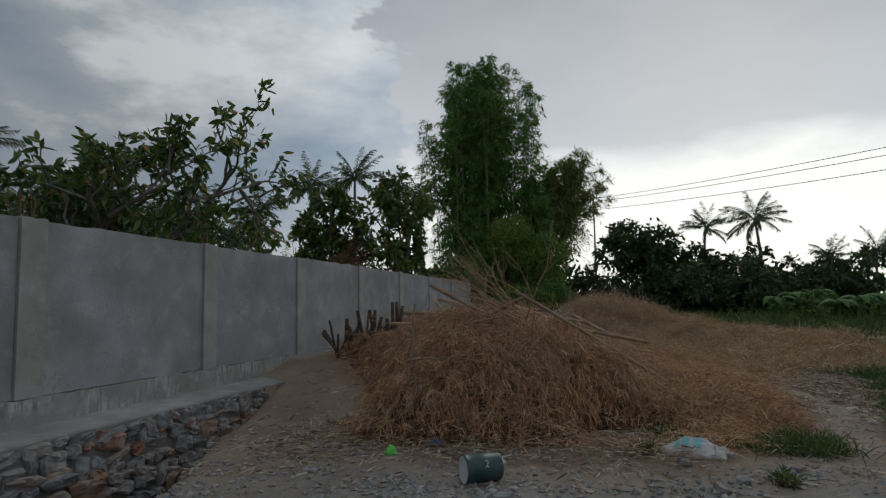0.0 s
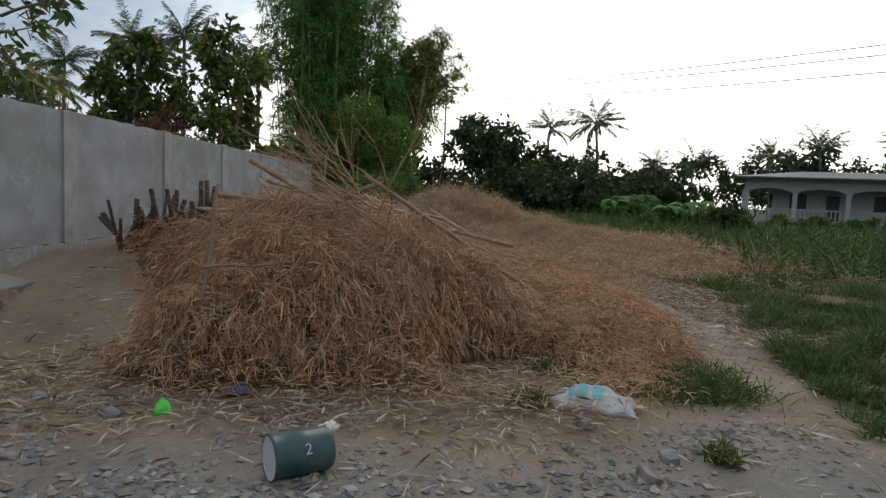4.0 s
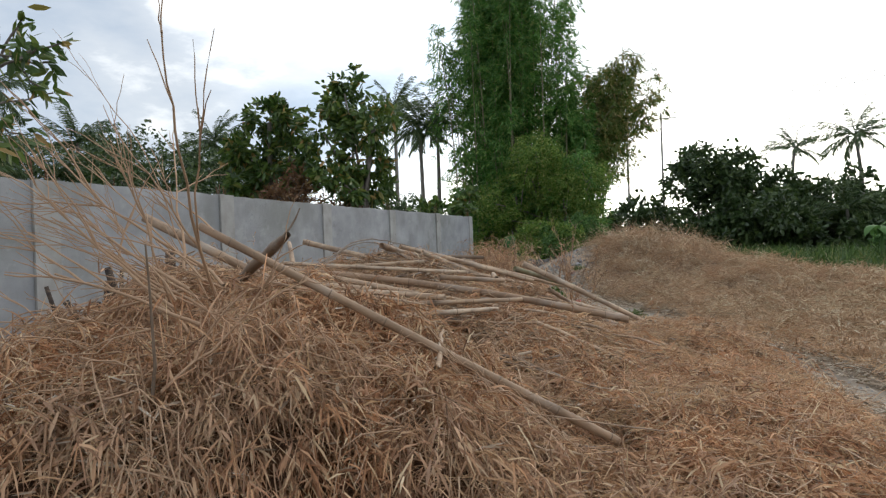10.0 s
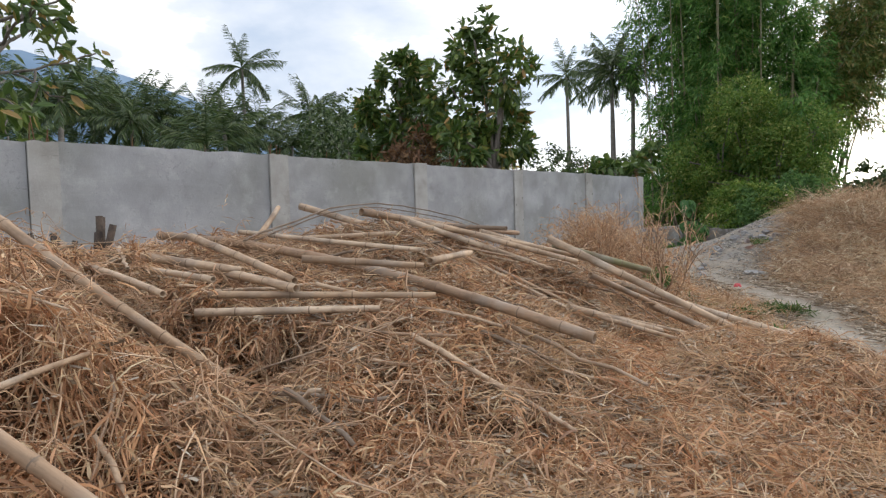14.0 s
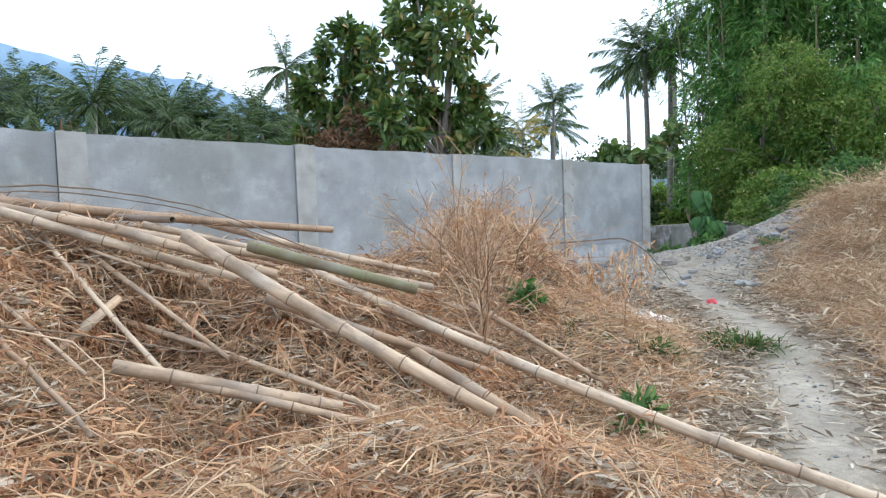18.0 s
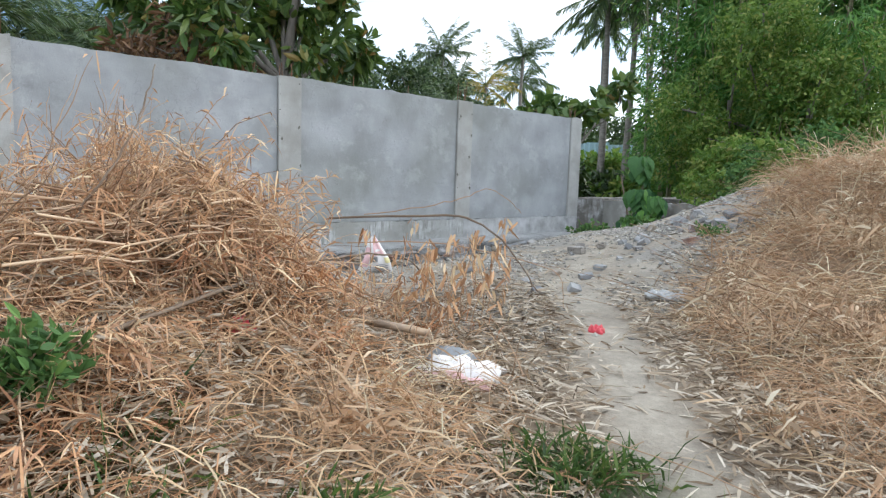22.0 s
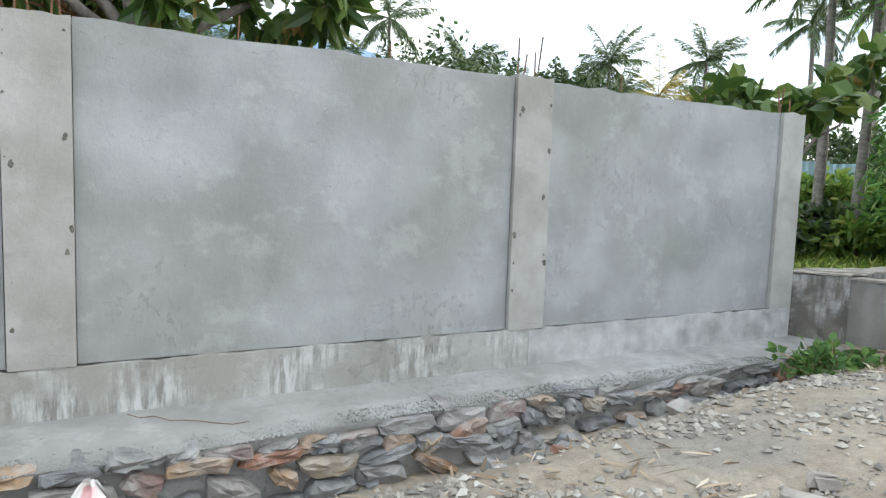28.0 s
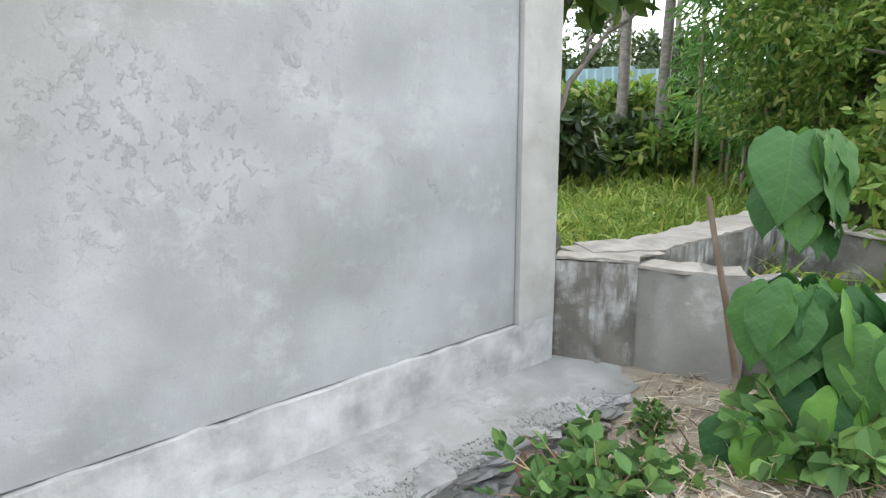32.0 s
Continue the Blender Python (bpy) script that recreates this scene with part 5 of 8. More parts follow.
# ---- bamboo poles and dead wood on the heap ----
def bamboo_pole(p0, p1, r=0.045, mat=None, sag=0.03, taper=0.8, name="bamboo_pole", label="cut dry bamboo pole lying on the straw heap", joint=0.34):
    """A hollow culm with swollen nodes and dark rings, cut open at both ends."""
    p0, p1 = Vector(p0) + Vector((0, 0, 0.05)), Vector(p1) + Vector((0, 0, 0.05))
    L = (p1 - p0).length
    rng = random.Random(int(p0.x * 1000 + p1.y * 100) + 7)
    r = r * 0.82
    ob = thing(name, p0, label, "bamboo pole", "bamboo poles on the heap")
    ob.matrix_basis = Matrix.Translation(p0) @ (p1 - p0).to_track_quat("X", "Z").to_matrix().to_4x4()
    sides, pts, rad, rings = 10, [], [], []
    x = rng.uniform(0.05, joint)
    stations = [(0.0, 1.0)]
    while x < L - 0.03:
        stations += [(x - 0.022, 1.0), (x - 0.008, 1.14), (x, 1.0), (x + 0.012, 1.10), (x + 0.03, 1.0)]
        rings.append(x)
        x += joint * rng.uniform(0.85, 1.15) * (1.15 - 0.3 * x / L)
    stations.append((L, 1.0))
    bend = rng.uniform(-1, 1) * 0.022 * L
    centre = lambda q: (bend * math.sin(math.pi * q / L), -sag * 4 * (q / L) * (1 - q / L))
    bm, loops = bmesh.new(), []
    for q, f in stations:
        rr, (cy, cz) = r * f * (1 - (1 - taper) * q / L), centre(q)
        loops.append([bm.verts.new((q, cy + rr * math.cos(a), cz + rr * math.sin(a))) for a in (2 * math.pi * k / sides for k in range(sides))])
    for q, d in ((0.0, 0.12), (L, -0.12)):
        rr, (cy, cz) = r * 0.78 * (1 - (1 - taper) * q / L), centre(q)
        for dq in (0.0, d):
            loops.append([bm.verts.new((q + dq, cy + rr * math.cos(a), cz + rr * math.sin(a))) for a in (2 * math.pi * k / sides for k in range(sides))])
    n = len(stations)
    order = [(i, i + 1) for i in range(n - 1)] + [(n + 1, n), (n, 0), (n - 1, n + 2), (n + 2, n + 3)]
    for a, b in order:
        for k in range(sides):
            bm.faces.new((loops[a][k], loops[b][k], loops[b][(k + 1) % sides], loops[a][(k + 1) % sides]))
    bm.faces.new(loops[n + 1])
    bm.faces.new(list(reversed(loops[n + 3])))
    part("culm", bm, mat or CULM, ob, "", True)
    for q in rings:
        cy, cz = centre(q)
        rr = r * 1.045 * (1 - (1 - taper) * q / L)
        V, F = tubes([([(q - 0.009, cy, cz), (q, cy, cz), (q + 0.006, cy, cz)], [rr * 0.98, rr * 1.02, rr * 0.97])], 10)
        part("node_ring", np_mesh("node_ring", V, F, NODE_DARK, True), None, ob, "dark node ring")
    return ob


GREENISH = "half-green bamboo pole lying among dry ones"
POLES = [
    ((6.50, -16.54, 0.42), (4.50, -17.66, 1.75), 0.040, None, 0.0),
    ((2.99, -16.60, 1.90), (5.08, -15.74, 0.68), 0.052, None, 0.0),
    ((3.45, -13.49, 1.62), (3.26, -10.68, 1.31), 0.055, None, 0.02),
    ((3.90, -13.30, 1.52), (4.72, -11.76, 0.90), 0.045, None, 0.0),
    ((4.95, -12.56, 1.33), (6.36, -11.72, 0.49), 0.054, None, 0.0),
    ((4.25, -11.50, 1.06), (7.54, -10.58, 0.10), 0.050, None, 0.05),
    ((4.72, -12.12, 1.25), (5.37, -11.36, 0.95), 0.052, "green", 0.0),
    ((2.20, -15.22, 1.20), (4.95, -15.28, 1.15), 0.048, None, -0.04),
    ((1.86, -14.74, 1.44), (6.37, -14.28, 0.85), 0.060, None, -0.10),
    ((3.95, -12.95, 1.47), (4.95, -12.05, 1.08), 0.045, None, 0.0),
    ((5.36, -11.51, 0.66), (6.30, -11.27, 0.26), 0.052, None, 0.0),
    ((5.20, -12.25, 0.98), (5.61, -11.04, 0.44), 0.042, None, 0.0),
    ((4.25, -11.25, 0.92), (5.16, -10.74, 0.37), 0.050, None, 0.0),
    ((2.70, -12.60, 1.50), (4.40, -12.45, 1.42), 0.034, "dead", 0.0),
    ((4.15, -12.55, 1.40), (4.39, -11.94, 1.22), 0.036, None, 0.0),
    ((5.02, -13.38, 0.66), (4.62, -12.82, 1.00), 0.042, None, 0.0),
    ((4.50, -15.60, 1.12), (5.45, -14.60, 1.07), 0.034, None, 0.0),
    ((4.62, -15.75, 1.04), (5.32, -14.95, 1.02), 0.036, None, 0.0),
    ((5.12, -14.30, 1.25), (4.86, -13.55, 1.26), 0.040, None, 0.0),
    ((4.86, -15.17, 1.32), (5.25, -14.50, 1.24), 0.036, None, 0.0),
    ((2.60, -14.10, 1.40), (2.20, -13.60, 1.70), 0.045, None, 0.0),
    ((2.95, -14.95, 1.44), (4.61, -15.06, 1.16), 0.048, None, 0.0),
    ((2.24, -13.35, 1.71), (4.46, -12.26, 1.01), 0.055, None, 0.0),
    ((3.05, -11.79, 1.42), (4.56, -10.49, 0.92), 0.045, None, 0.02),
    ((5.45, -13.05, 0.80), (5.85, -12.20, 0.52), 0.045, None, 0.0),
    ((5.48, -12.95, 0.76), (6.00, -12.05, 0.42), 0.032, None, 0.0),
    ((3.30, -15.60, 1.34), (4.20, -15.20, 1.22), 0.050, None, 0.0),
    ((4.85, -10.45, 0.72), (5.80, -10.08, 0.20), 0.034, None, 0.0),
    ((3.40, -7.75, 0.36), (4.10, -7.35, 0.30), 0.045, None, 0.0),
    ((2.20, -14.10, 1.35), (4.05, -13.60, 1.42), 0.036, None, 0.0),
    ((1.60, -13.30, 1.12), (3.30, -12.80, 1.42), 0.038, None, 0.0),
    ((3.70, -13.50, 1.60), (5.20, -11.10, 0.93), 0.042, None, 0.0),
    ((1.95, -15.60, 1.26), (4.60, -15.62, 1.22), 0.036, None, 0.0),
    ((2.60, -14.30, 1.46), (4.70, -13.95, 1.30), 0.034, None, 0.0),
    ((3.10, -15.90, 1.30), (4.90, -16.05, 1.20), 0.034, None, 0.0),
]
for p0, p1, r, tone, sag in POLES:
    if tone == "green":
        bamboo_pole(p0, p1, r * 0.82, CULM_GREEN, sag, 0.9, label=GREENISH)
    elif tone == "dead":
        bamboo_pole(p0, p1, r, DEADWOOD, sag, 0.8, "dead_log", "grey weathered dead log on the straw heap", 0.9)
    else:
        bamboo_pole(p0, p1, r * 0.84, None, sag)


def build_canes():
    """Slender canes among the thick poles, most of them running down towards the path."""
    rng = np.random.default_rng(57)
    x, y = sample(26, 2.6, 5.7, -13.4, -10.5, lambda u, v: sstep(0.3, 0.6, pile(u, v)), rng)
    for q in range(len(x)):
        a = 0.42 + rng.normal() * 0.24
        L = rng.uniform(0.9, 2.3)
        d = np.array([math.cos(a), math.sin(a)]) * L / 2
        u = np.linspace(-1, 1, 9)
        line = top(x[q] + d[0] * u, y[q] + d[1] * u)
        z0, z1 = line[:3].mean(), line[-3:].mean()
        rise = max(0.0, float(np.max(line - np.linspace(z0, z1, 9)))) * 0.6 + rng.uniform(-0.05, 0.04)
        bamboo_pole((x[q] - d[0], y[q] - d[1], z0 + rise), (x[q] + d[0], y[q] + d[1], z1 + rise), rng.uniform(0.012, 0.022), None, 0.0, 0.7, label="slender dry bamboo cane lying among thick poles", joint=0.42)


build_canes()


def build_sticks():
    """Thin loose sticks and split canes strewn over the heap."""
    rng = np.random.default_rng(91)
    x, y = sample(95, 2.4, 6.6, -17.2, -10.0, lambda u, v: sstep(0.2, 0.5, pile(u, v)), rng)
    for q in range(len(x)):
        L, a = rng.uniform(0.35, 1.25), rng.normal() * 0.75 + 0.40
        d = np.array([math.cos(a), math.sin(a)])
        u = np.linspace(-0.5, 0.5, 7)
        px, py = x[q] + d[0] * L * u, y[q] + d[1] * L * u
        pz = top(px, py)
        line = np.linspace(pz[0], pz[-1], 7)
        pz = line + np.max(pz - line) * 0.8 + rng.uniform(0.05, 0.10)
        r = 0.005 + 0.012 * rng.random() ** 2
        place = np.array([px[0], py[0], pz[0]])
        pts = np.stack([px, py, pz], 1) + rng.normal(size=(7, 3)) * 0.008
        ob = thing("dry_stick", tuple(place), "thin dry stick lying loose on the straw heap", "stick", "loose sticks")
        part("cane", np_mesh("cane", *tubes([(pts - place, np.linspace(r, r * 0.7, 7))], 7), CULM if q % 3 else DEADWOOD, True), None, ob)


build_sticks()


def branching(root, lead, length, radius, rng, levels=3, forks=3, spread=0.55, sway=0.05, paths=None, gravity=0.0):
    """Paths of a forked twig."""
    paths = [] if paths is None else paths
    k = 6
    pts = along(root, np.asarray(root) + unit(np.asarray(lead, float)) * length, k, 0, sway * length * 0.3, rng)
    pts[:, 2] -= gravity * length * np.linspace(0, 1, k) ** 2
    paths.append((pts, np.linspace(radius, radius * 0.45, k)))
    if levels > 1:
        for _ in range(forks):
            i = rng.integers(2, k)
            branching(pts[i], unit(unit(np.asarray(lead, float)) + rng.normal(size=3) * spread), length * rng.uniform(0.4, 0.75), radius * 0.6, rng, levels - 1, forks, spread, sway, paths, gravity)
    return paths


def twig_thing(name, place, label, category, paths, mat, sides=5):
    ob = thing(name, place, label, category)
    for k, path in enumerate(paths):
        V, F = tubes([path], sides)
        name = "twig" if k else "stem"
        part(name, np_mesh(name, V - np.asarray(place), F, mat, True), None, ob)
    return ob


def build_dead_branches():
    rng = np.random.default_rng(5)
    hub = np.array([4.55, -17.75, 1.45])
    groups = []
    for k in range(22):
        paths = []
        lead = np.array([-1.0 + rng.normal() * 0.38, rng.normal() * 0.35 - 0.05, 0.72 + rng.normal() * 0.26])
        branching(hub + rng.normal(size=3) * 0.12, lead, rng.uniform(0.6, 1.05), rng.uniform(0.005, 0.011), rng, 3, 3, 0.26, 0.05, paths, 0.05)
        groups.append(paths)
    spread = thing("dead_branch", hub, "pale dead branch with many bare twigs standing up from the heap", "dead branch")
    for paths in groups:
        for path in paths:
            V, F = tubes([path], 5)
            part("twig", np_mesh("twig", V - hub, F, TWIG, True), None, spread)
    # withered leaves hanging at the tip over the heap
    ob = thing("dead_spray", hub, "drooping spray of withered straw over the heap", "dead branch")
    m = 170
    base = np.array([4.9, -17.95, 1.32]) + rng.normal(size=(m, 3)) * [0.22, 0.15, 0.10]
    V, F = blades(base, unit(rng.normal(size=(m, 3)) * [[0.6, 0.6, 0.3]] - [[0, 0, 0.6]]), rng.uniform(0.08, 0.24, m), 0.007, 0.5, rng)
    part("withered_leaves", np_mesh("withered_leaves", V - hub, F, STRAW), None, ob)
    for path in branching((4.75, -18.2, 1.05), (0.35, 0.3, 0.4), 0.5, 0.010, rng, 3, 4, 0.45, 0.1):
        V, F = tubes([path], 4)
        part("stem", np_mesh("stem", V - hub, F, TWIG, True), None, ob)
    # dark forked stump and the leaning stake
    fork = "dark broken branch stuck in the heap"
    twig_thing("dead_log", (4.2, -16.85, 1.5), fork, "dead branch", [(along((4.64, -17.07, 1.75), (3.66, -16.52, 1.34), 7, 0, 0.012, rng), np.array([0.020, 0.036, 0.034, 0.038, 0.035, 0.040, 0.036])), (along((4.5, -17.0, 1.70), (4.62, -16.9, 1.92), 5, 0, 0.02, rng), np.linspace(0.012, 0.004, 5))], DEADWOOD, 8)
    twig_thing("dead_snag", (4.75, -18.25, 1.1), fork, "dead branch", [(along((4.75, -18.25, 1.05), (4.85, -18.35, 1.70), 5, 0, 0.01, rng), np.linspace(0.008, 0.004, 5))], DEADWOOD, 8)
    twig_thing("wooden_stake", (3.85, -19.2, 0.0), "thin brown leaning stake at the foot of the heap", "stake", [(along((3.36, -19.20, 0.05), (3.38, -18.66, 1.64), 8, 0, 0.012, rng), np.linspace(0.022, 0.014, 8)), (along((3.36, -18.95, 0.96), (3.95, -18.85, 1.00), 6, 0, 0.01, rng), np.linspace(0.013, 0.007, 6))], DEADWOOD, 7)
    # bare forked branches draped over the heap, sprung off its surface
    px, py = sample(84, 2.6, 6.6, -19.2, -10.4, lambda u, v: sstep(0.25, 0.6, pile(u, v)) * (0.35 + 0.65 * sstep(-15.5, -16.5, v)), rng)
    gx, gy = slope(pile, px, py, 0.25)
    for k in range(84):
        p = np.array([px[k], py[k], float(top(px[k], py[k])) + 0.05])
        a = rng.uniform(0, 6.28)
        lead = np.array([-0.8 * gx[k] + 0.7 * math.cos(a), -0.8 * gy[k] + 0.7 * math.sin(a), 0.25])
        paths = branching(p, lead, rng.uniform(0.35, 0.8), rng.uniform(0.0035, 0.0068), rng, 3, 3, 0.55, 0.28)
        for pts, _ in paths:
            level = top(pts[:, 0], pts[:, 1])
            pts[:, 2] = level + 0.06 + 0.6 * np.clip(pts[:, 2] - level, 0, 0.35)
        twig_thing("dead_branch", tuple(p), "grey bare forked branch draped over the straw heap", "dead branch", paths, TWIG, 4)
    for k in range(5):
        p = np.array([rng.uniform(3.9, 6.0), -19.0 + rng.uniform(-0.3, 0.4), 0])
        p[2] = top(p[0], p[1]) * 1.0 + 0.3
        twig_thing("dead_branch", tuple(p), "grey bare branch hanging down the heap's side", "dead branch", branching(p, (rng.normal() * 0.4, -0.35, -0.6), 0.62, 0.006, rng, 3, 4, 0.45, 0.12), TWIG)


build_dead_branches()


def build_stumps():
    """Row of blackened bamboo stumps between the heap and the wall."""
    rng = np.random.default_rng(12)
    clump = thing("bamboo_stumps", (1.4, -15.4, soil(1.4, -15.4)), "clump of blackened cut bamboo stumps before the wall", "bamboo stump")
    for k in range(46):
        heart = ((0.95, -15.5), (1.25, -15.3), (1.62, -15.55), (1.95, -15.35))[k % 4]
        x, y = heart[0] + rng.normal() * 0.10, heart[1] + rng.normal() * 0.16
        z0, z1 = soil(x, y) - 0.05, 1.16 + 0.30 * (x - 0.9) + rng.normal() * 0.15 + 0.06 - 0.25 * (rng.random() < 0.3)
        pts = along((x, y, z0), (x + rng.normal() * 0.16, y + rng.normal() * 0.12, z1), 5)
        r = rng.uniform(0.018, 0.036)
        V, F = tubes([(pts, [r, r * 1.05, r, r * 1.04, r])], 9)
        n = len(V)
        V = np.concatenate([V, pts[-1:]])
        cap = np.array([[n - 9 + j, n - 9 + (j + 1) % 9, n] for j in range(9)])
        me = np_mesh("stump", V - np.array([1.4, -15.4, float(soil(1.4, -15.4))]), [F, cap], CHARRED, True)
        part("stump", me, None, clump)


build_stumps()


def build_dead_bush(place, height, n, seed, label, spread=0.42, radius=0.008):
    rng = np.random.default_rng(seed)
    p = np.array(place, float)
    paths = [(along(p - [0, 0, 0.1], p + [0.02, 0.03, 0.30 * height], 5, 0, 0.01, rng), np.linspace(radius * 2.6, radius * 1.8, 5))]
    for k in range(n):
        lead = np.array([rng.normal() * spread, rng.normal() * spread, 1.0])
        branching(p + [0, 0, rng.uniform(0.05, 0.35) * height], lead, rng.uniform(0.35, 0.72) * height, radius * rng.uniform(0.6, 1.0), rng, 3, 4, 0.38, 0.10, paths)
    ob = thing("dead_bush", place, label, "dead bush")
    V, F = tubes(paths, 4)
    part("branch_mass", np_mesh("branch_mass", V - p, F, TWIG, True), None, ob)
    tips = np.array([q[0][-1] for q in paths])
    t = tips[rng.integers(0, len(tips), 260)] + rng.normal(size=(260, 3)) * 0.02
    V, F = blades(t, unit(rng.normal(size=(260, 3)) + [[0, 0, -0.5]]), rng.uniform(0.04, 0.11, 260), 0.008, 0.6, rng)
    part("withered_leaves", np_mesh("withered_leaves", V - p, F, LOOSE), None, ob)
    return ob


build_dead_bush((5.18, -10.65, float(top(5.18, -10.65)) - 0.05), 1.10, 13, 3, "pale bare dead bush with fine twigs at the heap's end", 0.42, 0.010)
build_dead_bush((4.1, -10.0, float(top(4.1, -10.0)) - 0.15), 0.8, 18, 9, "leaning brown dead brush on a straw mound", 0.7)
build_dead_bush((3.7, -9.3, float(top(3.7, -9.3)) - 0.15), 0.75, 18, 10, "leaning brown dead brush on a straw mound", 0.8)
build_dead_bush((3.2, -9.0, float(top(3.2, -9.0)) - 0.15), 0.65, 14, 17, "leaning brown dead brush on a straw mound", 0.8)


def build_brush():
    """Airy fan of dry stalks and a bundle of long thin stems at the heap's end."""
    rng = np.random.default_rng(64)
    ob = thing("brush_pile", (0, 0, 0), "airy pile of tan dry brushwood at the straw heap's end", "brushwood", kind="stuff")
    m, k = 640, 15
    x, y = 3.35 + rng.normal(size=m) * 0.46, -8.95 + rng.normal(size=m) * 0.60
    far = np.hypot((x - 3.35) / 0.8, (y + 8.95) / 1.0)
    foot = np.stack([x, y, top(x, y) - 0.06], 1)
    lead = unit(np.stack([rng.normal(size=m) * 0.55 + 0.10, rng.normal(size=m) * 0.55 - 0.10, rng.uniform(0.35, 1.1, m)], 1))
    reach = rng.uniform(0.38, 1.0, m) * np.exp(-0.45 * far ** 2)
    u = np.linspace(0, 1, 7)[:, None]
    stalks, base, aim = [], [], []
    for q in range(m):
        side = np.array([-lead[q, 1], lead[q, 0], 0]) * rng.normal() * 0.16
        pts = foot[q] + (lead[q] * u + side * u * u - np.array([0, 0, 0.30]) * u ** 2.4) * reach[q] * 1.15 + rng.normal(size=(7, 3)) * 0.006
        r = rng.uniform(0.002, 0.0046)
        stalks.append((pts, np.linspace(r, r * 0.4, 7)))
        s = rng.uniform(0.25, 1.0, k)
        base.append(np.stack([np.interp(s, u[:, 0], pts[:, c]) for c in range(3)], 1))
        aim.append(unit(lead[q] * 0.5 + rng.normal(size=(k, 3)) * 0.7 - [0, 0, 0.25]))
    part("stalks", np_mesh("stalks", *tubes(stalks, 4), TWIG, True), None, ob)
    n = m * k
    part("withered_leaves", np_mesh("withered_leaves", *blades(np.concatenate(base), np.concatenate(aim), rng.uniform(0.04, 0.14, n), rng.uniform(0.005, 0.012, n), 0.6, rng), LOOSE), None, ob)
    lying = []
    for q in range(90):
        p = np.array([4.15 + rng.normal() * 0.22, -10.05 + rng.normal() * 0.35])
        e = np.array([3.05 + rng.normal() * 0.35, -7.15 + rng.normal() * 0.4])
        a, b = sorted(rng.uniform(0.0, 1.0, 2))
        b = max(b, a + 0.35)
        v = np.linspace(a, b, 8)
        px, py = p[0] + (e[0] - p[0]) * v, p[1] + (e[1] - p[1]) * v
        ground = top(px, py)
        line = np.linspace(ground[0], ground[-1], 8)
        pz = 0.5 * line + 0.5 * ground + max(0.0, float(np.max(ground - line))) * 0.4 + rng.uniform(0.02, 0.22)
        r = rng.uniform(0.003, 0.009)
        lying.append((np.stack([px + rng.normal(size=8) * 0.012, py, pz + rng.normal(size=8) * 0.008], 1), np.linspace(r, r * 0.5, 8)))
    part("lying_stems", np_mesh("lying_stems", *tubes(lying, 5), TWIG, True), None, ob)


build_brush()


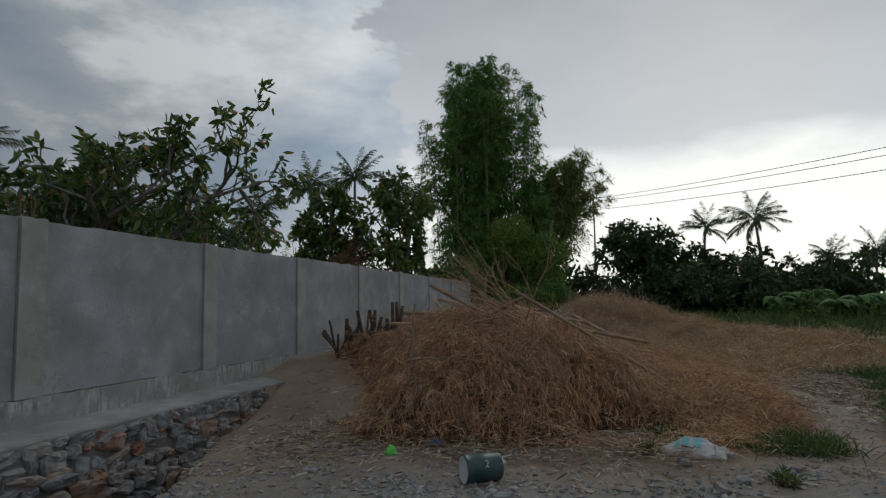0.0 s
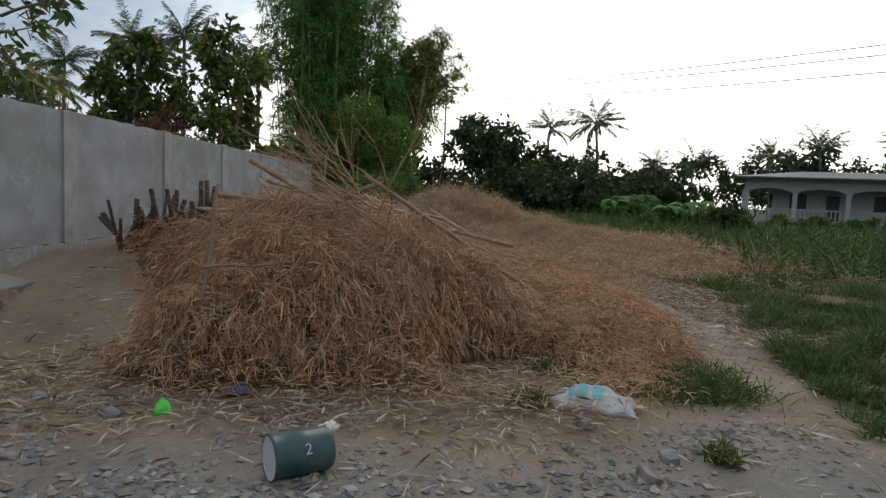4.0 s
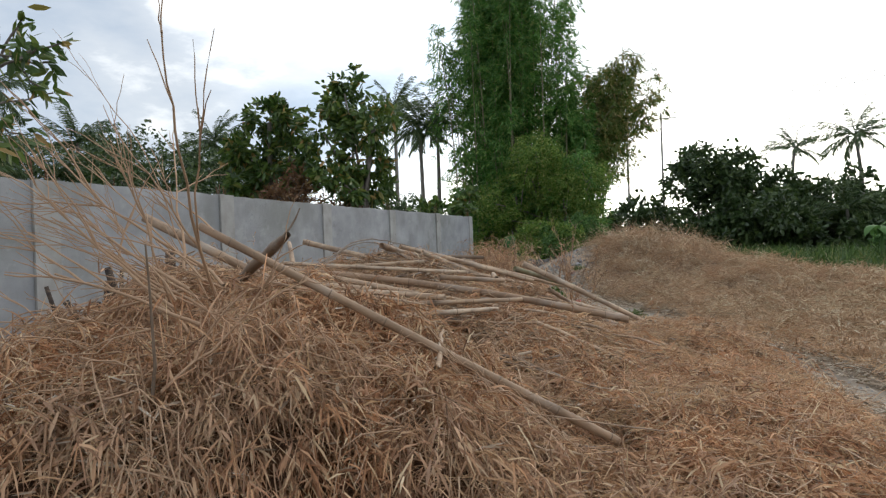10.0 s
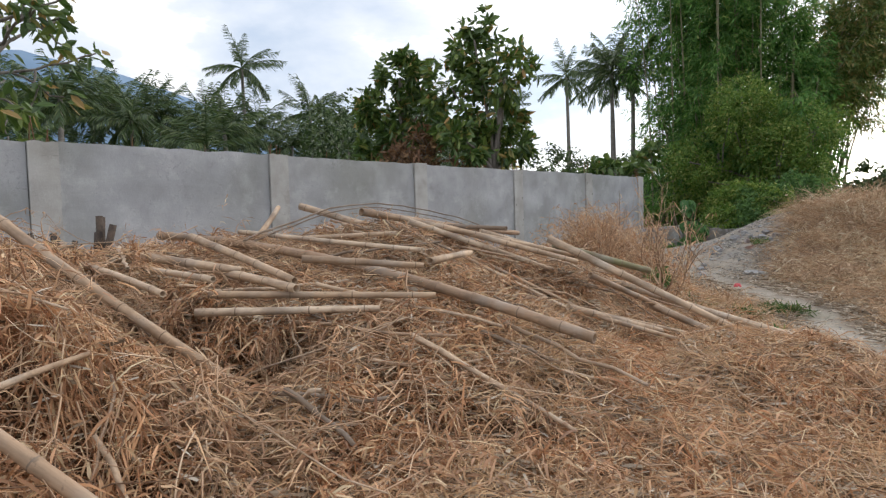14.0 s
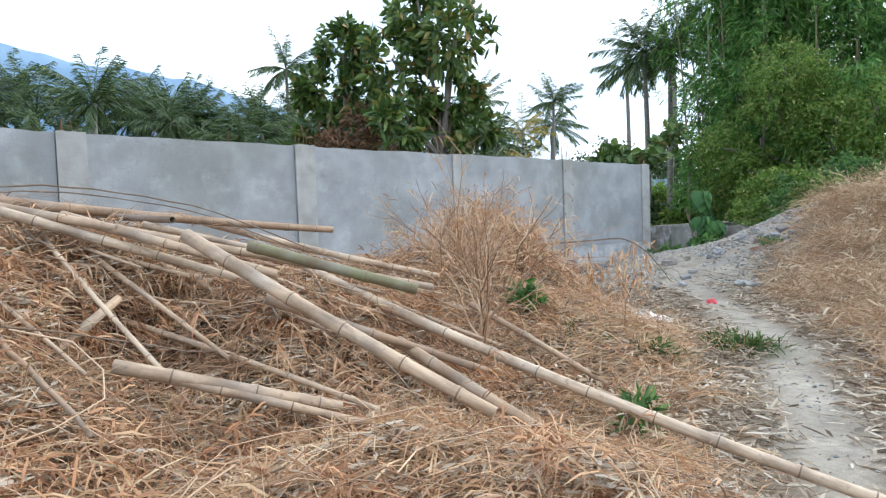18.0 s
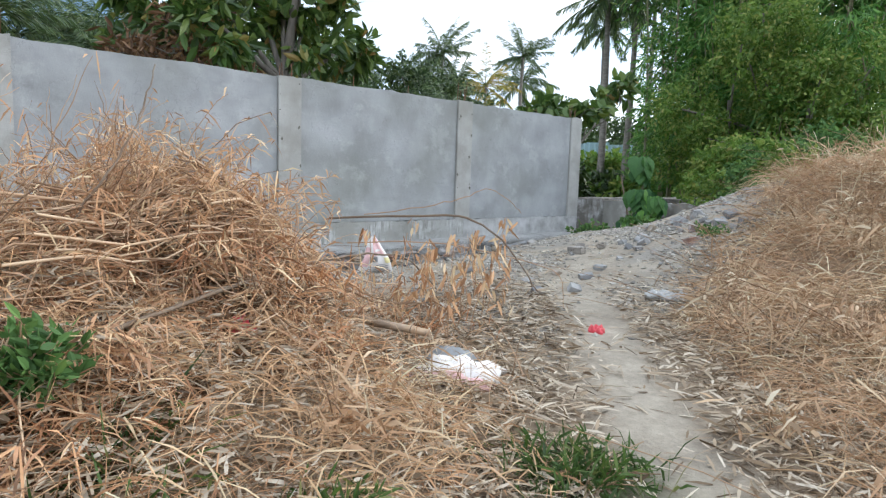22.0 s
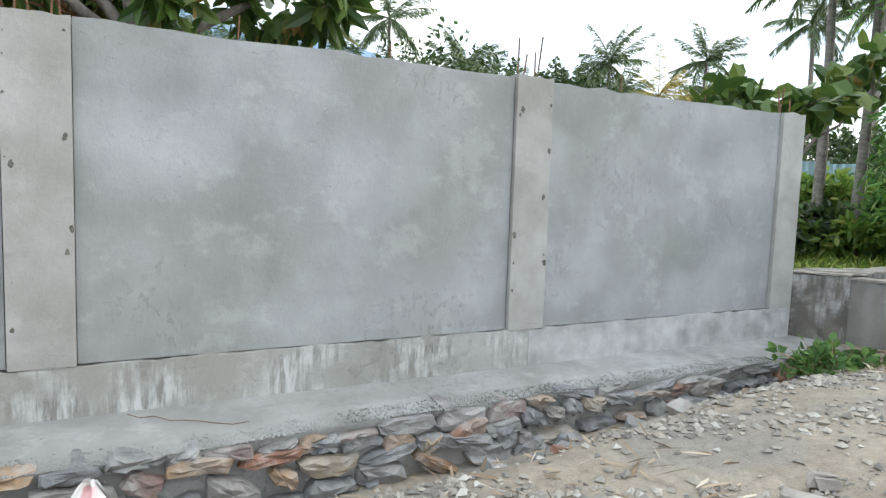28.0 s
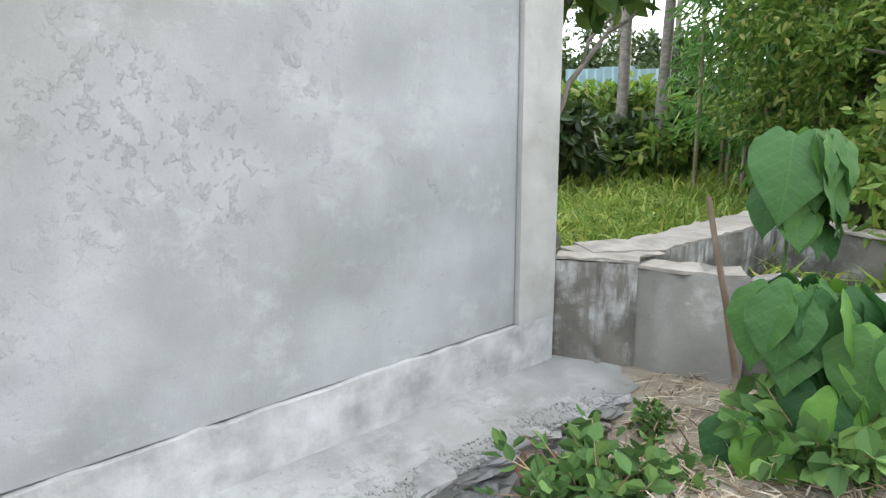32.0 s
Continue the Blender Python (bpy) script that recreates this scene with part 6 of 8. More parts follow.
def build_rods():
    """Bent green and dark stems arching over the brush."""
    rng = np.random.default_rng(14)

    def arc(name, pts, r, mat, label):
        pts = np.asarray(pts, float)
        u = np.linspace(0, 1, 24)
        s = np.linspace(0, 1, len(pts))
        line = np.stack([np.interp(u, s, pts[:, a]) for a in range(3)], 1)
        for _ in range(3):
            line[1:-1] = (line[:-2] + 2 * line[1:-1] + line[2:]) / 4
        twig_thing(name, tuple(pts[0]), label, "stem", [(line + rng.normal(size=line.shape) * 0.004, np.linspace(r, r * 0.5, 24))], mat, 6)

    arc("bent_cane", [(3.2, -14.6, 1.45), (3.1, -13.6, 1.72), (2.98, -12.84, 1.78), (3.3, -11.9, 1.60), (3.9, -11.2, 1.20)], 0.010, DEADWOOD, "thin grey stem arching over the bamboo poles")
    arc("bent_cane", [(3.15, -14.5, 1.43), (3.05, -13.6, 1.68), (2.9, -12.84, 1.74), (3.2, -11.9, 1.57), (3.75, -11.2, 1.18)], 0.008, DEADWOOD, "thin grey stem arching over the bamboo poles")
    arc("bare_branch", [(4.6, -9.5, 0.75), (3.9, -8.3, 0.85), (3.4, -7.4, 0.82), (3.05, -6.7, 0.72), (3.0, -6.3, 0.38)], 0.011, DEADWOOD, "dark bare branch arching down to the path")
    arc("bare_branch", [(2.6, -7.2, 1.02), (3.67, -6.73, 1.11), (3.73, -6.58, 1.06), (3.82, -6.42, 0.95), (3.90, -6.33, 0.83), (3.96, -6.29, 0.73), (4.09, -6.22, 0.52)], 0.011, DEADWOOD, "dark bare branch arching down to the path")
    arc("bare_branch", [(2.7, -6.9, 1.05), (3.28, -6.60, 1.16), (3.38, -6.34, 1.23), (3.47, -6.15, 1.33), (3.59, -5.97, 1.18), (3.62, -5.9, 1.1)], 0.005, TWIG, "pale thin twig bowing over the dry grass")
    arc("bare_branch", [(2.6, -7.0, 0.80), (3.31, -6.64, 0.86), (3.51, -6.21, 0.78), (3.93, -5.70, 0.63), (3.95, -5.66, 0.30)], 0.006, TWIG, "pale thin twig bowing over the dry grass")
    stem = thing("withered_plant", (3.4, -6.5, float(soil(3.4, -6.5))), "bent dead plant with hanging tan dry leaves", "dead plant")
    root = np.array([3.4, -6.5, float(soil(3.4, -6.5))])
    for k in range(20):
        foot = root + [rng.normal() * 0.34 + 0.1, rng.normal() * 0.42, -0.03]
        foot[2] = float(soil(foot[0], foot[1])) - 0.02
        head = foot + [rng.normal() * 0.12, rng.normal() * 0.12, rng.uniform(0.45, 0.85)]
        pts = along(foot, head, 6, 0, 0.02, rng)
        part("stalk", np_mesh("stalk", *tubes([(pts - root, np.linspace(0.006, 0.003, 6))], 4), TWIG, True), None, stem)
        m = 16
        at = pts[rng.integers(2, 6, m)] + rng.normal(size=(m, 3)) * 0.03
        V, F = blades(at - root, unit(rng.normal(size=(m, 3)) * [[0.45, 0.45, 0.2]] - [[0, 0, 0.8]]), rng.uniform(0.06, 0.15, m), rng.uniform(0.012, 0.034, m), 0.1, rng)
        part("leaf_spray", np_mesh("leaf_spray", V, F, LOOSE), None, stem, "hanging tan dry leaves")
    arc("bare_branch", [(3.9, -9.6, 0.9), (4.0, -9.3, 1.3), (3.9, -9.1, 1.62), (3.85, -9.0, 1.9)], 0.007, DEADWOOD, "dark thin upright twig above the brush")
    arc("bare_branch", [(3.4, -8.6, 0.7), (3.1, -8.0, 1.05), (2.95, -7.7, 1.40)], 0.006, DEADWOOD, "dark thin upright twig above the brush")


build_rods()


# ---- trees and planting ----
def tree(name, place, height, spread, seed, leaf_mat, leaf, per_tip, label, category="tree", levels=4, trunk_r=0.12, bare=0.32, forks=3, lift=0.75):
    """A tree with a forked tapered trunk and leaf sprays at every twig."""
    rng = np.random.default_rng(seed)
    paths, tips = [], []

    def grow(p, d, length, r, level):
        k = 5
        pts = along(p, p + d * length, k, 0, 0.06 * length, rng)
        paths.append((pts, np.linspace(r, r * 0.62, k), level))
        if level >= levels:
            tips.append((pts[-1], d))
            tips.append((pts[2], d))
            return
        for _ in range(forks if level else forks + 1):
            nd = unit(d * 0.75 + rng.normal(size=3) * 0.62 * spread + [0, 0, 0.25 * lift])
            grow(pts[rng.integers(k - 2, k)], nd, length * rng.uniform(0.60, 0.85), r * 0.58, level + 1)

    grow(np.zeros(3), unit(np.array([rng.normal() * 0.08, rng.normal() * 0.08, 1.0])), height * bare, trunk_r, 0)
    ob = thing(name, place, label, category, turn=0)
    top_z = max(t[0][2] for t in tips)
    s = height / top_z
    paths = [q[:2] for q in paths if q[2] < levels or not ((q[0][:, 0] * s + place[0] > -0.3) & (q[0][:, 2] * s + place[2] < 2.8)).any()]
    V, F = tubes(paths, 6)
    part("trunk", np_mesh("trunk", V * [s, s, s], F, BARK, True), None, ob)
    P = np.array([t[0] for t in tips]) * s
    D = np.array([t[1] for t in tips])
    n = len(P) * per_tip
    base = np.repeat(P, per_tip, 0) + rng.normal(size=(n, 3)) * leaf[0] * 0.30
    over = base + np.asarray(place)
    keep = (over[:, 0] < -0.35) | ((over[:, 2] > 2.85) & (over[:, 0] < 0.4))
    aim = unit(np.repeat(D, per_tip, 0) * 0.5 + rng.normal(size=(n, 3)) * 0.8 + [[0, 0, -0.35]])
    base, aim = base[keep], aim[keep]
    n = len(base)
    V, F = leaf_quads(base, aim, rng.uniform(0.7, 1.2, n) * leaf[0], leaf[1] * rng.uniform(0.8, 1.2, n), rng)
    part("crown", np_mesh("crown", V, F, leaf_mat), None, ob)
    return ob


def mound_tree(name, place, lobes, count, leaf, leaf_mat, seed, label, category="tree", trunk=True):
    """A dense tree seen from far: leaves in clumps over several uneven lobes (x, y, z, radius, flatten)."""
    rng = np.random.default_rng(seed)
    ob = thing(name, place, label, category)
    P, D = [], []
    weight = np.array([l[3] ** 2 for l in lobes])
    for (x, y, z, r, f), w in zip(lobes, weight / weight.sum()):
        n = int(count * w)
        clump = unit(rng.normal(size=(max(6, n // 40), 3)))
        d = unit(clump[rng.integers(0, len(clump), n)] + rng.normal(size=(n, 3)) * 0.22)
        rad = r * rng.uniform(0.72, 1.12, (n, 1)) * (1 + 0.18 * np.sin(5 * d[:, :1] + 3 * d[:, 1:2] * 2 + seed))
        P.append(np.array([[x, y, z]]) + d * rad * [[1, 1, f]])
        D.append(d)
    P, D = np.concatenate(P), np.concatenate(D)
    keep = P[:, 2] > 0.02
    P, D = P[keep], D[keep]
    aim = unit(D * 0.5 + rng.normal(size=D.shape) * 0.8 + [[0, 0, -0.2]])
    V, F = leaf_quads(P, aim, rng.uniform(0.6, 1.2, len(P)) * leaf[0], leaf[1] * rng.uniform(0.7, 1.2, len(P)), rng)
    part("crown", np_mesh("crown", V, F, leaf_mat), None, ob)
    if trunk:
        lx = max(lobes, key=lambda l: l[3])
        V, F = tubes([(along((0, 0, -0.2), (lx[0], lx[1], lx[2]), 5, 0, 0.05, rng), np.linspace(0.024, 0.014, 5) * lx[2] ** 0.9)] + [(along((lx[0] * 0.5, lx[1] * 0.5, lx[2] * 0.5), (l[0], l[1], l[2]), 4, 0, 0.05, rng), np.linspace(0.013, 0.006, 4) * lx[2] ** 0.9) for l in lobes], 6)
        part("trunk", np_mesh("trunk", V, F, BARK, True), None, ob)
    return ob


def palm_mesh(seed, fronds=27, length=2.6, leaf_mat=None, droopy=0.55, leaflets=30):
    """Arrays for a coconut crown at the origin."""
    rng = np.random.default_rng(seed)
    ribs, base, aim, L, W = [], [], [], [], []
    for k in range(fronds):
        a = 2 * math.pi * (k * 0.381966) + rng.normal() * 0.15
        up = rng.uniform(-0.55, 1.45)
        u = np.linspace(0, 1, 9)
        ll = length * rng.uniform(0.85, 1.1)
        out = np.array([math.cos(a), math.sin(a)])
        tilt = up - (0.30 + droopy * 1.1) * u * rng.uniform(0.6, 1.2)
        step = ll / 8
        run = np.concatenate([[0], np.cumsum(np.cos(tilt[:-1]))]) * step
        z = np.concatenate([[0], np.cumsum(np.sin(tilt[:-1]))]) * step
        pts = np.stack([out[0] * run, out[1] * run, z], 1)
        ribs.append((pts, np.linspace(0.035, 0.008, 9)))
        for s in np.linspace(0.14, 1.0, leaflets):
            p = np.array([np.interp(s, u, pts[:, c]) for c in range(3)])
            t = unit(np.array([np.interp(min(1, s + 0.05), u, pts[:, c]) for c in range(3)]) - p + 1e-6)
            for side in (-1, 1):
                lat = np.array([-out[1], out[0], 0]) * side
                base.append(p)
                aim.append(unit(lat * 0.50 + t * 0.75 + [0, 0, -0.42 + rng.normal() * 0.15]))
                L.append(ll * 0.24 * (math.sin(math.pi * (0.15 + 0.8 * s)) ** 0.6) * rng.uniform(0.85, 1.1))
                W.append(0.05)
    V, F = blades(np.array(base), np.array(aim), np.array(L), np.array(W), 0.35, rng)
    r = tubes(ribs, 3)
    return V, F, r


PALM_SETS = {}


def palm(place, height, seed, kind="green", size=1.0, label="", lean=0.0):
    """A coconut palm: curved trunk, ribs and drooping fronds."""
    key = (seed % 3, kind)
    if key not in PALM_SETS:
        V, F, r = palm_mesh(seed % 3 + 40, 25 if kind == "green" else 15, 2.7, None, 0.34 if seed % 3 else 0.45)
        mat = PALM_LEAF if kind == "green" else PALM_YELLOW
        PALM_SETS[key] = (np_mesh("fronds", V, F, mat), np_mesh("ribs", *r, mat, True))
    ob = thing("coconut_palm", place, label or ("tall coconut palm with drooping dark green fronds" if kind == "green" else "short palm with yellowing fronds behind the wall"), "palm tree", "coconut palms")
    rng = np.random.default_rng(seed)
    pts = along((0, 0, -0.3), (lean, rng.normal() * 0.2, height), 8)
    pts[:, 0] += 0.25 * np.sin(np.linspace(0, math.pi, 8)) * rng.normal()
    V, F = tubes([(pts, np.linspace(0.19, 0.10, 8) * size)], 8)
    part("trunk", np_mesh("trunk", V, F, PALM_BARK, True), None, ob)
    for name, me in zip(("crown", "rib"), PALM_SETS[key]):
        c = part(name, me, None, ob)
        c.matrix_basis = pose(*pts[-1], 0, 0, seed * 67.0) @ Matrix.Scale(size, 4)
    return ob


# bamboo grove beyond the wall's end
def bamboo_grove():
    rng = np.random.default_rng(77)
    place = (-0.6, 10.4, 0.2)
    ob = thing("bamboo_grove", place, "large green bamboo clump with feathery arching culms", "bamboo clump")
    culms, base, aim, dry = [], [], [], []
    stems = []
    for _ in range(62):
        x, y = np.clip(rng.normal(size=2), -1.9, 1.9) * (1.3, 1.3)
        stems.append((x - 0.4, y, 20.0 - 1.9 * math.hypot(x, y) - rng.uniform(0, 3.4), 0.7, 0.06, 0))
    stems += [(2.0 + rng.normal() * 0.5, 0.5 + rng.normal() * 0.8, rng.uniform(6.5, 10.0), 0.9, 0.3, 0) for _ in range(14)]
    stems += [(rng.normal() * 1.3 + 0.6, rng.normal() * 1.2 - 1.8, rng.uniform(3.2, 7.0), 1.0, 0.05, 0) for _ in range(38)]
    stems += [(-1.3 + rng.normal() * 0.4, rng.normal() * 0.9 + 0.8, rng.uniform(6.5, 10.5), 0.6, 0.45, 0) for _ in range(16)]
    stems += [(2.3 + rng.normal() * 0.5, 1.6 + rng.normal() * 0.7, rng.uniform(8.4, 12.0), 2.3, 0.50, 1) for _ in range(36)]
    for x, y, h, wide, low, pale in stems:
        a = (0.45 + rng.normal() * 0.35) if pale else math.atan2(y, x) + rng.normal() * 0.7
        out = np.array([math.cos(a), math.sin(a), 0]) * rng.uniform(0.4, 1.6) * wide
        u = np.linspace(0, 1, 10)[:, None]
        pts = np.array([x, y, 0]) + np.array([0, 0, 1.0]) * h * (u - 0.10 * u ** 4) + out * u ** 2.2
        culms.append((pts, np.linspace(0.045, 0.012, 10)))
        m = int((44 if pale else 46) * h / 9)
        s = low + (1 - low) * rng.random(m) ** 0.75
        at = np.stack([np.interp(s, u[:, 0], pts[:, c]) for c in range(3)], 1)
        reach = (0.35 + 0.85 * np.sin(np.pi * np.clip(s, 0.05, 0.97)))[:, None]
        d = unit(rng.normal(size=(m, 3)) * [[1, 1, 0.35]] + [[0, 0, 0.25]])
        k = 17 if pale else 22
        q = rng.uniform(0.2, 1.0, (m, k, 1))
        spot = at[:, None] + d[:, None] * reach[:, None] * q * 1.1 - np.array([0, 0, 0.5]) * q * q * reach[:, None] + rng.normal(size=(m, k, 3)) * 0.075
        base.append(spot.reshape(-1, 3))
        dry.append(np.full(m * k, bool(pale)))
        aim.append(unit((d[:, None] * 0.6 + rng.normal(size=(m, k, 3)) * 0.5 + [0, 0, -0.6]).reshape(-1, 3)))
    for culm in culms:
        part("culm", np_mesh("culm", *tubes([culm], 6), CULM_GREEN, True), None, ob)
    base, aim, dry = np.concatenate(base), np.concatenate(aim), np.concatenate(dry)
    base[:, 2] = np.maximum(base[:, 2], 0.1)
    for name, pick, mat, label in (("crown", ~dry, BAMBOO_LEAF, ""), ("side_crown", dry, SPRAY_LEAF, "thin yellowing side shoots")):
        n = int(pick.sum())
        V, F = leaf_quads(base[pick], aim[pick], rng.uniform(0.16, 0.36, n), rng.uniform(0.032, 0.062, n), rng)
        part(name, np_mesh(name, V, F, mat), None, ob, label)


SPRAY_LEAF = leafy("yellowing_bamboo_leaves", [(0.0, (0.07, 0.14, 0.025)), (0.45, (0.17, 0.25, 0.05)), (0.8, (0.34, 0.33, 0.09)), (1.0, (0.46, 0.30, 0.12))], 0.5, 0.4)
bamboo_grove()

tree("mango_tree", (-2.3, -15.9, 0.35), 5.3, 1.15, 5, MANGO_LEAF, (0.22, 0.085), 9, "dark leafy mango tree leaning over the boundary wall", levels=4, trunk_r=0.13)
tree("mango_tree", (-2.6, -17.6, 0.35), 4.4, 1.1, 15, MANGO_LEAF, (0.22, 0.085), 11, "dark leafy mango tree behind the boundary wall", levels=4, trunk_r=0.11)
tree("withered_tree", (-2.1, -6.2, 0.35), 3.5, 1.0, 36, BROWN_LEAF, (0.22, 0.05), 8, "brown withered tree between green ones behind the wall", levels=4, trunk_r=0.09)
tree("large_leaf_tree", (-1.75, 2.2, 0.35), 3.4, 0.72, 41, MANGO_LEAF, (0.30, 0.19), 9, "young tree with large bright green leaves beyond the wall", levels=3, trunk_r=0.05)

def lobes_of(seed, w, h, n=6):
    rng = np.random.default_rng(seed)
    lobes = [(0, 0, h * 0.66, min(h * 0.32, w * 0.4), 0.95)]
    for _ in range(n):
        r = min(w, h * 1.2) * rng.uniform(0.20, 0.34)
        lobes.append((rng.normal() * w * 0.34, rng.normal() * w * 0.30, max(0.2 * h, h * rng.uniform(0.45, 1.0) - r * 0.9), r, 0.85))
    return lobes


def clumped_tree(place, lobes, seed, label):
    """A broadleaf tree of a few rounded leaf clumps on bare limbs."""
    return mound_tree("broadleaf_tree", place, lobes, 3200, (0.27, 0.11), MANGO_LEAF, seed, label)


clumped_tree((-3.6, -6.2, 0.35), [(0.1, 0.0, 4.75, 0.62, 0.9), (-0.55, -0.2, 4.0, 0.60, 0.9), (0.5, 0.35, 3.9, 0.58, 0.85), (0.0, 0.1, 3.2, 0.62, 0.8), (-0.3, -0.6, 2.9, 0.45, 0.8)], 25, "broadleaf tree with bare lower limbs behind the wall")
clumped_tree((-1.3, -5.8, 0.35), [(-0.1, 0.0, 5.35, 0.66, 0.9), (0.55, 0.35, 4.5, 0.68, 0.9), (-0.6, -0.3, 4.3, 0.66, 0.85), (0.1, 0.5, 3.6, 0.66, 0.8), (-0.2, -0.5, 3.3, 0.60, 0.8), (0.3, 0.4, 2.95, 0.50, 0.8), (0.2, -0.7, 2.9, 0.50, 0.8), (0.1, 1.2, 2.95, 0.45, 0.8)], 31, "broadleaf tree with upright limbs behind the wall")
# belt of low trees behind the wall
BELT = [(-9, -19, 3.9, 6), (-11, -13, 4.1, 7), (-9, -8.5, 3.3, 5), (-12, -3, 4.0, 6), (-10, 2.5, 3.7, 5), (-8, 8, 3.2, 5), (-13, 12, 3.8, 6), (-6, -24, 4.0, 5), (-9, -1.2, 4.2, 4), (-7, 14, 3.0, 5), (-16, 20, 4.2, 7), (-6.8, -20.5, 3.9, 4), (-14, -8, 4.6, 7), (-15, 4, 4.6, 7), (-14, -18, 4.8, 7), (-13, -25, 5.0, 7), (-23, 8, 11.6, 8), (-24.8, 18, 11.4, 6), (-22, 30, 9.0, 7), (-14, 24, 6.6, 7), (-9.5, 20, 5.6, 6), (-19, 36, 8.5, 8)]
for k, (x, y, h, w) in enumerate(BELT):
    h = h * 0.8
    mound_tree("broadleaf_tree", (x, y, 0.2), lobes_of(k + 3, w, h), 4200, (0.34, 0.17), TREE_LEAF, k + 60, "dark green dense tree in the belt behind the wall")
# woods across the field
FAR = [(7.6, 47, 11.0, 7), (11.0, 47, 10.6, 7), (15, 46, 7.6, 8), (20, 50, 7.0, 8), (11, 42, 5.6, 8), (26, 56, 6.6, 9), (33, 58, 6.8, 10), (41, 54, 8.0, 10), (48, 52, 9.5, 10), (54, 48, 9.0, 10), (20, 42, 4.6, 9), (27, 44, 4.4, 9), (3.5, 52, 5.0, 8), (-3, 56, 5.4, 9), (60, 40, 9.0, 10), (64, 30, 9, 10), (14, 40, 4.4, 8), (-10, 50, 5.5, 9), (-30, 55, 6.5, 11), (-20, 58, 6, 11)]
for k, (x, y, h, w) in enumerate(FAR):
    mound_tree("broadleaf_tree", (x, y, 0.1), lobes_of(k + 23, w, h, 8), 4200, (0.62, 0.30), TREE_LEAF, k + 90, "dark distant tree at the edge of the field")
for k in range(11):
    x, y = -46 - 5 * math.sin(k * 2.3), -24 + 6.4 * k
    mound_tree("broadleaf_tree", (x, y, 0.1), lobes_of(k + 53, 8, 6.5, 7), 3000, (0.6, 0.3), TREE_LEAF, k + 140, "dark undergrowth below the palm row")
# two bare grey palm trunks before the tin fence
for x, y in ((-5.95, 9.7), (-5.25, 10.1)):
    palm((x, y, 0.3), 7.6, int(x * 10) + 90, size=0.8, label="slim coconut palm with a bare grey trunk")
# bushes round the house and low greenery at the grove's foot
SHRUBS = [(-7.4, 10.4, 2.2, 2.0, LUSH), (-6.2, 10.9, 2.2, 2.0, LUSH), (-8.6, 9.9, 2.1, 2.0, LUSH), (1.4, 6.2, 5.4, 2.8, LUSH), (-0.2, 6.8, 5.0, 3.2, LUSH), (2.1, 5.6, 4.2, 2.2, LUSH), (0.9, 6.6, 6.4, 2.6, LUSH), (-7.2, 9.2, 1.5, 3.2, LUSH), (-9.6, 8.6, 1.4, 3.0, LUSH), (-5.6, 11.4, 1.8, 2.6, WEED), (1.0, 5.2, 2.0, 2.2, LUSH), (1.8, 3.4, 1.9, 1.8, LUSH), (3.2, 3.6, 2.1, 2.2, WEED), (-7, 11, 1.5, 3.6, LUSH), (-10, 14, 2.0, 4.0, WEED), (19.5, 8, 1.6, 3.4, TREE_LEAF), (17.5, 12, 1.4, 4, GRASS), (22, 16, 1.5, 5, WEED), (26.5, 22, 1.4, 5, WEED), (31, 21, 1.2, 5, WEED), (36, 20, 1.2, 5, WEED), (20.5, 25, 2.2, 5, WEED), (-15, 10, 2.2, 5, PALM_LEAF)]
for k, (x, y, h, w, m) in enumerate(SHRUBS):
    leaf = (0.13, 0.06) if y < 7 else (0.34, 0.13)
    mound_tree("shrub", (x, y, float(soil(x, y))), lobes_of(k + 73, w, h, 7), 7000 if y < 7 else 3000, leaf, m, k + 190, "green leafy shrub among tall grass", "shrub")
strip = thing("concrete_slab", (-21.2, 36.0, 0.16), "pale concrete strip lying in the far meadow", "concrete slab", turn=34.0)
part("slab", box(-1.7, 1.7, -0.7, 0.7, 0.0, 0.24, 0.03), OLDTOP, strip)
# palms
palm((-22.9, 42.4, 0.2), 16.4, 0, size=1.55)
palm((-30.3, 45.7, 0.2), 16.7, 1, size=1.55)
palm((-29.0, 32.0, 0.2), 11.6, 2, size=1.1)
palm((-17.0, 15.2, 0.2), 4.2, 4, "yellow", 0.75)
palm((-19.5, 14.0, 0.2), 4.6, 3, size=0.9)
palm((-27.0, 25.5, 0.2), 8.2, 7, "yellow", 1.15)
palm((-25.5, 21, 0.2), 7.0, 5, size=1.0)
palm((21.6, 49.6, 0.2), 10.4, 6, size=1.35)
palm((17.2, 55.0, 0.2), 10.2, 8, size=1.1)
palm((19.0, 41.0, 0.2), 3.2, 9, size=1.1)
palm((34.0, 52.0, 0.2), 6.6, 10, size=1.1)
palm((47.0, 49.0, 0.2), 8.4, 11, size=1.25)
palm((42.0, 50.0, 0.2), 7.4, 12, size=1.1)
palm((55.0, 45.0, 0.2), 9.0, 13, size=1.25)
palm((30.0, 53.0, 0.2), 6.0, 14, size=1.0)
ROW = [(-44, -22, 10.5), (-48, -17, 11.5), (-43, -12, 10.0), (-47, -7, 11.0), (-44, -2, 9.6), (-49, 2, 11.4), (-44, 6, 9.4), (-47, 10.5, 10.6), (-46, 14.5, 15.4), (-42, 19, 11.2), (-45, 24, 10.2), (-40, 29, 9.8), (-44, 34, 10.8), (-37, 30, 12.2), (-34, 38, 10.4), (-51, -12, 12.0), (-52, 6, 12.0)]
ROW += [(-39 - 4 * math.sin(q * 1.7), -26 + 3.1 * q, 7.6 + 1.6 * math.sin(q * 2.9)) for q in range(20)]
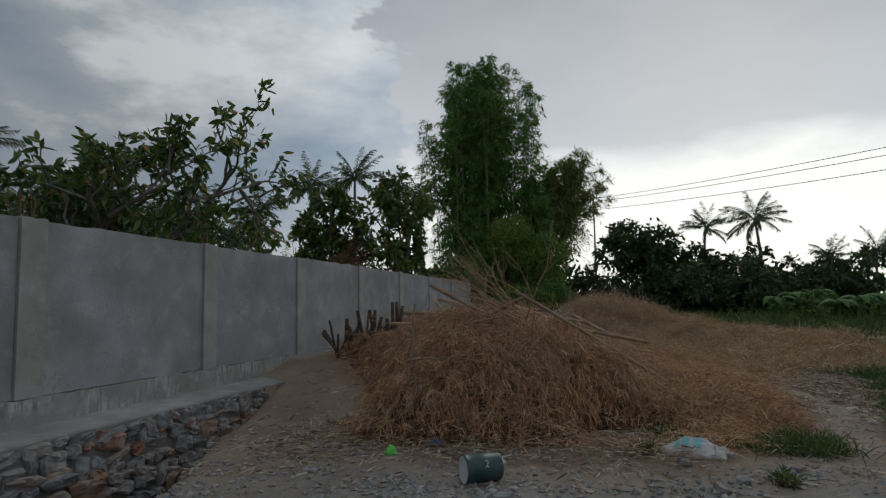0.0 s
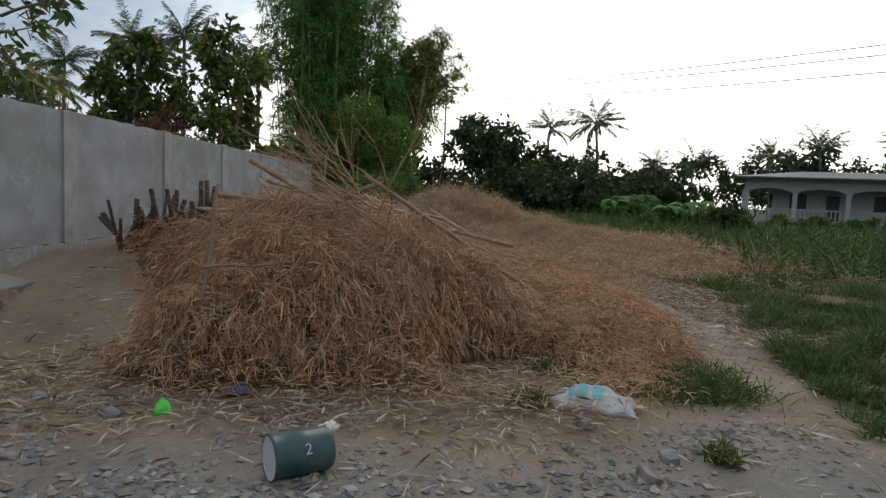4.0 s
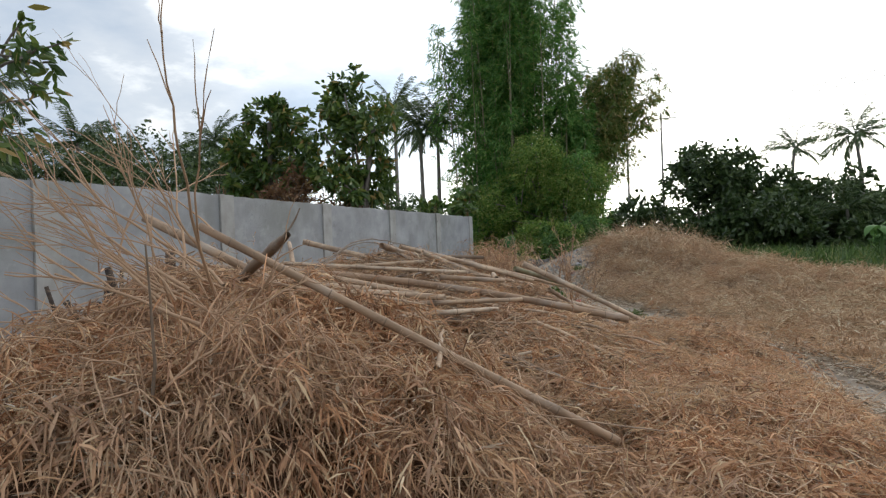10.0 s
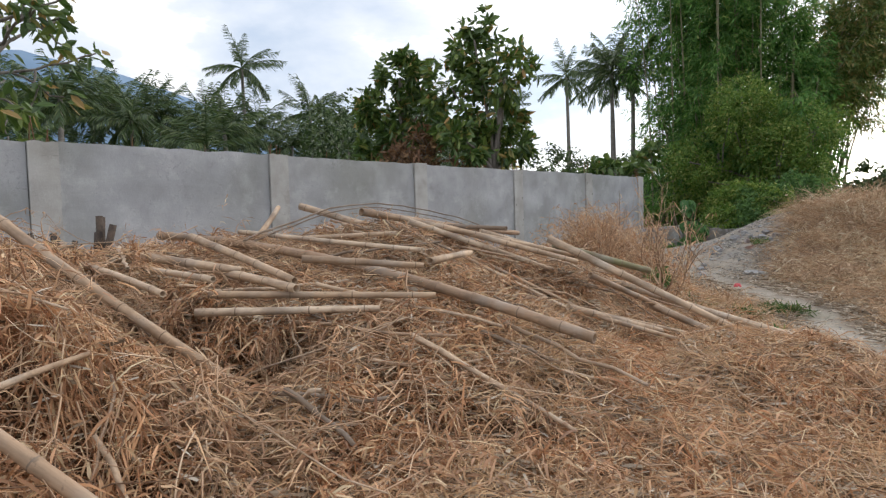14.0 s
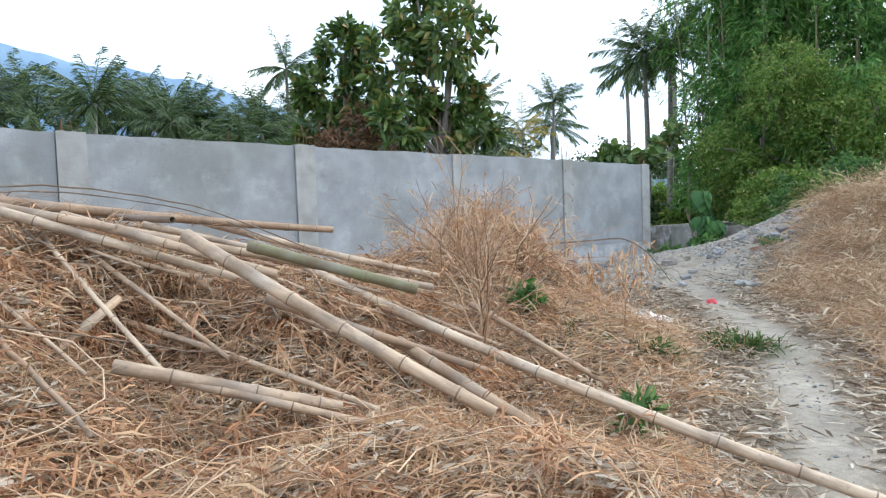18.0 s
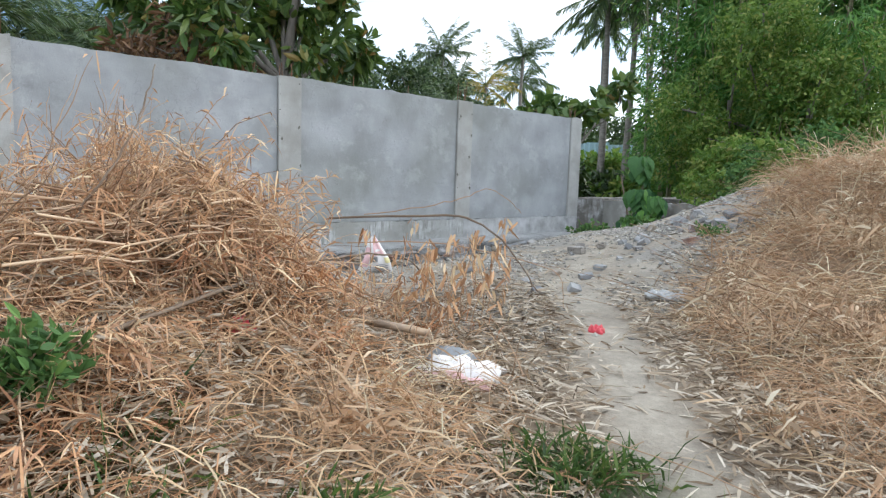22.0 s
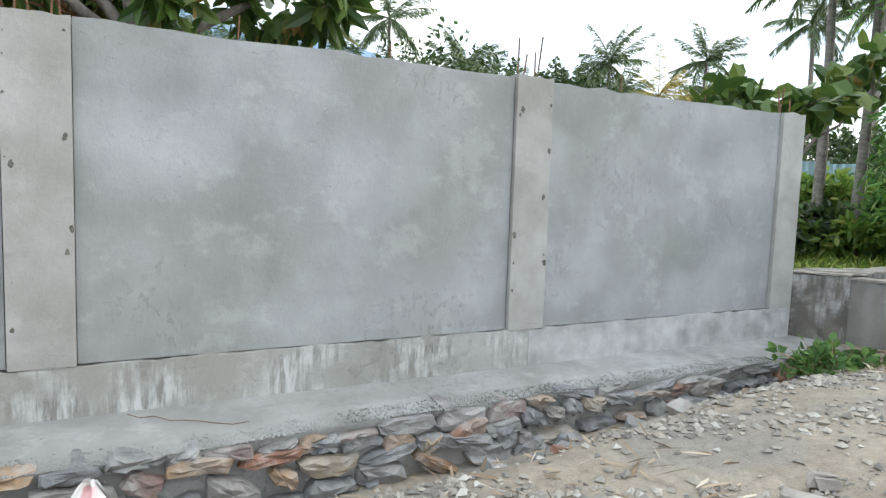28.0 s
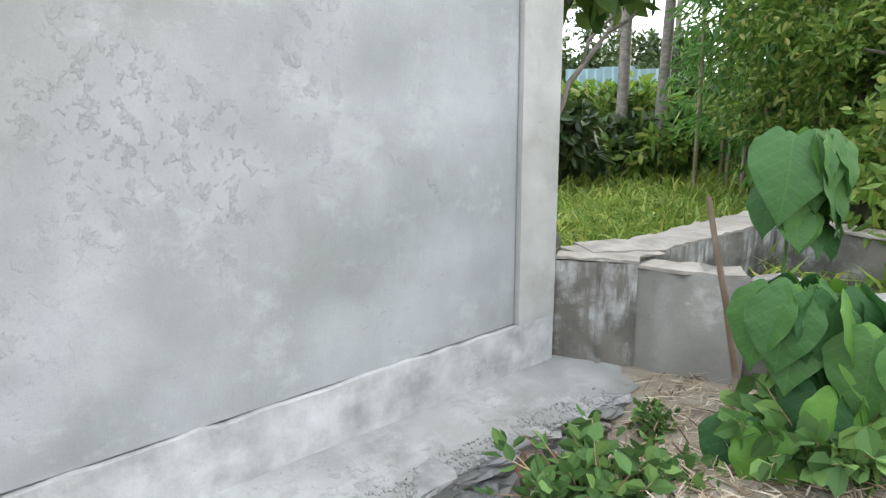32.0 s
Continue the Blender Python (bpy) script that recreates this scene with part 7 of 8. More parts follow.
ROW += [(-46 - 3 * math.sin(q * 2.3), -24 + 3.6 * q, 9.4 + 1.2 * math.sin(q * 1.9)) for q in range(15)]
for k, (x, y, h) in enumerate(ROW):
    palm((x, y, 0.2), h * 1.02, 20 + k, size=1.4, label="coconut palm in the row below the hills")


# banana-like plants in the field
def banana(place, seed, size=1.0):
    rng = np.random.default_rng(seed)
    ob = thing("banana_plant", place, "green banana plant with torn arching leaves", "banana plant", "banana plants")
    V, F = tubes([(along((0, 0, -0.1), (0.05, 0, 1.3 * size), 4), np.linspace(0.10, 0.06, 4) * size)], 7)
    part("stem", np_mesh("stem", V, F, WEED, True), None, ob)
    for k in range(7):
        a = k * 2.4 + rng.normal() * 0.3
        u = np.linspace(0, 1, 8)
        L = rng.uniform(1.0, 1.7) * size
        run, z = L * u * 0.75, 1.2 * size + L * (0.9 * u - 0.95 * u * u)
        w = 0.20 * size * np.sin(np.pi * np.clip(u * 0.92 + 0.08, 0, 1)) ** 0.6
        c = np.stack([math.cos(a) * run, math.sin(a) * run, z], 1)
        side = np.array([-math.sin(a), math.cos(a), 0])
        V = np.concatenate([c - side * w[:, None] - [0, 0, 0.04], c, c + side * w[:, None] - [0, 0, 0.04]])
        q = np.arange(7)[:, None]
        F = np.concatenate([np.concatenate([q, q + 1, q + 9, q + 8], 1), np.concatenate([q + 8, q + 9, q + 17, q + 16], 1)])
        part("leaf", np_mesh("leaf", V, F, WEED, True), None, ob)
    return ob


for k, (x, y, s) in enumerate([(16.5, 8.5, 1.0), (18, 10.5, 1.1), (15, 14, 1.1), (20.5, 14.5, 1.2), (-6.2, 10.5, 1.0), (-8, 12, 1.1), (-4.2, 13.5, 1.0), (22.5, 33, 1.5), (20, 30, 1.4), (-10.5, 16, 1.2)]):
    banana((x, y, float(soil(x, y))), 300 + k, s)


# ---- hills, poles, wires, house, tin fence ----
def build_hills():
    az = np.radians(np.linspace(30, 150, 160))
    d = 1500.0
    h = np.interp(np.degrees(az), [30, 45, 55, 62, 68, 73, 77, 81, 85, 92, 105, 125, 150], [50, 110, 200, 310, 386, 410, 434, 440, 468, 490, 480, 410, 260])
    h = h + 5 * np.sin(az * 31) + 4 * np.sin(az * 67 + 1) + 2 * np.sin(az * 143)
    rows = []
    for f, q in ((1.0, 0.0), (1.08, 0.45), (1.16, 0.85), (1.22, 1.0), (1.5, 0.8)):
        rows.append(np.stack([-np.sin(az) * d * f, np.cos(az) * d * f, h * q - 5], 1))
    V = np.concatenate(rows)
    n = len(az)
    k = np.arange(n - 1)[:, None]
    F = np.concatenate([np.concatenate([k + r * n, k + 1 + r * n, k + 1 + (r + 1) * n, k + (r + 1) * n], 1) for r in range(4)])
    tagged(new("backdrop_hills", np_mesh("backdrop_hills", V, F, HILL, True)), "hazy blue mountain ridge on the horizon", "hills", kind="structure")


build_hills()


def utility_pole(place, height, lean=0.0, arms=((0.35, 1.6),)):
    ob = thing("utility_pole", place, "grey utility pole with a cross-arm", "utility pole", "utility poles")
    V, F = tubes([([(0, 0, -0.3), (lean, 0, height)], [0.15, 0.09])], 10)
    part("shaft", np_mesh("shaft", V, F, POLE_GREY, True), None, ob)
    for drop, wide in arms:
        part("cross_arm", box(-wide / 2 + 0.4, wide / 2 + 0.4, -0.05, 0.05, height - drop - 0.05, height - drop + 0.05, 0.01), POLE_GREY, ob)
        for x in (-wide / 2 + 0.45, wide / 2 + 0.35):
            V, F = tubes([([(x, 0, height - drop + 0.05), (x, 0, height - drop + 0.22)], [0.03, 0.05])], 7)
            part("insulator", np_mesh("insulator", V, F, POLE_GREY, True), None, ob)
    return ob


utility_pole((4.3, 50.0, 0.15), 14.4, 0.0, ((0.5, 2.6),))
utility_pole((0.9, 49.0, 0.15), 13.2, 0.0, ())
utility_pole((31.0, 9.0, 0.1), 10.6)
for a, b in (((1.0, 49.0, 8.4), (4.25, 49.95, 12.0)), ((1.0, 49.0, 12.0), (4.25, 49.95, 8.4))):
    V, F = tubes([([a, b], [0.03, 0.03])], 5)
    brace = tagged(new("pole_brace", np_mesh("pole_brace", V, F, POLE_GREY)), "thin crossed brace between two utility poles", "brace", "pole braces")
for k, (z0, z1, dy) in enumerate(((13.9, 10.9, 0.0), (13.6, 10.4, 0.5), (12.6, 9.4, 0.2))):
    V, F = tubes([(along((4.3, 50.0 + dy, z0), (31.0, 9.0 + dy, z1), 16, 0.35), [0.024] * 16)], 4)
    tagged(new("power_line", np_mesh("power_line", V, F, CABLE)), "thin dark overhead power line", "power line", "power lines")


def build_house():
    """One-storey house with an arcaded porch and balustrade."""
    base = 0.9
    ob = thing("house", (29.0, 27.4, 0), "white one-storey house with an arcaded porch, balustrade and tin roof", "house", turn=-24.0)
    part("podium", box(0, 18, 0, 11, 0, base, 0.03), HOUSE_WALL, ob)
    part("wall", box(2.2, 17.7, 2.2, 10.7, base, 4.1, 0.02), HOUSE_WALL, ob)
    for k, x in enumerate((3.4, 6.0, 9.2, 12.4, 15.2)):
        z0, z1, w = (base, base + 2.0, 0.9) if k == 1 else (base + 0.9, base + 2.1, 1.2)
        win = part("door" if k == 1 else "window", box(x, x + w, 2.12, 2.21, z0, z1, 0.01), HOUSE_DARK, ob)
        part("frame", box(x - 0.08, x + w + 0.08, 2.16, 2.24, z1, z1 + 0.09, 0.01), HOUSE_WALL, win)
    for y in (4.0, 7.0):
        part("window", box(2.12, 2.21, y, y + 1.1, base + 0.9, base + 2.1, 0.01), HOUSE_DARK, ob)

    def arch(length, n, along_x):
        """A beam with arches cut into its lower edge, on columns."""
        bay = length / n
        for k in range(n + 1):
            c = k * bay
            b = box(c - 0.17, c + 0.17, 0.02, 0.36, base, 3.05, 0.02) if along_x else box(0.02, 0.36, c - 0.17, c + 0.17, base, 3.05, 0.02)
            part("column", b, HOUSE_WALL, ob)
        for k in range(n):
            bm = bmesh.new()
            a = [(k * bay + bay / 2 - bay / 2 * math.cos(t), 2.75 + 0.62 * math.sin(t)) for t in np.linspace(0, math.pi, 15)]
            ring = [(k * bay, 4.1), *a, ((k + 1) * bay, 4.1)]
            for d in (0.06, 0.30):
                vs = [bm.verts.new((u, d, z) if along_x else (d, u, z)) for u, z in ring]
                bm.faces.new(vs)
            bm.verts.ensure_lookup_table()
            m = len(ring)
            for q in range(m):
                bm.faces.new((bm.verts[q], bm.verts[(q + 1) % m], bm.verts[m + (q + 1) % m], bm.verts[m + q]))
            part("arch", bm, HOUSE_WALL, ob)
        if True:
            rail = box(0, length, 0.12, 0.26, base + 0.78, base + 0.88, 0.01) if along_x else box(0.12, 0.26, 0, length, base + 0.78, base + 0.88, 0.01)
            part("rail", rail, HOUSE_WALL, ob)
        for k in range(int(length / 0.30)):
            c = 0.15 + k * 0.30
            p = ((c, 0.19), (c, 0.19)) if along_x else ((0.19, c), (0.19, c))
            V, F = tubes([([(*p[0], base), (*p[0], base + 0.25), (*p[0], base + 0.55), (*p[0], base + 0.78)], [0.05, 0.075, 0.04, 0.06])], 6)
            part("baluster", np_mesh("baluster", V, F, HOUSE_WALL, True), None, ob)

    arch(18.0, 5, True)
    arch(11.0, 3, False)
    bm = bmesh.new()
    ring = [(-0.9, -0.9), (18.9, -0.9), (18.9, 11.9), (-0.9, 11.9)]
    lo = [bm.verts.new((x, y, 4.1)) for x, y in ring]
    hi = [bm.verts.new((x, y, 4.22)) for x, y in ring]
    ridge = [bm.verts.new((4.5, 5.5, 5.0)), bm.verts.new((13.5, 5.5, 5.0))]
    bm.faces.new(lo[::-1])
    for q in range(4):
        bm.faces.new((lo[q], lo[(q + 1) % 4], hi[(q + 1) % 4], hi[q]))
    bm.faces.new((hi[0], hi[1], ridge[1], ridge[0]))
    bm.faces.new((hi[1], hi[2], ridge[1]))
    bm.faces.new((hi[2], hi[3], ridge[0], ridge[1]))
    bm.faces.new((hi[3], hi[0], ridge[0]))
    part("roof", bm, ROOF_TIN, ob, "thin grey tin roof")


build_house()
part_fence = thing("tin_fence", (-9.6, 10.9, 0.3), "pale blue corrugated tin fence among the trees", "fence", turn=30)
for k in range(1, 4):
    bm = bmesh.new()
    vs = []
    for q in range(13):
        x, y = k * 0.9 + q * 0.075, 0.02 * math.sin(q * math.pi / 1.5)
        vs.append((bm.verts.new((x, y, 0)), bm.verts.new((x, y, 2.62 + 0.04 * (k % 3)))))
    for a, b in zip(vs[:-1], vs[1:]):
        bm.faces.new((a[0], b[0], b[1], a[1]))
    bmesh.ops.solidify(bm, geom=bm.faces[:], thickness=0.004)
    part("sheet", bm, TIN_BLUE, part_fence)


# ---- plants near the wall's end ----
def heart_leaf(seed):
    """A broad heart-shaped leaf about 1 long, folded along its rib, quilted between the veins."""
    rng = np.random.default_rng(seed)
    rows, cols = 14, 6
    bend, curl = rng.uniform(0.18, 0.42), rng.uniform(0.05, 0.16)
    V, F = [], []
    for i in range(rows + 1):
        u = i / rows
        w = float(np.interp(u, [0, 0.08, 0.22, 0.40, 0.60, 0.78, 0.90, 1.0], [0.33, 0.44, 0.50, 0.47, 0.36, 0.20, 0.085, 0.004]))
        for j in range(-cols, cols + 1):
            q = j / cols
            back = 0.17 * math.sin(math.pi * min(1.0, abs(q) * 0.95)) * max(0.0, 1 - 3.4 * u)
            quilt = 0.011 * math.cos(40 * (u - 0.75 * abs(q) * w)) * (1 - abs(q)) * min(1, abs(q) * 4)
            edge = 0.018 * math.sin(19 * u + 2.0 * seed + (3 if q > 0 else 0)) * abs(q) ** 3
            V.append((u - back, q * w * (1 + edge), -bend * u * u + 0.22 * abs(q) * w - curl * 3 * (abs(q) * w) ** 2 + quilt + edge))
    n = 2 * cols + 1
    for i in range(rows):
        for j in range(n - 1):
            k = i * n + j
            F.append((k, k + 1, k + n + 1, k + n))
    return np.array(V), np.array(F)


def leaf_material(name, light, dark):
    m, t, b = links_mat(name, 0.62)
    local = t.nodes.new("ShaderNodeTexCoord").outputs["Object"]
    tone = ramp(t, t.nodes.new("ShaderNodeObjectInfo").outputs["Random"], [(0.0, dark), (0.7, tuple((p + q) / 2 for p, q in zip(light, dark))), (1.0, light)])
    c = mixed(t, ramp(t, noise_of(t, 4.0, 5.0, 0.6, local), [(0.35, (0, 0, 0)), (0.7, (1, 1, 1))]), mixed(t, 0.3, tone, dark), tone)
    # paler midrib and side veins
    split = t.nodes.new("ShaderNodeSeparateXYZ")
    t.links.new(local, split.inputs[0])

    def maths(op, a, v):
        n = t.nodes.new("ShaderNodeMath")
        n.operation = op
        t.links.new(a, n.inputs[0])
        if isinstance(v, (int, float)):
            n.inputs[1].default_value = v
        elif v is not None:
            t.links.new(v, n.inputs[1])
        return n.outputs[0]

    away = maths("ABSOLUTE", split.outputs["Y"], None)
    slant = maths("SUBTRACT", split.outputs["X"], maths("MULTIPLY", away, 0.8))
    wave = maths("SINE", maths("MULTIPLY", slant, 40.0), None)
    veins = ramp(t, wave, [(0.93, (0, 0, 0)), (0.99, (1, 1, 1))])
    rib = ramp(t, away, [(0.006, (1, 1, 1)), (0.014, (0, 0, 0))])
    c = mixed(t, mixed(t, 0.92, mixed(t, 1.0, veins, rib, "LIGHTEN"), (0, 0, 0)), c, tuple(min(1, 1.5 * v + 0.03) for v in light))
    t.links.new(c, b.inputs["Base Color"])
    relief(t, b, noise_of(t, 9.0, 4.0, 0.5, local), 0.25, 0.03)
    back = t.nodes.new("ShaderNodeBsdfTranslucent")
    t.links.new(c, back.inputs["Color"])
    mix = t.nodes.new("ShaderNodeMixShader")
    mix.inputs[0].default_value = 0.3
    t.links.new(b.outputs[0], mix.inputs[1])
    t.links.new(back.outputs[0], mix.inputs[2])
    t.links.new(mix.outputs[0], t.nodes["Material Output"].inputs["Surface"])
    return m


HEART = leaf_material("broad_green_leaf", (0.125, 0.28, 0.03), (0.022, 0.088, 0.026))


def build_heart_plant():
    rng = np.random.default_rng(2)
    g = float(soil(1.36, -0.12))
    root = np.array([1.36, -0.12, g])
    ob = thing("heart_leaf_sapling", tuple(root), "green sapling with big heart-shaped leaves by the ditch wall", "sapling")
    meshes = [np_mesh("leaf", *heart_leaf(k), HEART, True) for k in range(5)]
    # shoots: top of the shoot, then each leaf as height above the ground, way it faces, reach from the stem and size
    shoots = [((1.26, 0.06, 1.78), ((1.40, -75, 0.15, 0.29), (1.38, -40, 0.06, 0.26), (1.28, -10, 0.15, 0.25), (1.45, 120, 0.10, 0.24), (1.10, -60, 0.08, 0.20), (1.02, -100, 0.12, 0.18), (1.16, 30, 0.12, 0.22))),
              ((1.44, -0.22, 1.20), ((0.80, -70, 0.10, 0.32), (0.86, -15, 0.20, 0.30), (0.90, 60, 0.12, 0.26), (0.66, -30, 0.18, 0.30), (0.86, -110, 0.16, 0.26), (0.62, -85, 0.14, 0.24), (0.52, -20, 0.10, 0.28), (0.92, -45, 0.05, 0.18))),
              ((1.40, -0.40, 0.70), ((0.36, -65, 0.12, 0.26), (0.34, -25, 0.16, 0.25), (0.30, -95, 0.14, 0.24), (0.40, 20, 0.12, 0.24), (0.24, -60, 0.22, 0.22))),
              ((1.62, -0.28, 0.86), ((0.46, -60, 0.14, 0.26), (0.40, -20, 0.16, 0.25), (0.30, -95, 0.12, 0.24), (0.50, 40, 0.12, 0.24), (0.20, -50, 0.18, 0.24))),
              ((1.72, -0.20, 1.10), ((0.72, -60, 0.10, 0.28), (0.66, -10, 0.14, 0.27), (0.56, -80, 0.16, 0.26), (0.78, 50, 0.10, 0.24), (0.42, -40, 0.14, 0.26)))]
    count = 0
    for tip, leaves in shoots:
        tip = np.array(tip) - root
        pts = along(rng.normal(size=3) * [0.05, 0.05, 0] - [0, 0, 0.05], tip, 7, 0, 0.015, rng)
        part("stem", np_mesh("stem", *tubes([(pts, np.linspace(0.012, 0.005, len(pts)))], 6), WEED, True), None, ob)
        more = [(z * rng.uniform(0.72, 0.98), a + rng.uniform(25, 75), reach * rng.uniform(0.6, 1.3), size * rng.uniform(0.7, 0.95)) for z, a, reach, size in [*leaves, *(leaves if tip[2] < 1.3 else ())]]
        for z, a, reach, size in [*leaves, *more]:
            size = size * 1.17
            p = np.array([np.interp(min(z, tip[2] * 0.99), pts[:, 2], pts[:, c]) for c in range(3)])
            q = p + [math.cos(radians(a)) * reach, math.sin(radians(a)) * reach, 0.05]
            part("stalk", np_mesh("stalk", *tubes([([p, (p + q) / 2 + [0, 0, 0.02], q], [0.004, 0.0035, 0.003])], 4), WEED), None, ob)
            leaf = part("leaf", meshes[count % 5], None, ob)
            leaf.matrix_basis = pose(*q, rng.uniform(-14, 14), rng.uniform(50, 74), a + rng.uniform(-8, 8)) @ Matrix.Scale(size, 4)
            count += 1
    V, F = tubes([(along((1.11, 0.05, g - 0.1), (0.90, 0.05, 1.54), 7, 0, 0.014, rng), np.linspace(0.020, 0.013, 7))], 7)
    tagged(new("wooden_stake", np_mesh("wooden_stake", V, F, DEADWOOD, True)), "thin grey upright stick beside the sapling", "stake")


build_heart_plant()


def leafy_shrub(place, width, height, n, seed, leaf, label, mat=WEED, name="low_shrub"):
    rng = np.random.default_rng(seed)
    ob = thing(name, place, label, "shrub")
    paths, base, aim = [], [], []
    for k in range(n):
        d = unit(np.array([rng.normal() * 0.7, rng.normal() * 0.7, 0.75]))
        L = rng.uniform(0.5, 1.0)
        tip = d * [width, width, height] * L
        pts = along((rng.normal() * 0.05, rng.normal() * 0.05, -0.03), tip, 5, -0.05 * height, 0.01, rng)
        paths.append((pts, np.linspace(0.006, 0.002, 5)))
        for _ in range(9):
            u = rng.uniform(0.25, 1.0)
            base.append([np.interp(u, np.linspace(0, 1, 5), pts[:, c]) for c in range(3)])
            aim.append(unit(d * 0.5 + rng.normal(size=3) * 0.8 + [0, 0, 0.05]))
    V, F = tubes(paths, 4)
    part("stem_mass", np_mesh("stem_mass", V, F, TWIG, True), None, ob)
    V, F = leaf_quads(np.array(base), np.array(aim), rng.uniform(0.6, 1.15, len(base)) * leaf[0], leaf[1] * rng.uniform(0.8, 1.2, len(base)), rng)
    part("foliage", np_mesh("foliage", V, F, mat), None, ob)
    return ob


leafy_shrub((1.12, -1.02, float(soil(1.12, -1.02)) - 0.04), 0.56, 0.32, 90, 3, (0.10, 0.054), "low leafy green shrub at the foot of the stone footing")
leafy_shrub((0.78, -0.12, float(soil(0.78, -0.12))), 0.20, 0.13, 24, 14, (0.07, 0.03), "sparse green weeds at the ditch wall's foot")
leafy_shrub((1.62, -0.36, float(soil(1.62, -0.36))), 0.42, 0.36, 50, 4, (0.12, 0.08), "leafy green weed beside the sapling")
leafy_shrub((7.15, -20.25, float(soil(7.15, -20.25))), 0.17, 0.16, 30, 6, (0.09, 0.012), "small dark green weed tuft on bare earth", GRASS, "weed_tuft")
leafy_shrub((6.05, -19.35, float(soil(6.05, -19.35))), 0.22, 0.14, 26, 7, (0.10, 0.012), "small green weed tuft beside the sack", GRASS, "weed_tuft")
leafy_shrub((4.72, -9.70, float(top(4.72, -9.70))), 0.28, 0.26, 46, 9, (0.10, 0.03), "dark green weed growing through the straw", WEED, "weed_tuft")
leafy_shrub((5.75, -7.95, float(soil(5.75, -7.95))), 0.40, 0.16, 60, 10, (0.11, 0.014), "flat green grass tuft beside the path", GRASS, "weed_tuft")
leafy_shrub((5.55, -9.05, float(soil(5.55, -9.05))), 0.30, 0.14, 40, 11, (0.10, 0.014), "flat green grass tuft in the straw", GRASS, "weed_tuft")
leafy_shrub((6.30, -10.5, float(soil(6.3, -10.5)) + 0.1), 0.10, 0.26, 12, 12, (0.16, 0.03), "bright green sprout beside a bamboo pole", WEED, "weed_tuft")
leafy_shrub((4.05, -3.1, float(soil(4.05, -3.1))), 0.36, 0.16, 36, 13, (0.06, 0.02), "low green creeper on the spoil heap", WEED, "weed_tuft")


def build_tufts():
    """Dry grass standing beside the path, gathered in tufts."""
    rng = np.random.default_rng(6)
    ob = thing("dry_grass", (0, 0, 0), "orange-tan dry grass standing in tufts by the path", "dry grass", kind="stuff")
    pieces = []
    for k in range(52):
        x, y = 3.0 + rng.uniform(-1.1, 0.75), -7.0 + rng.uniform(-1.3, 0.9)
        if k > 30:
            x, y = rng.uniform(2.2, 4.0), rng.uniform(-9.0, -7.4)
        n, h = 60, rng.uniform(0.18, 0.45)
        base = rng.normal(size=(n, 3)) * [[0.16, 0.16, 0.0]] + [[x, y, float(top(x, y)) - 0.02]]
        aim = unit(rng.normal(size=(n, 3)) * [[0.45, 0.45, 0.1]] + [[0, 0, 0.7]])
        pieces.append(blades(base, aim, rng.uniform(0.4, 1.0, n) * h, rng.uniform(0.004, 0.014, n), rng.uniform(0.2, 1.3, n), rng))
    part("blade_mass", np_mesh("blade_mass", *joined(pieces), STRAW), None, ob)
    # straw strewn on the dirt by the ditch wall
    n = 3600
    x, y = rng.uniform(0.6, 2.2, n), rng.uniform(-1.3, 0.35, n)
    aim = unit(rng.normal(size=(n, 3)) * [[1, 1, 0.12]])
    low = blades(np.stack([x, y, soil(x, y) + rng.uniform(0.0, 0.03, n)], 1), aim, rng.uniform(0.04, 0.2, n), rng.uniform(0.003, 0.010, n), 0.1, rng, 0.35)
    part("strewn_straw", np_mesh("strewn_straw", *low, LITTER), None, ob)


build_tufts()
TUFTS = random.Random(6)


# ---- loose things ----
def crumpled(nx, ny, size, seed, rise=0.08, fold=0.05):
    """A crumpled sheet or flat bag, as arrays; closed below."""
    rng = np.random.default_rng(seed)
    ph = rng.uniform(0, 6, 8)
    u, v = np.meshgrid(np.linspace(-1, 1, nx), np.linspace(-1, 1, ny), indexing="ij")
    body = rise * np.clip(1 - np.abs(u) ** 3, 0, 1) * np.clip(1 - np.abs(v) ** 3, 0, 1)
    z = body * (1 + 0.4 * np.sin(3 * u + ph[0]) * np.sin(2.5 * v + ph[1])) + fold * (np.abs(np.sin(4 * u + 2 * v + ph[2])) ** 3 * 0.4 + np.abs(np.sin(5 * v - 3 * u + ph[3])) ** 4 * 0.4)
    x = size[0] / 2 * (u + 0.08 * np.sin(4 * v + ph[4]) + 0.05 * np.sin(9 * v + ph[5]))
    y = size[1] / 2 * (v + 0.10 * np.sin(3 * u + ph[6]) + 0.04 * np.sin(11 * u + ph[7]))
    up = np.stack([x.ravel(), y.ravel(), z.ravel() + 0.012], 1)
    lo = np.stack([x.ravel() * 0.97, y.ravel() * 0.97, np.zeros(nx * ny) - 0.01], 1)
    i, j = np.meshgrid(np.arange(nx - 1), np.arange(ny - 1), indexing="ij")
    a = (i * ny + j).ravel()
    F = np.stack([a, a + ny, a + ny + 1, a + 1], 1)
    n = nx * ny
    rim = [k for k in range(ny)] + [k * ny + ny - 1 for k in range(1, nx)] + [(nx - 1) * ny + k for k in range(ny - 2, -1, -1)] + [k * ny for k in range(nx - 2, 0, -1)]
    E = np.array([[r, s, s + n, r + n] for r, s in zip(rim, rim[1:] + rim[:1])])
    return np.concatenate([up, lo]), np.concatenate([F, F[:, ::-1] + n, E])


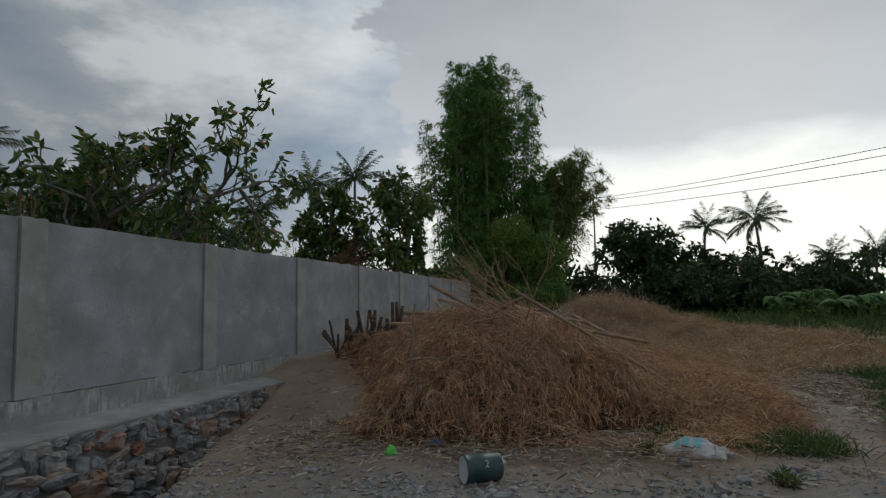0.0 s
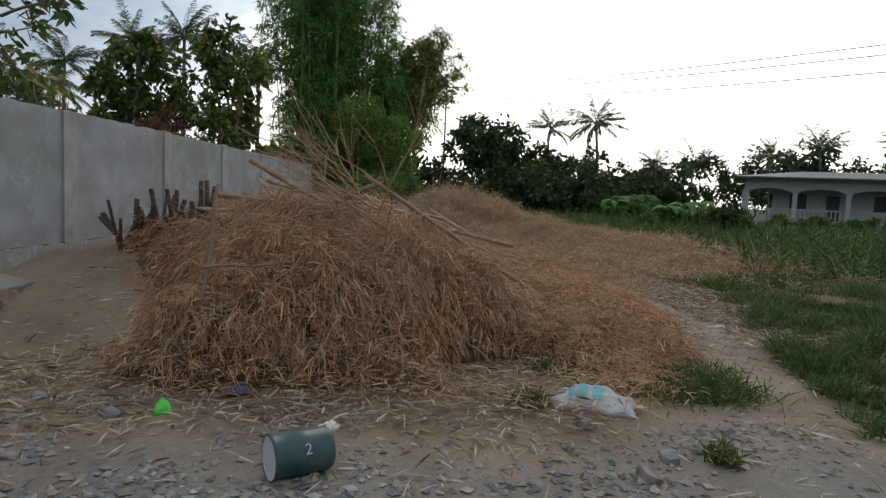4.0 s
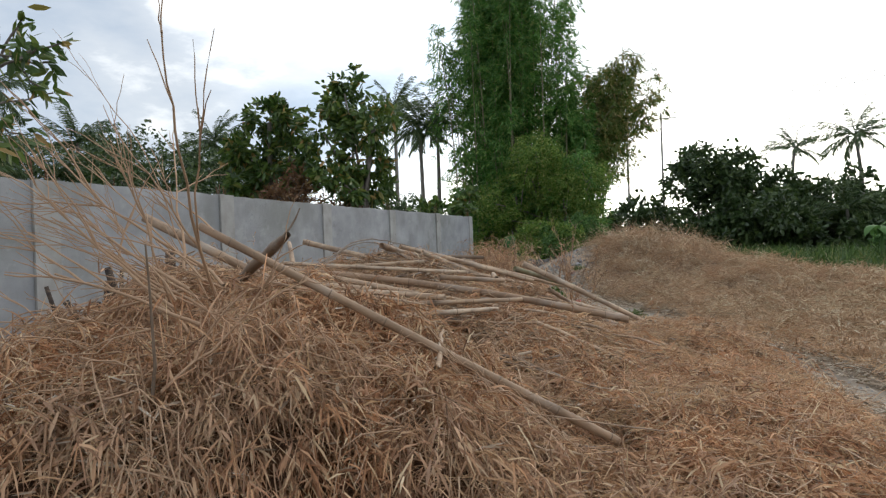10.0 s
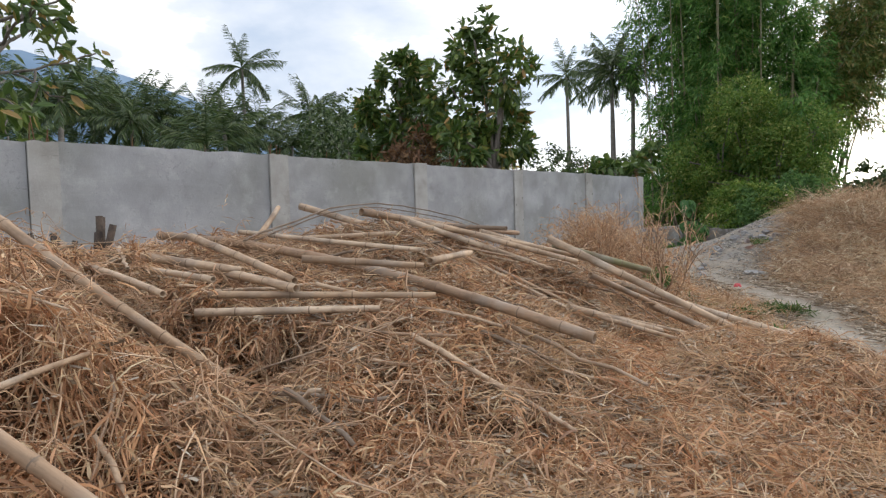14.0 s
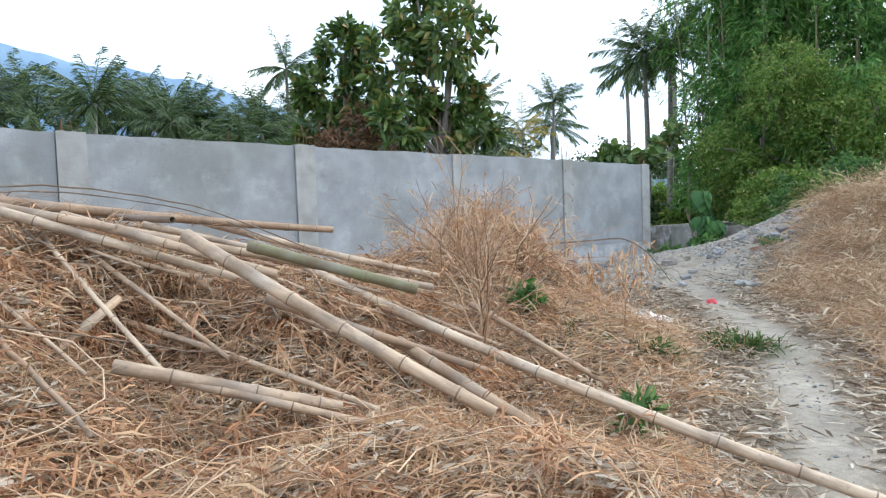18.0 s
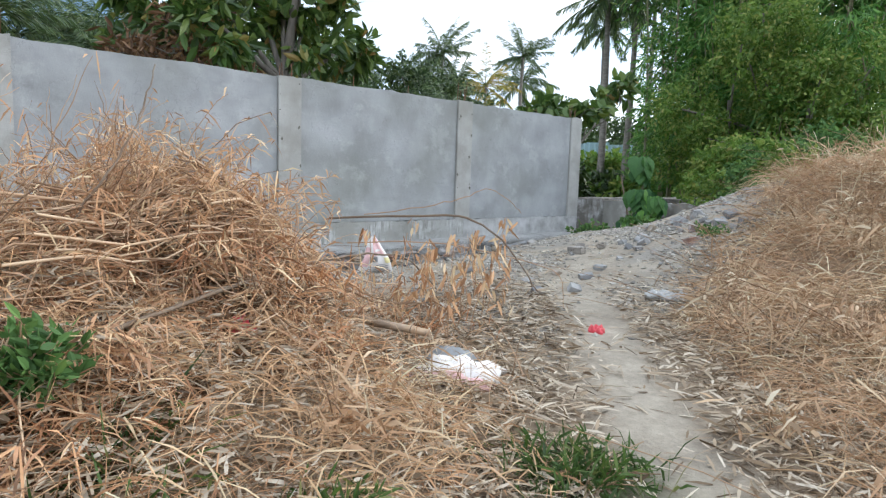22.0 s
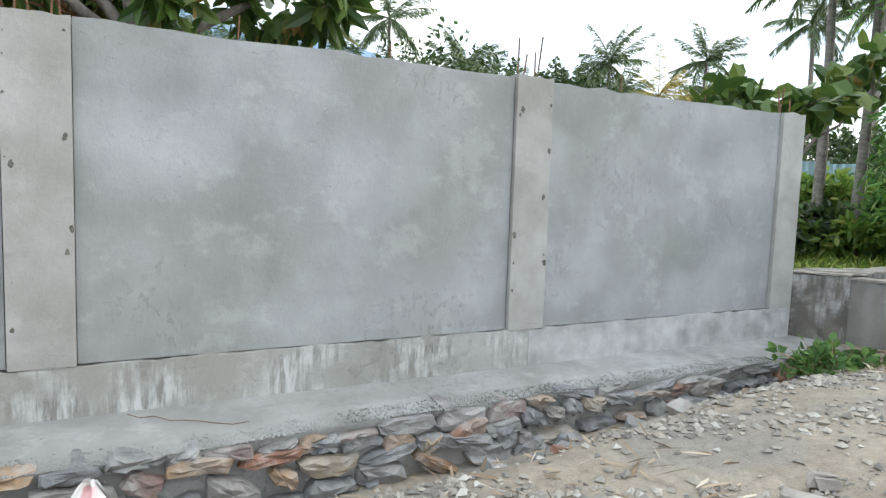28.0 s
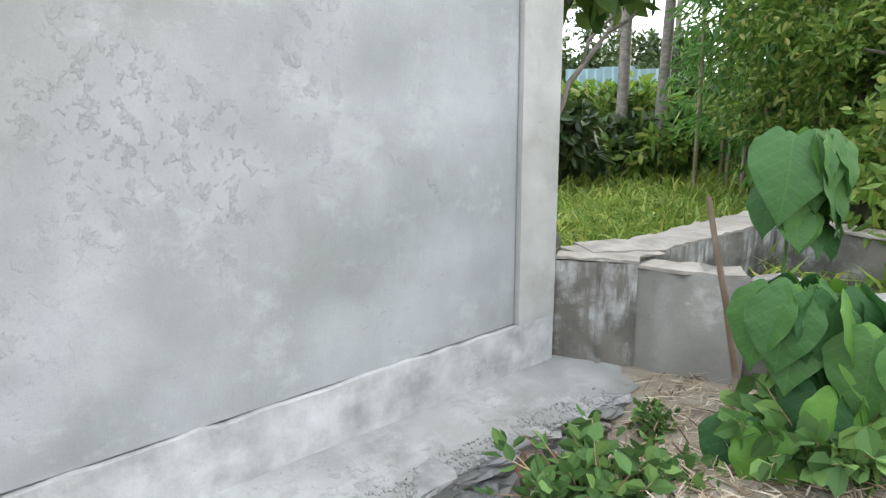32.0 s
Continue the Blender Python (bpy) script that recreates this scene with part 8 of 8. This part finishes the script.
def sheet_thing(name, x, y, size, seed, mat, label, category, turn=0.0, rise=0.08, fold=0.05, lift=0.0, n=18):
    ob = thing(name, (x, y, float(soil(x, y)) + lift), label, category, turn=turn)
    part("sheet", np_mesh("sheet", *crumpled(n, n, size, seed, rise, fold), mat, True), None, ob)
    return ob


def build_pail():
    """Plastic pail on its side, pale end towards the wall."""
    x, y = 4.61, -20.72
    ob = thing("plastic_pail", (x, y, float(soil(x, y)) + 0.122), "dark green plastic pail lying on its side on gravel", "pail", turn=34.0)
    prof = [(-0.172, 0.117), (-0.1715, 0.124), (-0.155, 0.124), (-0.15, 0.120), (-0.05, 0.119), (-0.045, 0.122), (0.02, 0.122), (0.025, 0.119), (0.15, 0.117), (0.165, 0.112), (0.17, 0.09), (0.17, 0.0)]
    V, F = tubes([([(p, 0, 0) for p, _ in prof], [max(r, 0.001) for _, r in prof])], 28)
    part("shell", np_mesh("shell", V, F, DRUM_GREEN, True), None, ob)
    V, F = tubes([([(-0.170, 0, 0), (-0.166, 0, 0), (-0.165, 0, 0)], [0.117, 0.116, 0.001])], 28)
    part("end_plate", np_mesh("end_plate", V, F, DRUM_INSIDE), None, ob, "pale grey end")
    digit = bpy.data.curves.new("digit", "FONT")
    digit.body, digit.size, digit.extrude, digit.align_x = "2", 0.085, 0.0008, "CENTER"
    digit.materials.append(DRUM_INSIDE)
    mark = new("digit", digit)
    mark.parent = ob
    mark.matrix_basis = pose(0.01, -0.117, 0.03, 76, 0, 0)
    mark["label"] = "white painted digit"


build_pail()

sack = sheet_thing("woven_sack", 6.52, -19.38, (0.58, 0.32), 5, WHITE_SACK, "half-filled white woven sack with turquoise print", "sack", -12, 0.09, 0.06, 0.0, 26)
V, F = crumpled(26, 26, (0.58, 0.32), 5, 0.09, 0.06)
midst = V[F].mean(1)
keep = F[(midst[:, 2] > 0.02) & (np.abs(midst[:, 0] + 0.05) < 0.13) & (np.abs(midst[:, 1] + 0.02) < 0.085) & (np.sin(midst[:, 0] * 60) > -0.5)]
part("print_patch", np_mesh("print_patch", V + [0, 0, 0.004], keep, CYAN_PRINT, True), None, sack, "faded turquoise print")
V, F = tubes([(along((0.25, 0.0, 0.03), (0.36, -0.04, 0.04), 5), [0.03, 0.018, 0.013, 0.022, 0.03])], 8)
part("tied_neck", np_mesh("tied_neck", V, F, WHITE_SACK, True), None, sack, "twisted neck of the sack")

for x, y, s in ((3.50, -19.93, 0.11), (5.48, -21.68, 0.06)):
    ob = sheet_thing("plastic_cup", x, y, (s, s * 0.7), 8, LIME, "crushed bright green plastic cup on gravel", "cup", 20, 0.07, 0.03, 0.0, 9)
ob = sheet_thing("rubber_slipper", 3.84, -19.47, (0.21, 0.09), 3, BLUE, "faded blue rubber slipper at the heap's foot", "slipper", 15, 0.03, 0.012, 0.035, 10)
V, F = tubes([(along((-0.02, -0.04, 0.03), (0.07, 0.0, 0.05), 5, -0.03), [0.008] * 5), (along((-0.02, 0.04, 0.03), (0.07, 0.0, 0.05), 5, -0.03), [0.008] * 5)], 5)
part("strap", np_mesh("strap", V, F, BLUE, True), None, ob)
sheet_thing("plastic_wrapper", 6.32, -18.12, (0.20, 0.12), 14, PAPER, "crumpled white plastic wrapper at the heap's foot", "wrapper", 30, 0.03, 0.03)
sheet_thing("plastic_wrapper", 9.33, -15.0, (0.17, 0.05), 15, PAPER, "torn white wrapper strip on the path", "wrapper", 5, 0.02, 0.02)
sheet_thing("plastic_wrapper", 9.15, -16.3, (0.12, 0.05), 16, PAPER, "torn white wrapper strip on the path", "wrapper", -20, 0.02, 0.02)
sheet_thing("plastic_wrapper", 4.64, -20.04, (0.14, 0.09), 17, PAPER, "crumpled white plastic wrapper on gravel", "wrapper", 60, 0.03, 0.03)
sheet_thing("red_wrapper", 4.52, -6.02, (0.11, 0.07), 18, RED, "crumpled red plastic wrapper on the path", "wrapper", 20, 0.03, 0.04)
sheet_thing("red_wrapper", 4.24, -8.76, (0.16, 0.13), 19, RED, "crumpled red plastic wrapper on the straw", "wrapper", -10, 0.05, 0.05, 0.10)

flat = sheet_thing("cement_sack", 4.52, -7.50, (0.52, 0.36), 22, PAPER, "flattened empty white paper cement sack beside the path", "sack", 28, 0.06, 0.06, 0.02, 22)
V, F = crumpled(16, 10, (0.50, 0.12), 23, 0.03, 0.02)
part("edge_stripe", np_mesh("edge_stripe", V + [0.0, -0.17, 0.012], F, PINK_PAPER, True), None, flat, "pink printed edge")
V, F = crumpled(14, 10, (0.30, 0.16), 24, 0.05, 0.05)
part("torn_flap", np_mesh("torn_flap", V + [-0.08, 0.12, 0.05], F, GREY_PRINT, True), None, flat, "grey torn opening")
sheet_thing("plastic_bag", 4.45, -4.80, (0.36, 0.20), 25, CLEAR_BAG, "crumpled translucent white plastic bag on straw", "plastic bag", 10, 0.004, 0.06, 0.015, 34)
sheet_thing("plastic_sheet", 4.83, -1.10, (0.60, 0.24), 26, CLEAR_BAG, "white plastic sheet on top of the ridge", "plastic sheet", -30, 0.07, 0.06, 0.05, 18)
for k, (x, y, a, L) in enumerate(((2.36, -3.28, 20, 0.20), (2.52, -3.42, -15, 0.16), (2.28, -3.08, 60, 0.12), (2.70, -3.22, 35, 0.10))):
    ob = thing("mortar_slab", (x, y, float(soil(x, y)) + 0.03), "broken white mortar slab on the dirt", "rubble", "white mortar slabs", a)
    bm = box(-L / 2, L / 2, -L * 0.27, L * 0.27, -0.03, 0.04, 0.012)
    for v in bm.verts:
        v.co += Vector(((0.5 - TUFTS.random()) * 0.03, (0.5 - TUFTS.random()) * 0.03, (0.5 - TUFTS.random()) * 0.012))
    part("slab", bm, OLDTOP, ob)


def build_standing_sack():
    """Upright empty cement sack: folded peak, printed front."""
    x, y = 1.45, -5.85
    g = float(soil(x, y))
    ob = thing("cement_sack", (x, y, g), "standing empty paper cement sack with faded pink and yellow print", "sack", turn=62.0)
    size = 0.62
    n, m = 15, 13

    def shell(u, v):
        """u around the front from -1 to 1, v up from 0 to 1; y is towards the viewer's side."""
        half = 0.30 * (1 - v) ** 0.8 + 0.035
        bulge = 0.13 * math.sin(math.pi * min(1, v * 1.1)) ** 0.7 * (1 - u * u) + 0.02
        fold = 0.018 * math.sin(7 * u + 5 * v) + 0.012 * math.sin(13 * v - 4 * u)
        return (size * (u * half + 0.03 * math.sin(5 * v)), size * (-bulge - fold), size * (v * 0.66 + 0.02 * math.sin(6 * u) * (1 - v)))

    def patch(u0, u1, v0, v1, off, name, mat, label=""):
        V = [Vector(shell(u0 + (u1 - u0) * i / n, v0 + (v1 - v0) * j / m)) - Vector((0, off, 0)) for i in range(n + 1) for j in range(m + 1)]
        F = [(i * (m + 1) + j, (i + 1) * (m + 1) + j, (i + 1) * (m + 1) + j + 1, i * (m + 1) + j + 1) for i in range(n) for j in range(m)]
        return part(name, np_mesh(name, np.array([tuple(q) for q in V]), np.array(F), mat, True), None, ob, label)

    patch(-1, 1, 0, 1, 0.0, "front", PAPER)
    V = [(q[0], -q[1] * 0.55, q[2]) for q in (shell(-1 + 2 * i / n, j / m) for i in range(n + 1) for j in range(m + 1))]
    F = [(i * (m + 1) + j, i * (m + 1) + j + 1, (i + 1) * (m + 1) + j + 1, (i + 1) * (m + 1) + j) for i in range(n) for j in range(m)]
    part("back", np_mesh("back", np.array(V), np.array(F), PAPER, True), None, ob)
    patch(-0.25, 0.75, 0.50, 0.96, 0.004, "print_panel", PINK_PAPER, "faded pink printed panel")
    patch(-1.0, -0.55, 0.15, 0.70, 0.004, "print_panel", PINK_PAPER, "faded pink printed panel")
    patch(0.55, 0.98, 0.30, 0.45, 0.004, "print_panel", YELLOW_PRINT, "faded yellow printed patch")
    patch(-0.32, 0.02, 0.33, 0.47, 0.007, "emblem", GREY_PRINT, "grey square emblem")
    for k in range(4):
        patch(-0.6 + 0.05 * k, 0.75, 0.05 + 0.055 * k, 0.068 + 0.055 * k, 0.006, "text_bar", GREY_PRINT, "grey line of print")
    patch(-0.10, 0.45, 0.60, 0.66, 0.008, "text_bar", PAPER, "white line of print")


build_standing_sack()

wire_line = along((0.16, -5.74, SHELF + 0.012), (0.44, -5.15, SHELF - 0.015), 9, 0.0, 0.02, np.random.default_rng(3))
wire_line[:, 2] = np.linspace(SHELF + 0.014, SHELF - 0.012, 9) + [0.02, 0.0, 0, 0, 0.006, 0, 0, 0.004, 0.02]
tagged(new("bent_wire", np_mesh("bent_wire", *tubes([(wire_line, [0.0022] * 9)], 6), REBAR, True)), "thin rusty wire lying on the mortar ledge", "wire")


# ---- stones ----
def build_stones():
    rng = random.Random(11)

    def course(y0, y1, z0, z1, face, rows):
        """Flat rubble in rough wavering courses, bedded in mortar, some stones a course and a half tall."""
        h = (z1 - z0) / rows
        for r in range(rows):
            y = y0 + rng.uniform(-0.2, 0.0)
            while y < y1:
                w = rng.choice((0.15, 0.20, 0.26, 0.32, 0.40)) * rng.uniform(0.85, 1.15)
                deep = rng.uniform(0.22, 0.28)
                x = face(y + w / 2) + rng.uniform(0.005, 0.035) - deep / 2 + 0.09 * (1 - (r + 0.5) / rows)
                tall = h * rng.choice((0.85, 1.05, 1.2, 1.25, 1.75))
                mid = min(z0 + h * (r + 0.5) + rng.uniform(-0.02, 0.02) + 0.03 * math.sin(y * 2.3 + r * 1.9), z1 - tall * 0.46)
                ob = part("stone", rng.choice(BEDDED), None, WALL)
                ob.matrix_basis = pose(x, y + w / 2, mid, rng.gauss(0, 9), rng.uniform(-7, 7), rng.uniform(-8, 8)) @ Matrix.Diagonal((deep, w * 1.06 * rng.choice((1, 1, -1)), tall * 1.04, 1))
                y += w * rng.uniform(0.94, 1.06)

    # mortar squeezed out over the lip and between the stones
    lumps = np.random.default_rng(19)
    n = 9000
    ys = lumps.uniform(-7.2, -0.1, n)
    on_top = lumps.random(n) < 0.55
    lip = ledge_lip(ys)
    xs = lip + np.where(on_top, 0.005 - 0.16 * lumps.random(n) ** 1.6, -0.035 - 0.03 * lumps.random(n))
    zs = np.where(on_top, SHELF - 0.012 - 0.028 * np.clip((xs - 0.3) / 0.3, 0, 1), SHELF - 0.06 - 0.40 * lumps.random(n))
    size = (0.003 + 0.012 * lumps.random((n, 1, 1)) ** 2) * np.where(on_top, 1.0, 1.6)[:, None, None]
    shape = np.array([[1, 0, 0], [-1, 0, 0], [0, 1, 0], [0, -1, 0], [0, 0, 1], [0, 0, -1]], float)[None] * lumps.uniform(0.5, 1.1, (n, 6, 1))
    V = (shape * size + np.stack([xs, ys, zs], 1)[:, None]).reshape(-1, 3)
    f = np.array([[0, 2, 4], [2, 1, 4], [1, 3, 4], [3, 0, 4], [2, 0, 5], [1, 2, 5], [3, 1, 5], [0, 3, 5]])
    mortar = part("mortar_lumps", np_mesh("mortar_lumps", V, (np.arange(n)[:, None, None] * 6 + f).reshape(-1, 3), LEDGE, True), None, WALL, "squeezed-out grey mortar crumbs")
    mortar["kind"] = "stuff"

    edge = lambda y: float(ledge_lip(y))
    course(-7.2, -0.2, -0.16, SHELF - 0.03, edge, 6)
    course(-22.5, -16.4, -0.62, SHELF - 0.05, edge, 8)
    # clods and lumps on the spoil heap's face
    for k in range(60):
        x, y = 3.7 + rng.gauss(0, 0.42), -2.5 + rng.gauss(0, 0.55)
        s = 0.03 + 0.11 * rng.random() ** 2.2
        ob = new("clod", rng.choice(STONE_MESHES))
        ob.matrix_basis = pose(x, y, float(soil(x, y)) + s * 0.1, rng.uniform(-30, 30), rng.uniform(-30, 30), rng.uniform(0, 360)) @ Matrix.Diagonal((s, s * rng.uniform(0.7, 1.3), s * 0.7, 1))
        tagged(ob, "grey earth clod on the spoil heap", "clod", "clods on the spoil heap")
    # loose lumps along the footing's lip and on the dirt
    for k in range(70):
        if k < 26:
            x, y = rng.uniform(0.6, 1.2), rng.uniform(-6.5, -0.8)
        elif k < 48:
            x, y = rng.uniform(1.3, 3.9), rng.uniform(-6.8, -2.8)
        else:
            x, y = rng.uniform(2.0, 7.5), rng.uniform(-22.5, -19.6)
        s = rng.uniform(0.05, 0.13)
        ob = new("loose_stone", rng.choice(STONE_MESHES))
        ob.matrix_basis = pose(x, y, float(soil(x, y)) + s * 0.16, rng.uniform(-20, 20), rng.uniform(-20, 20), rng.uniform(0, 360)) @ Matrix.Diagonal((s, s * rng.uniform(0.7, 1.3), s * 0.55, 1))
        tagged(ob, "loose grey-brown stone lying on the dirt", "stone", "loose stones")


build_stones()


def build_gravel():
    """Crushed stone chips: irregular tetrahedra-like lumps, joined."""
    rng = np.random.default_rng(55)

    def lay(n, x0, x1, y0, y1, weight, lo, hi):
        x, y = sample(n, x0, x1, y0, y1, weight, rng)
        s = lo + (hi - lo) * rng.random(n) ** 3
        d = unit(rng.normal(size=(n, 6, 3)))
        shape = np.array([[1, 0, 0], [-1, 0, 0], [0, 1, 0], [0, -1, 0], [0, 0, 1], [0, 0, -1]], float)[None] * rng.uniform(0.5, 1.0, (n, 6, 1)) + d * 0.25
        shape[:, :, 2] *= 0.62
        a = rng.uniform(0, 2 * np.pi, n)
        c, sn = np.cos(a)[:, None], np.sin(a)[:, None]
        px, py = shape[:, :, 0] * c - shape[:, :, 1] * sn, shape[:, :, 0] * sn + shape[:, :, 1] * c
        P = np.stack([px, py, shape[:, :, 2]], -1) * s[:, None, None] + np.stack([x, y, soil(x, y) + s * 0.15], 1)[:, None]
        f = np.array([[0, 2, 4], [2, 1, 4], [1, 3, 4], [3, 0, 4], [2, 0, 5], [1, 2, 5], [3, 1, 5], [0, 3, 5]])
        return P.reshape(-1, 3), (np.arange(n)[:, None, None] * 6 + f).reshape(-1, 3)

    clear = lambda u, v: 1 - 0.8 * sstep(0.45, 0.15, to_path(u, v))
    a = lay(26000, 0.8, 9.5, -24.5, -19.4, lambda u, v: (0.15 + 0.85 * crushed(u, v)) * sstep(0.05, 0.0, pile(u, v)) * np.clip(0.35 + 0.9 * wobble(u, v, 0.6), 0.05, 1), 0.005, 0.052)
    b = lay(24000, 0.65, 6.0, -7.6, -0.8, lambda u, v: clear(u, v) * (0.06 + 0.94 * np.clip(0.25 + 1.2 * wobble(u, v, 0.6), 0, 1)) * sstep(5.2, 4.2, u), 0.003, 0.046)
    c = lay(2500, 5.0, 10.5, -19.5, -8.0, lambda u, v: sstep(0.9, 0.2, to_path(u, v)), 0.004, 0.025)
    ob = thing("gravel", (0, 0, 0), "grey crushed stone chips scattered on the dirt", "gravel", kind="stuff")
    part("chips", np_mesh("chips", *joined([a, c]), GRAVEL), None, ob)
    part("pale_chips", np_mesh("pale_chips", *b, PALE_CHIPS), None, ob, "pale dusty stone chips")


build_gravel()
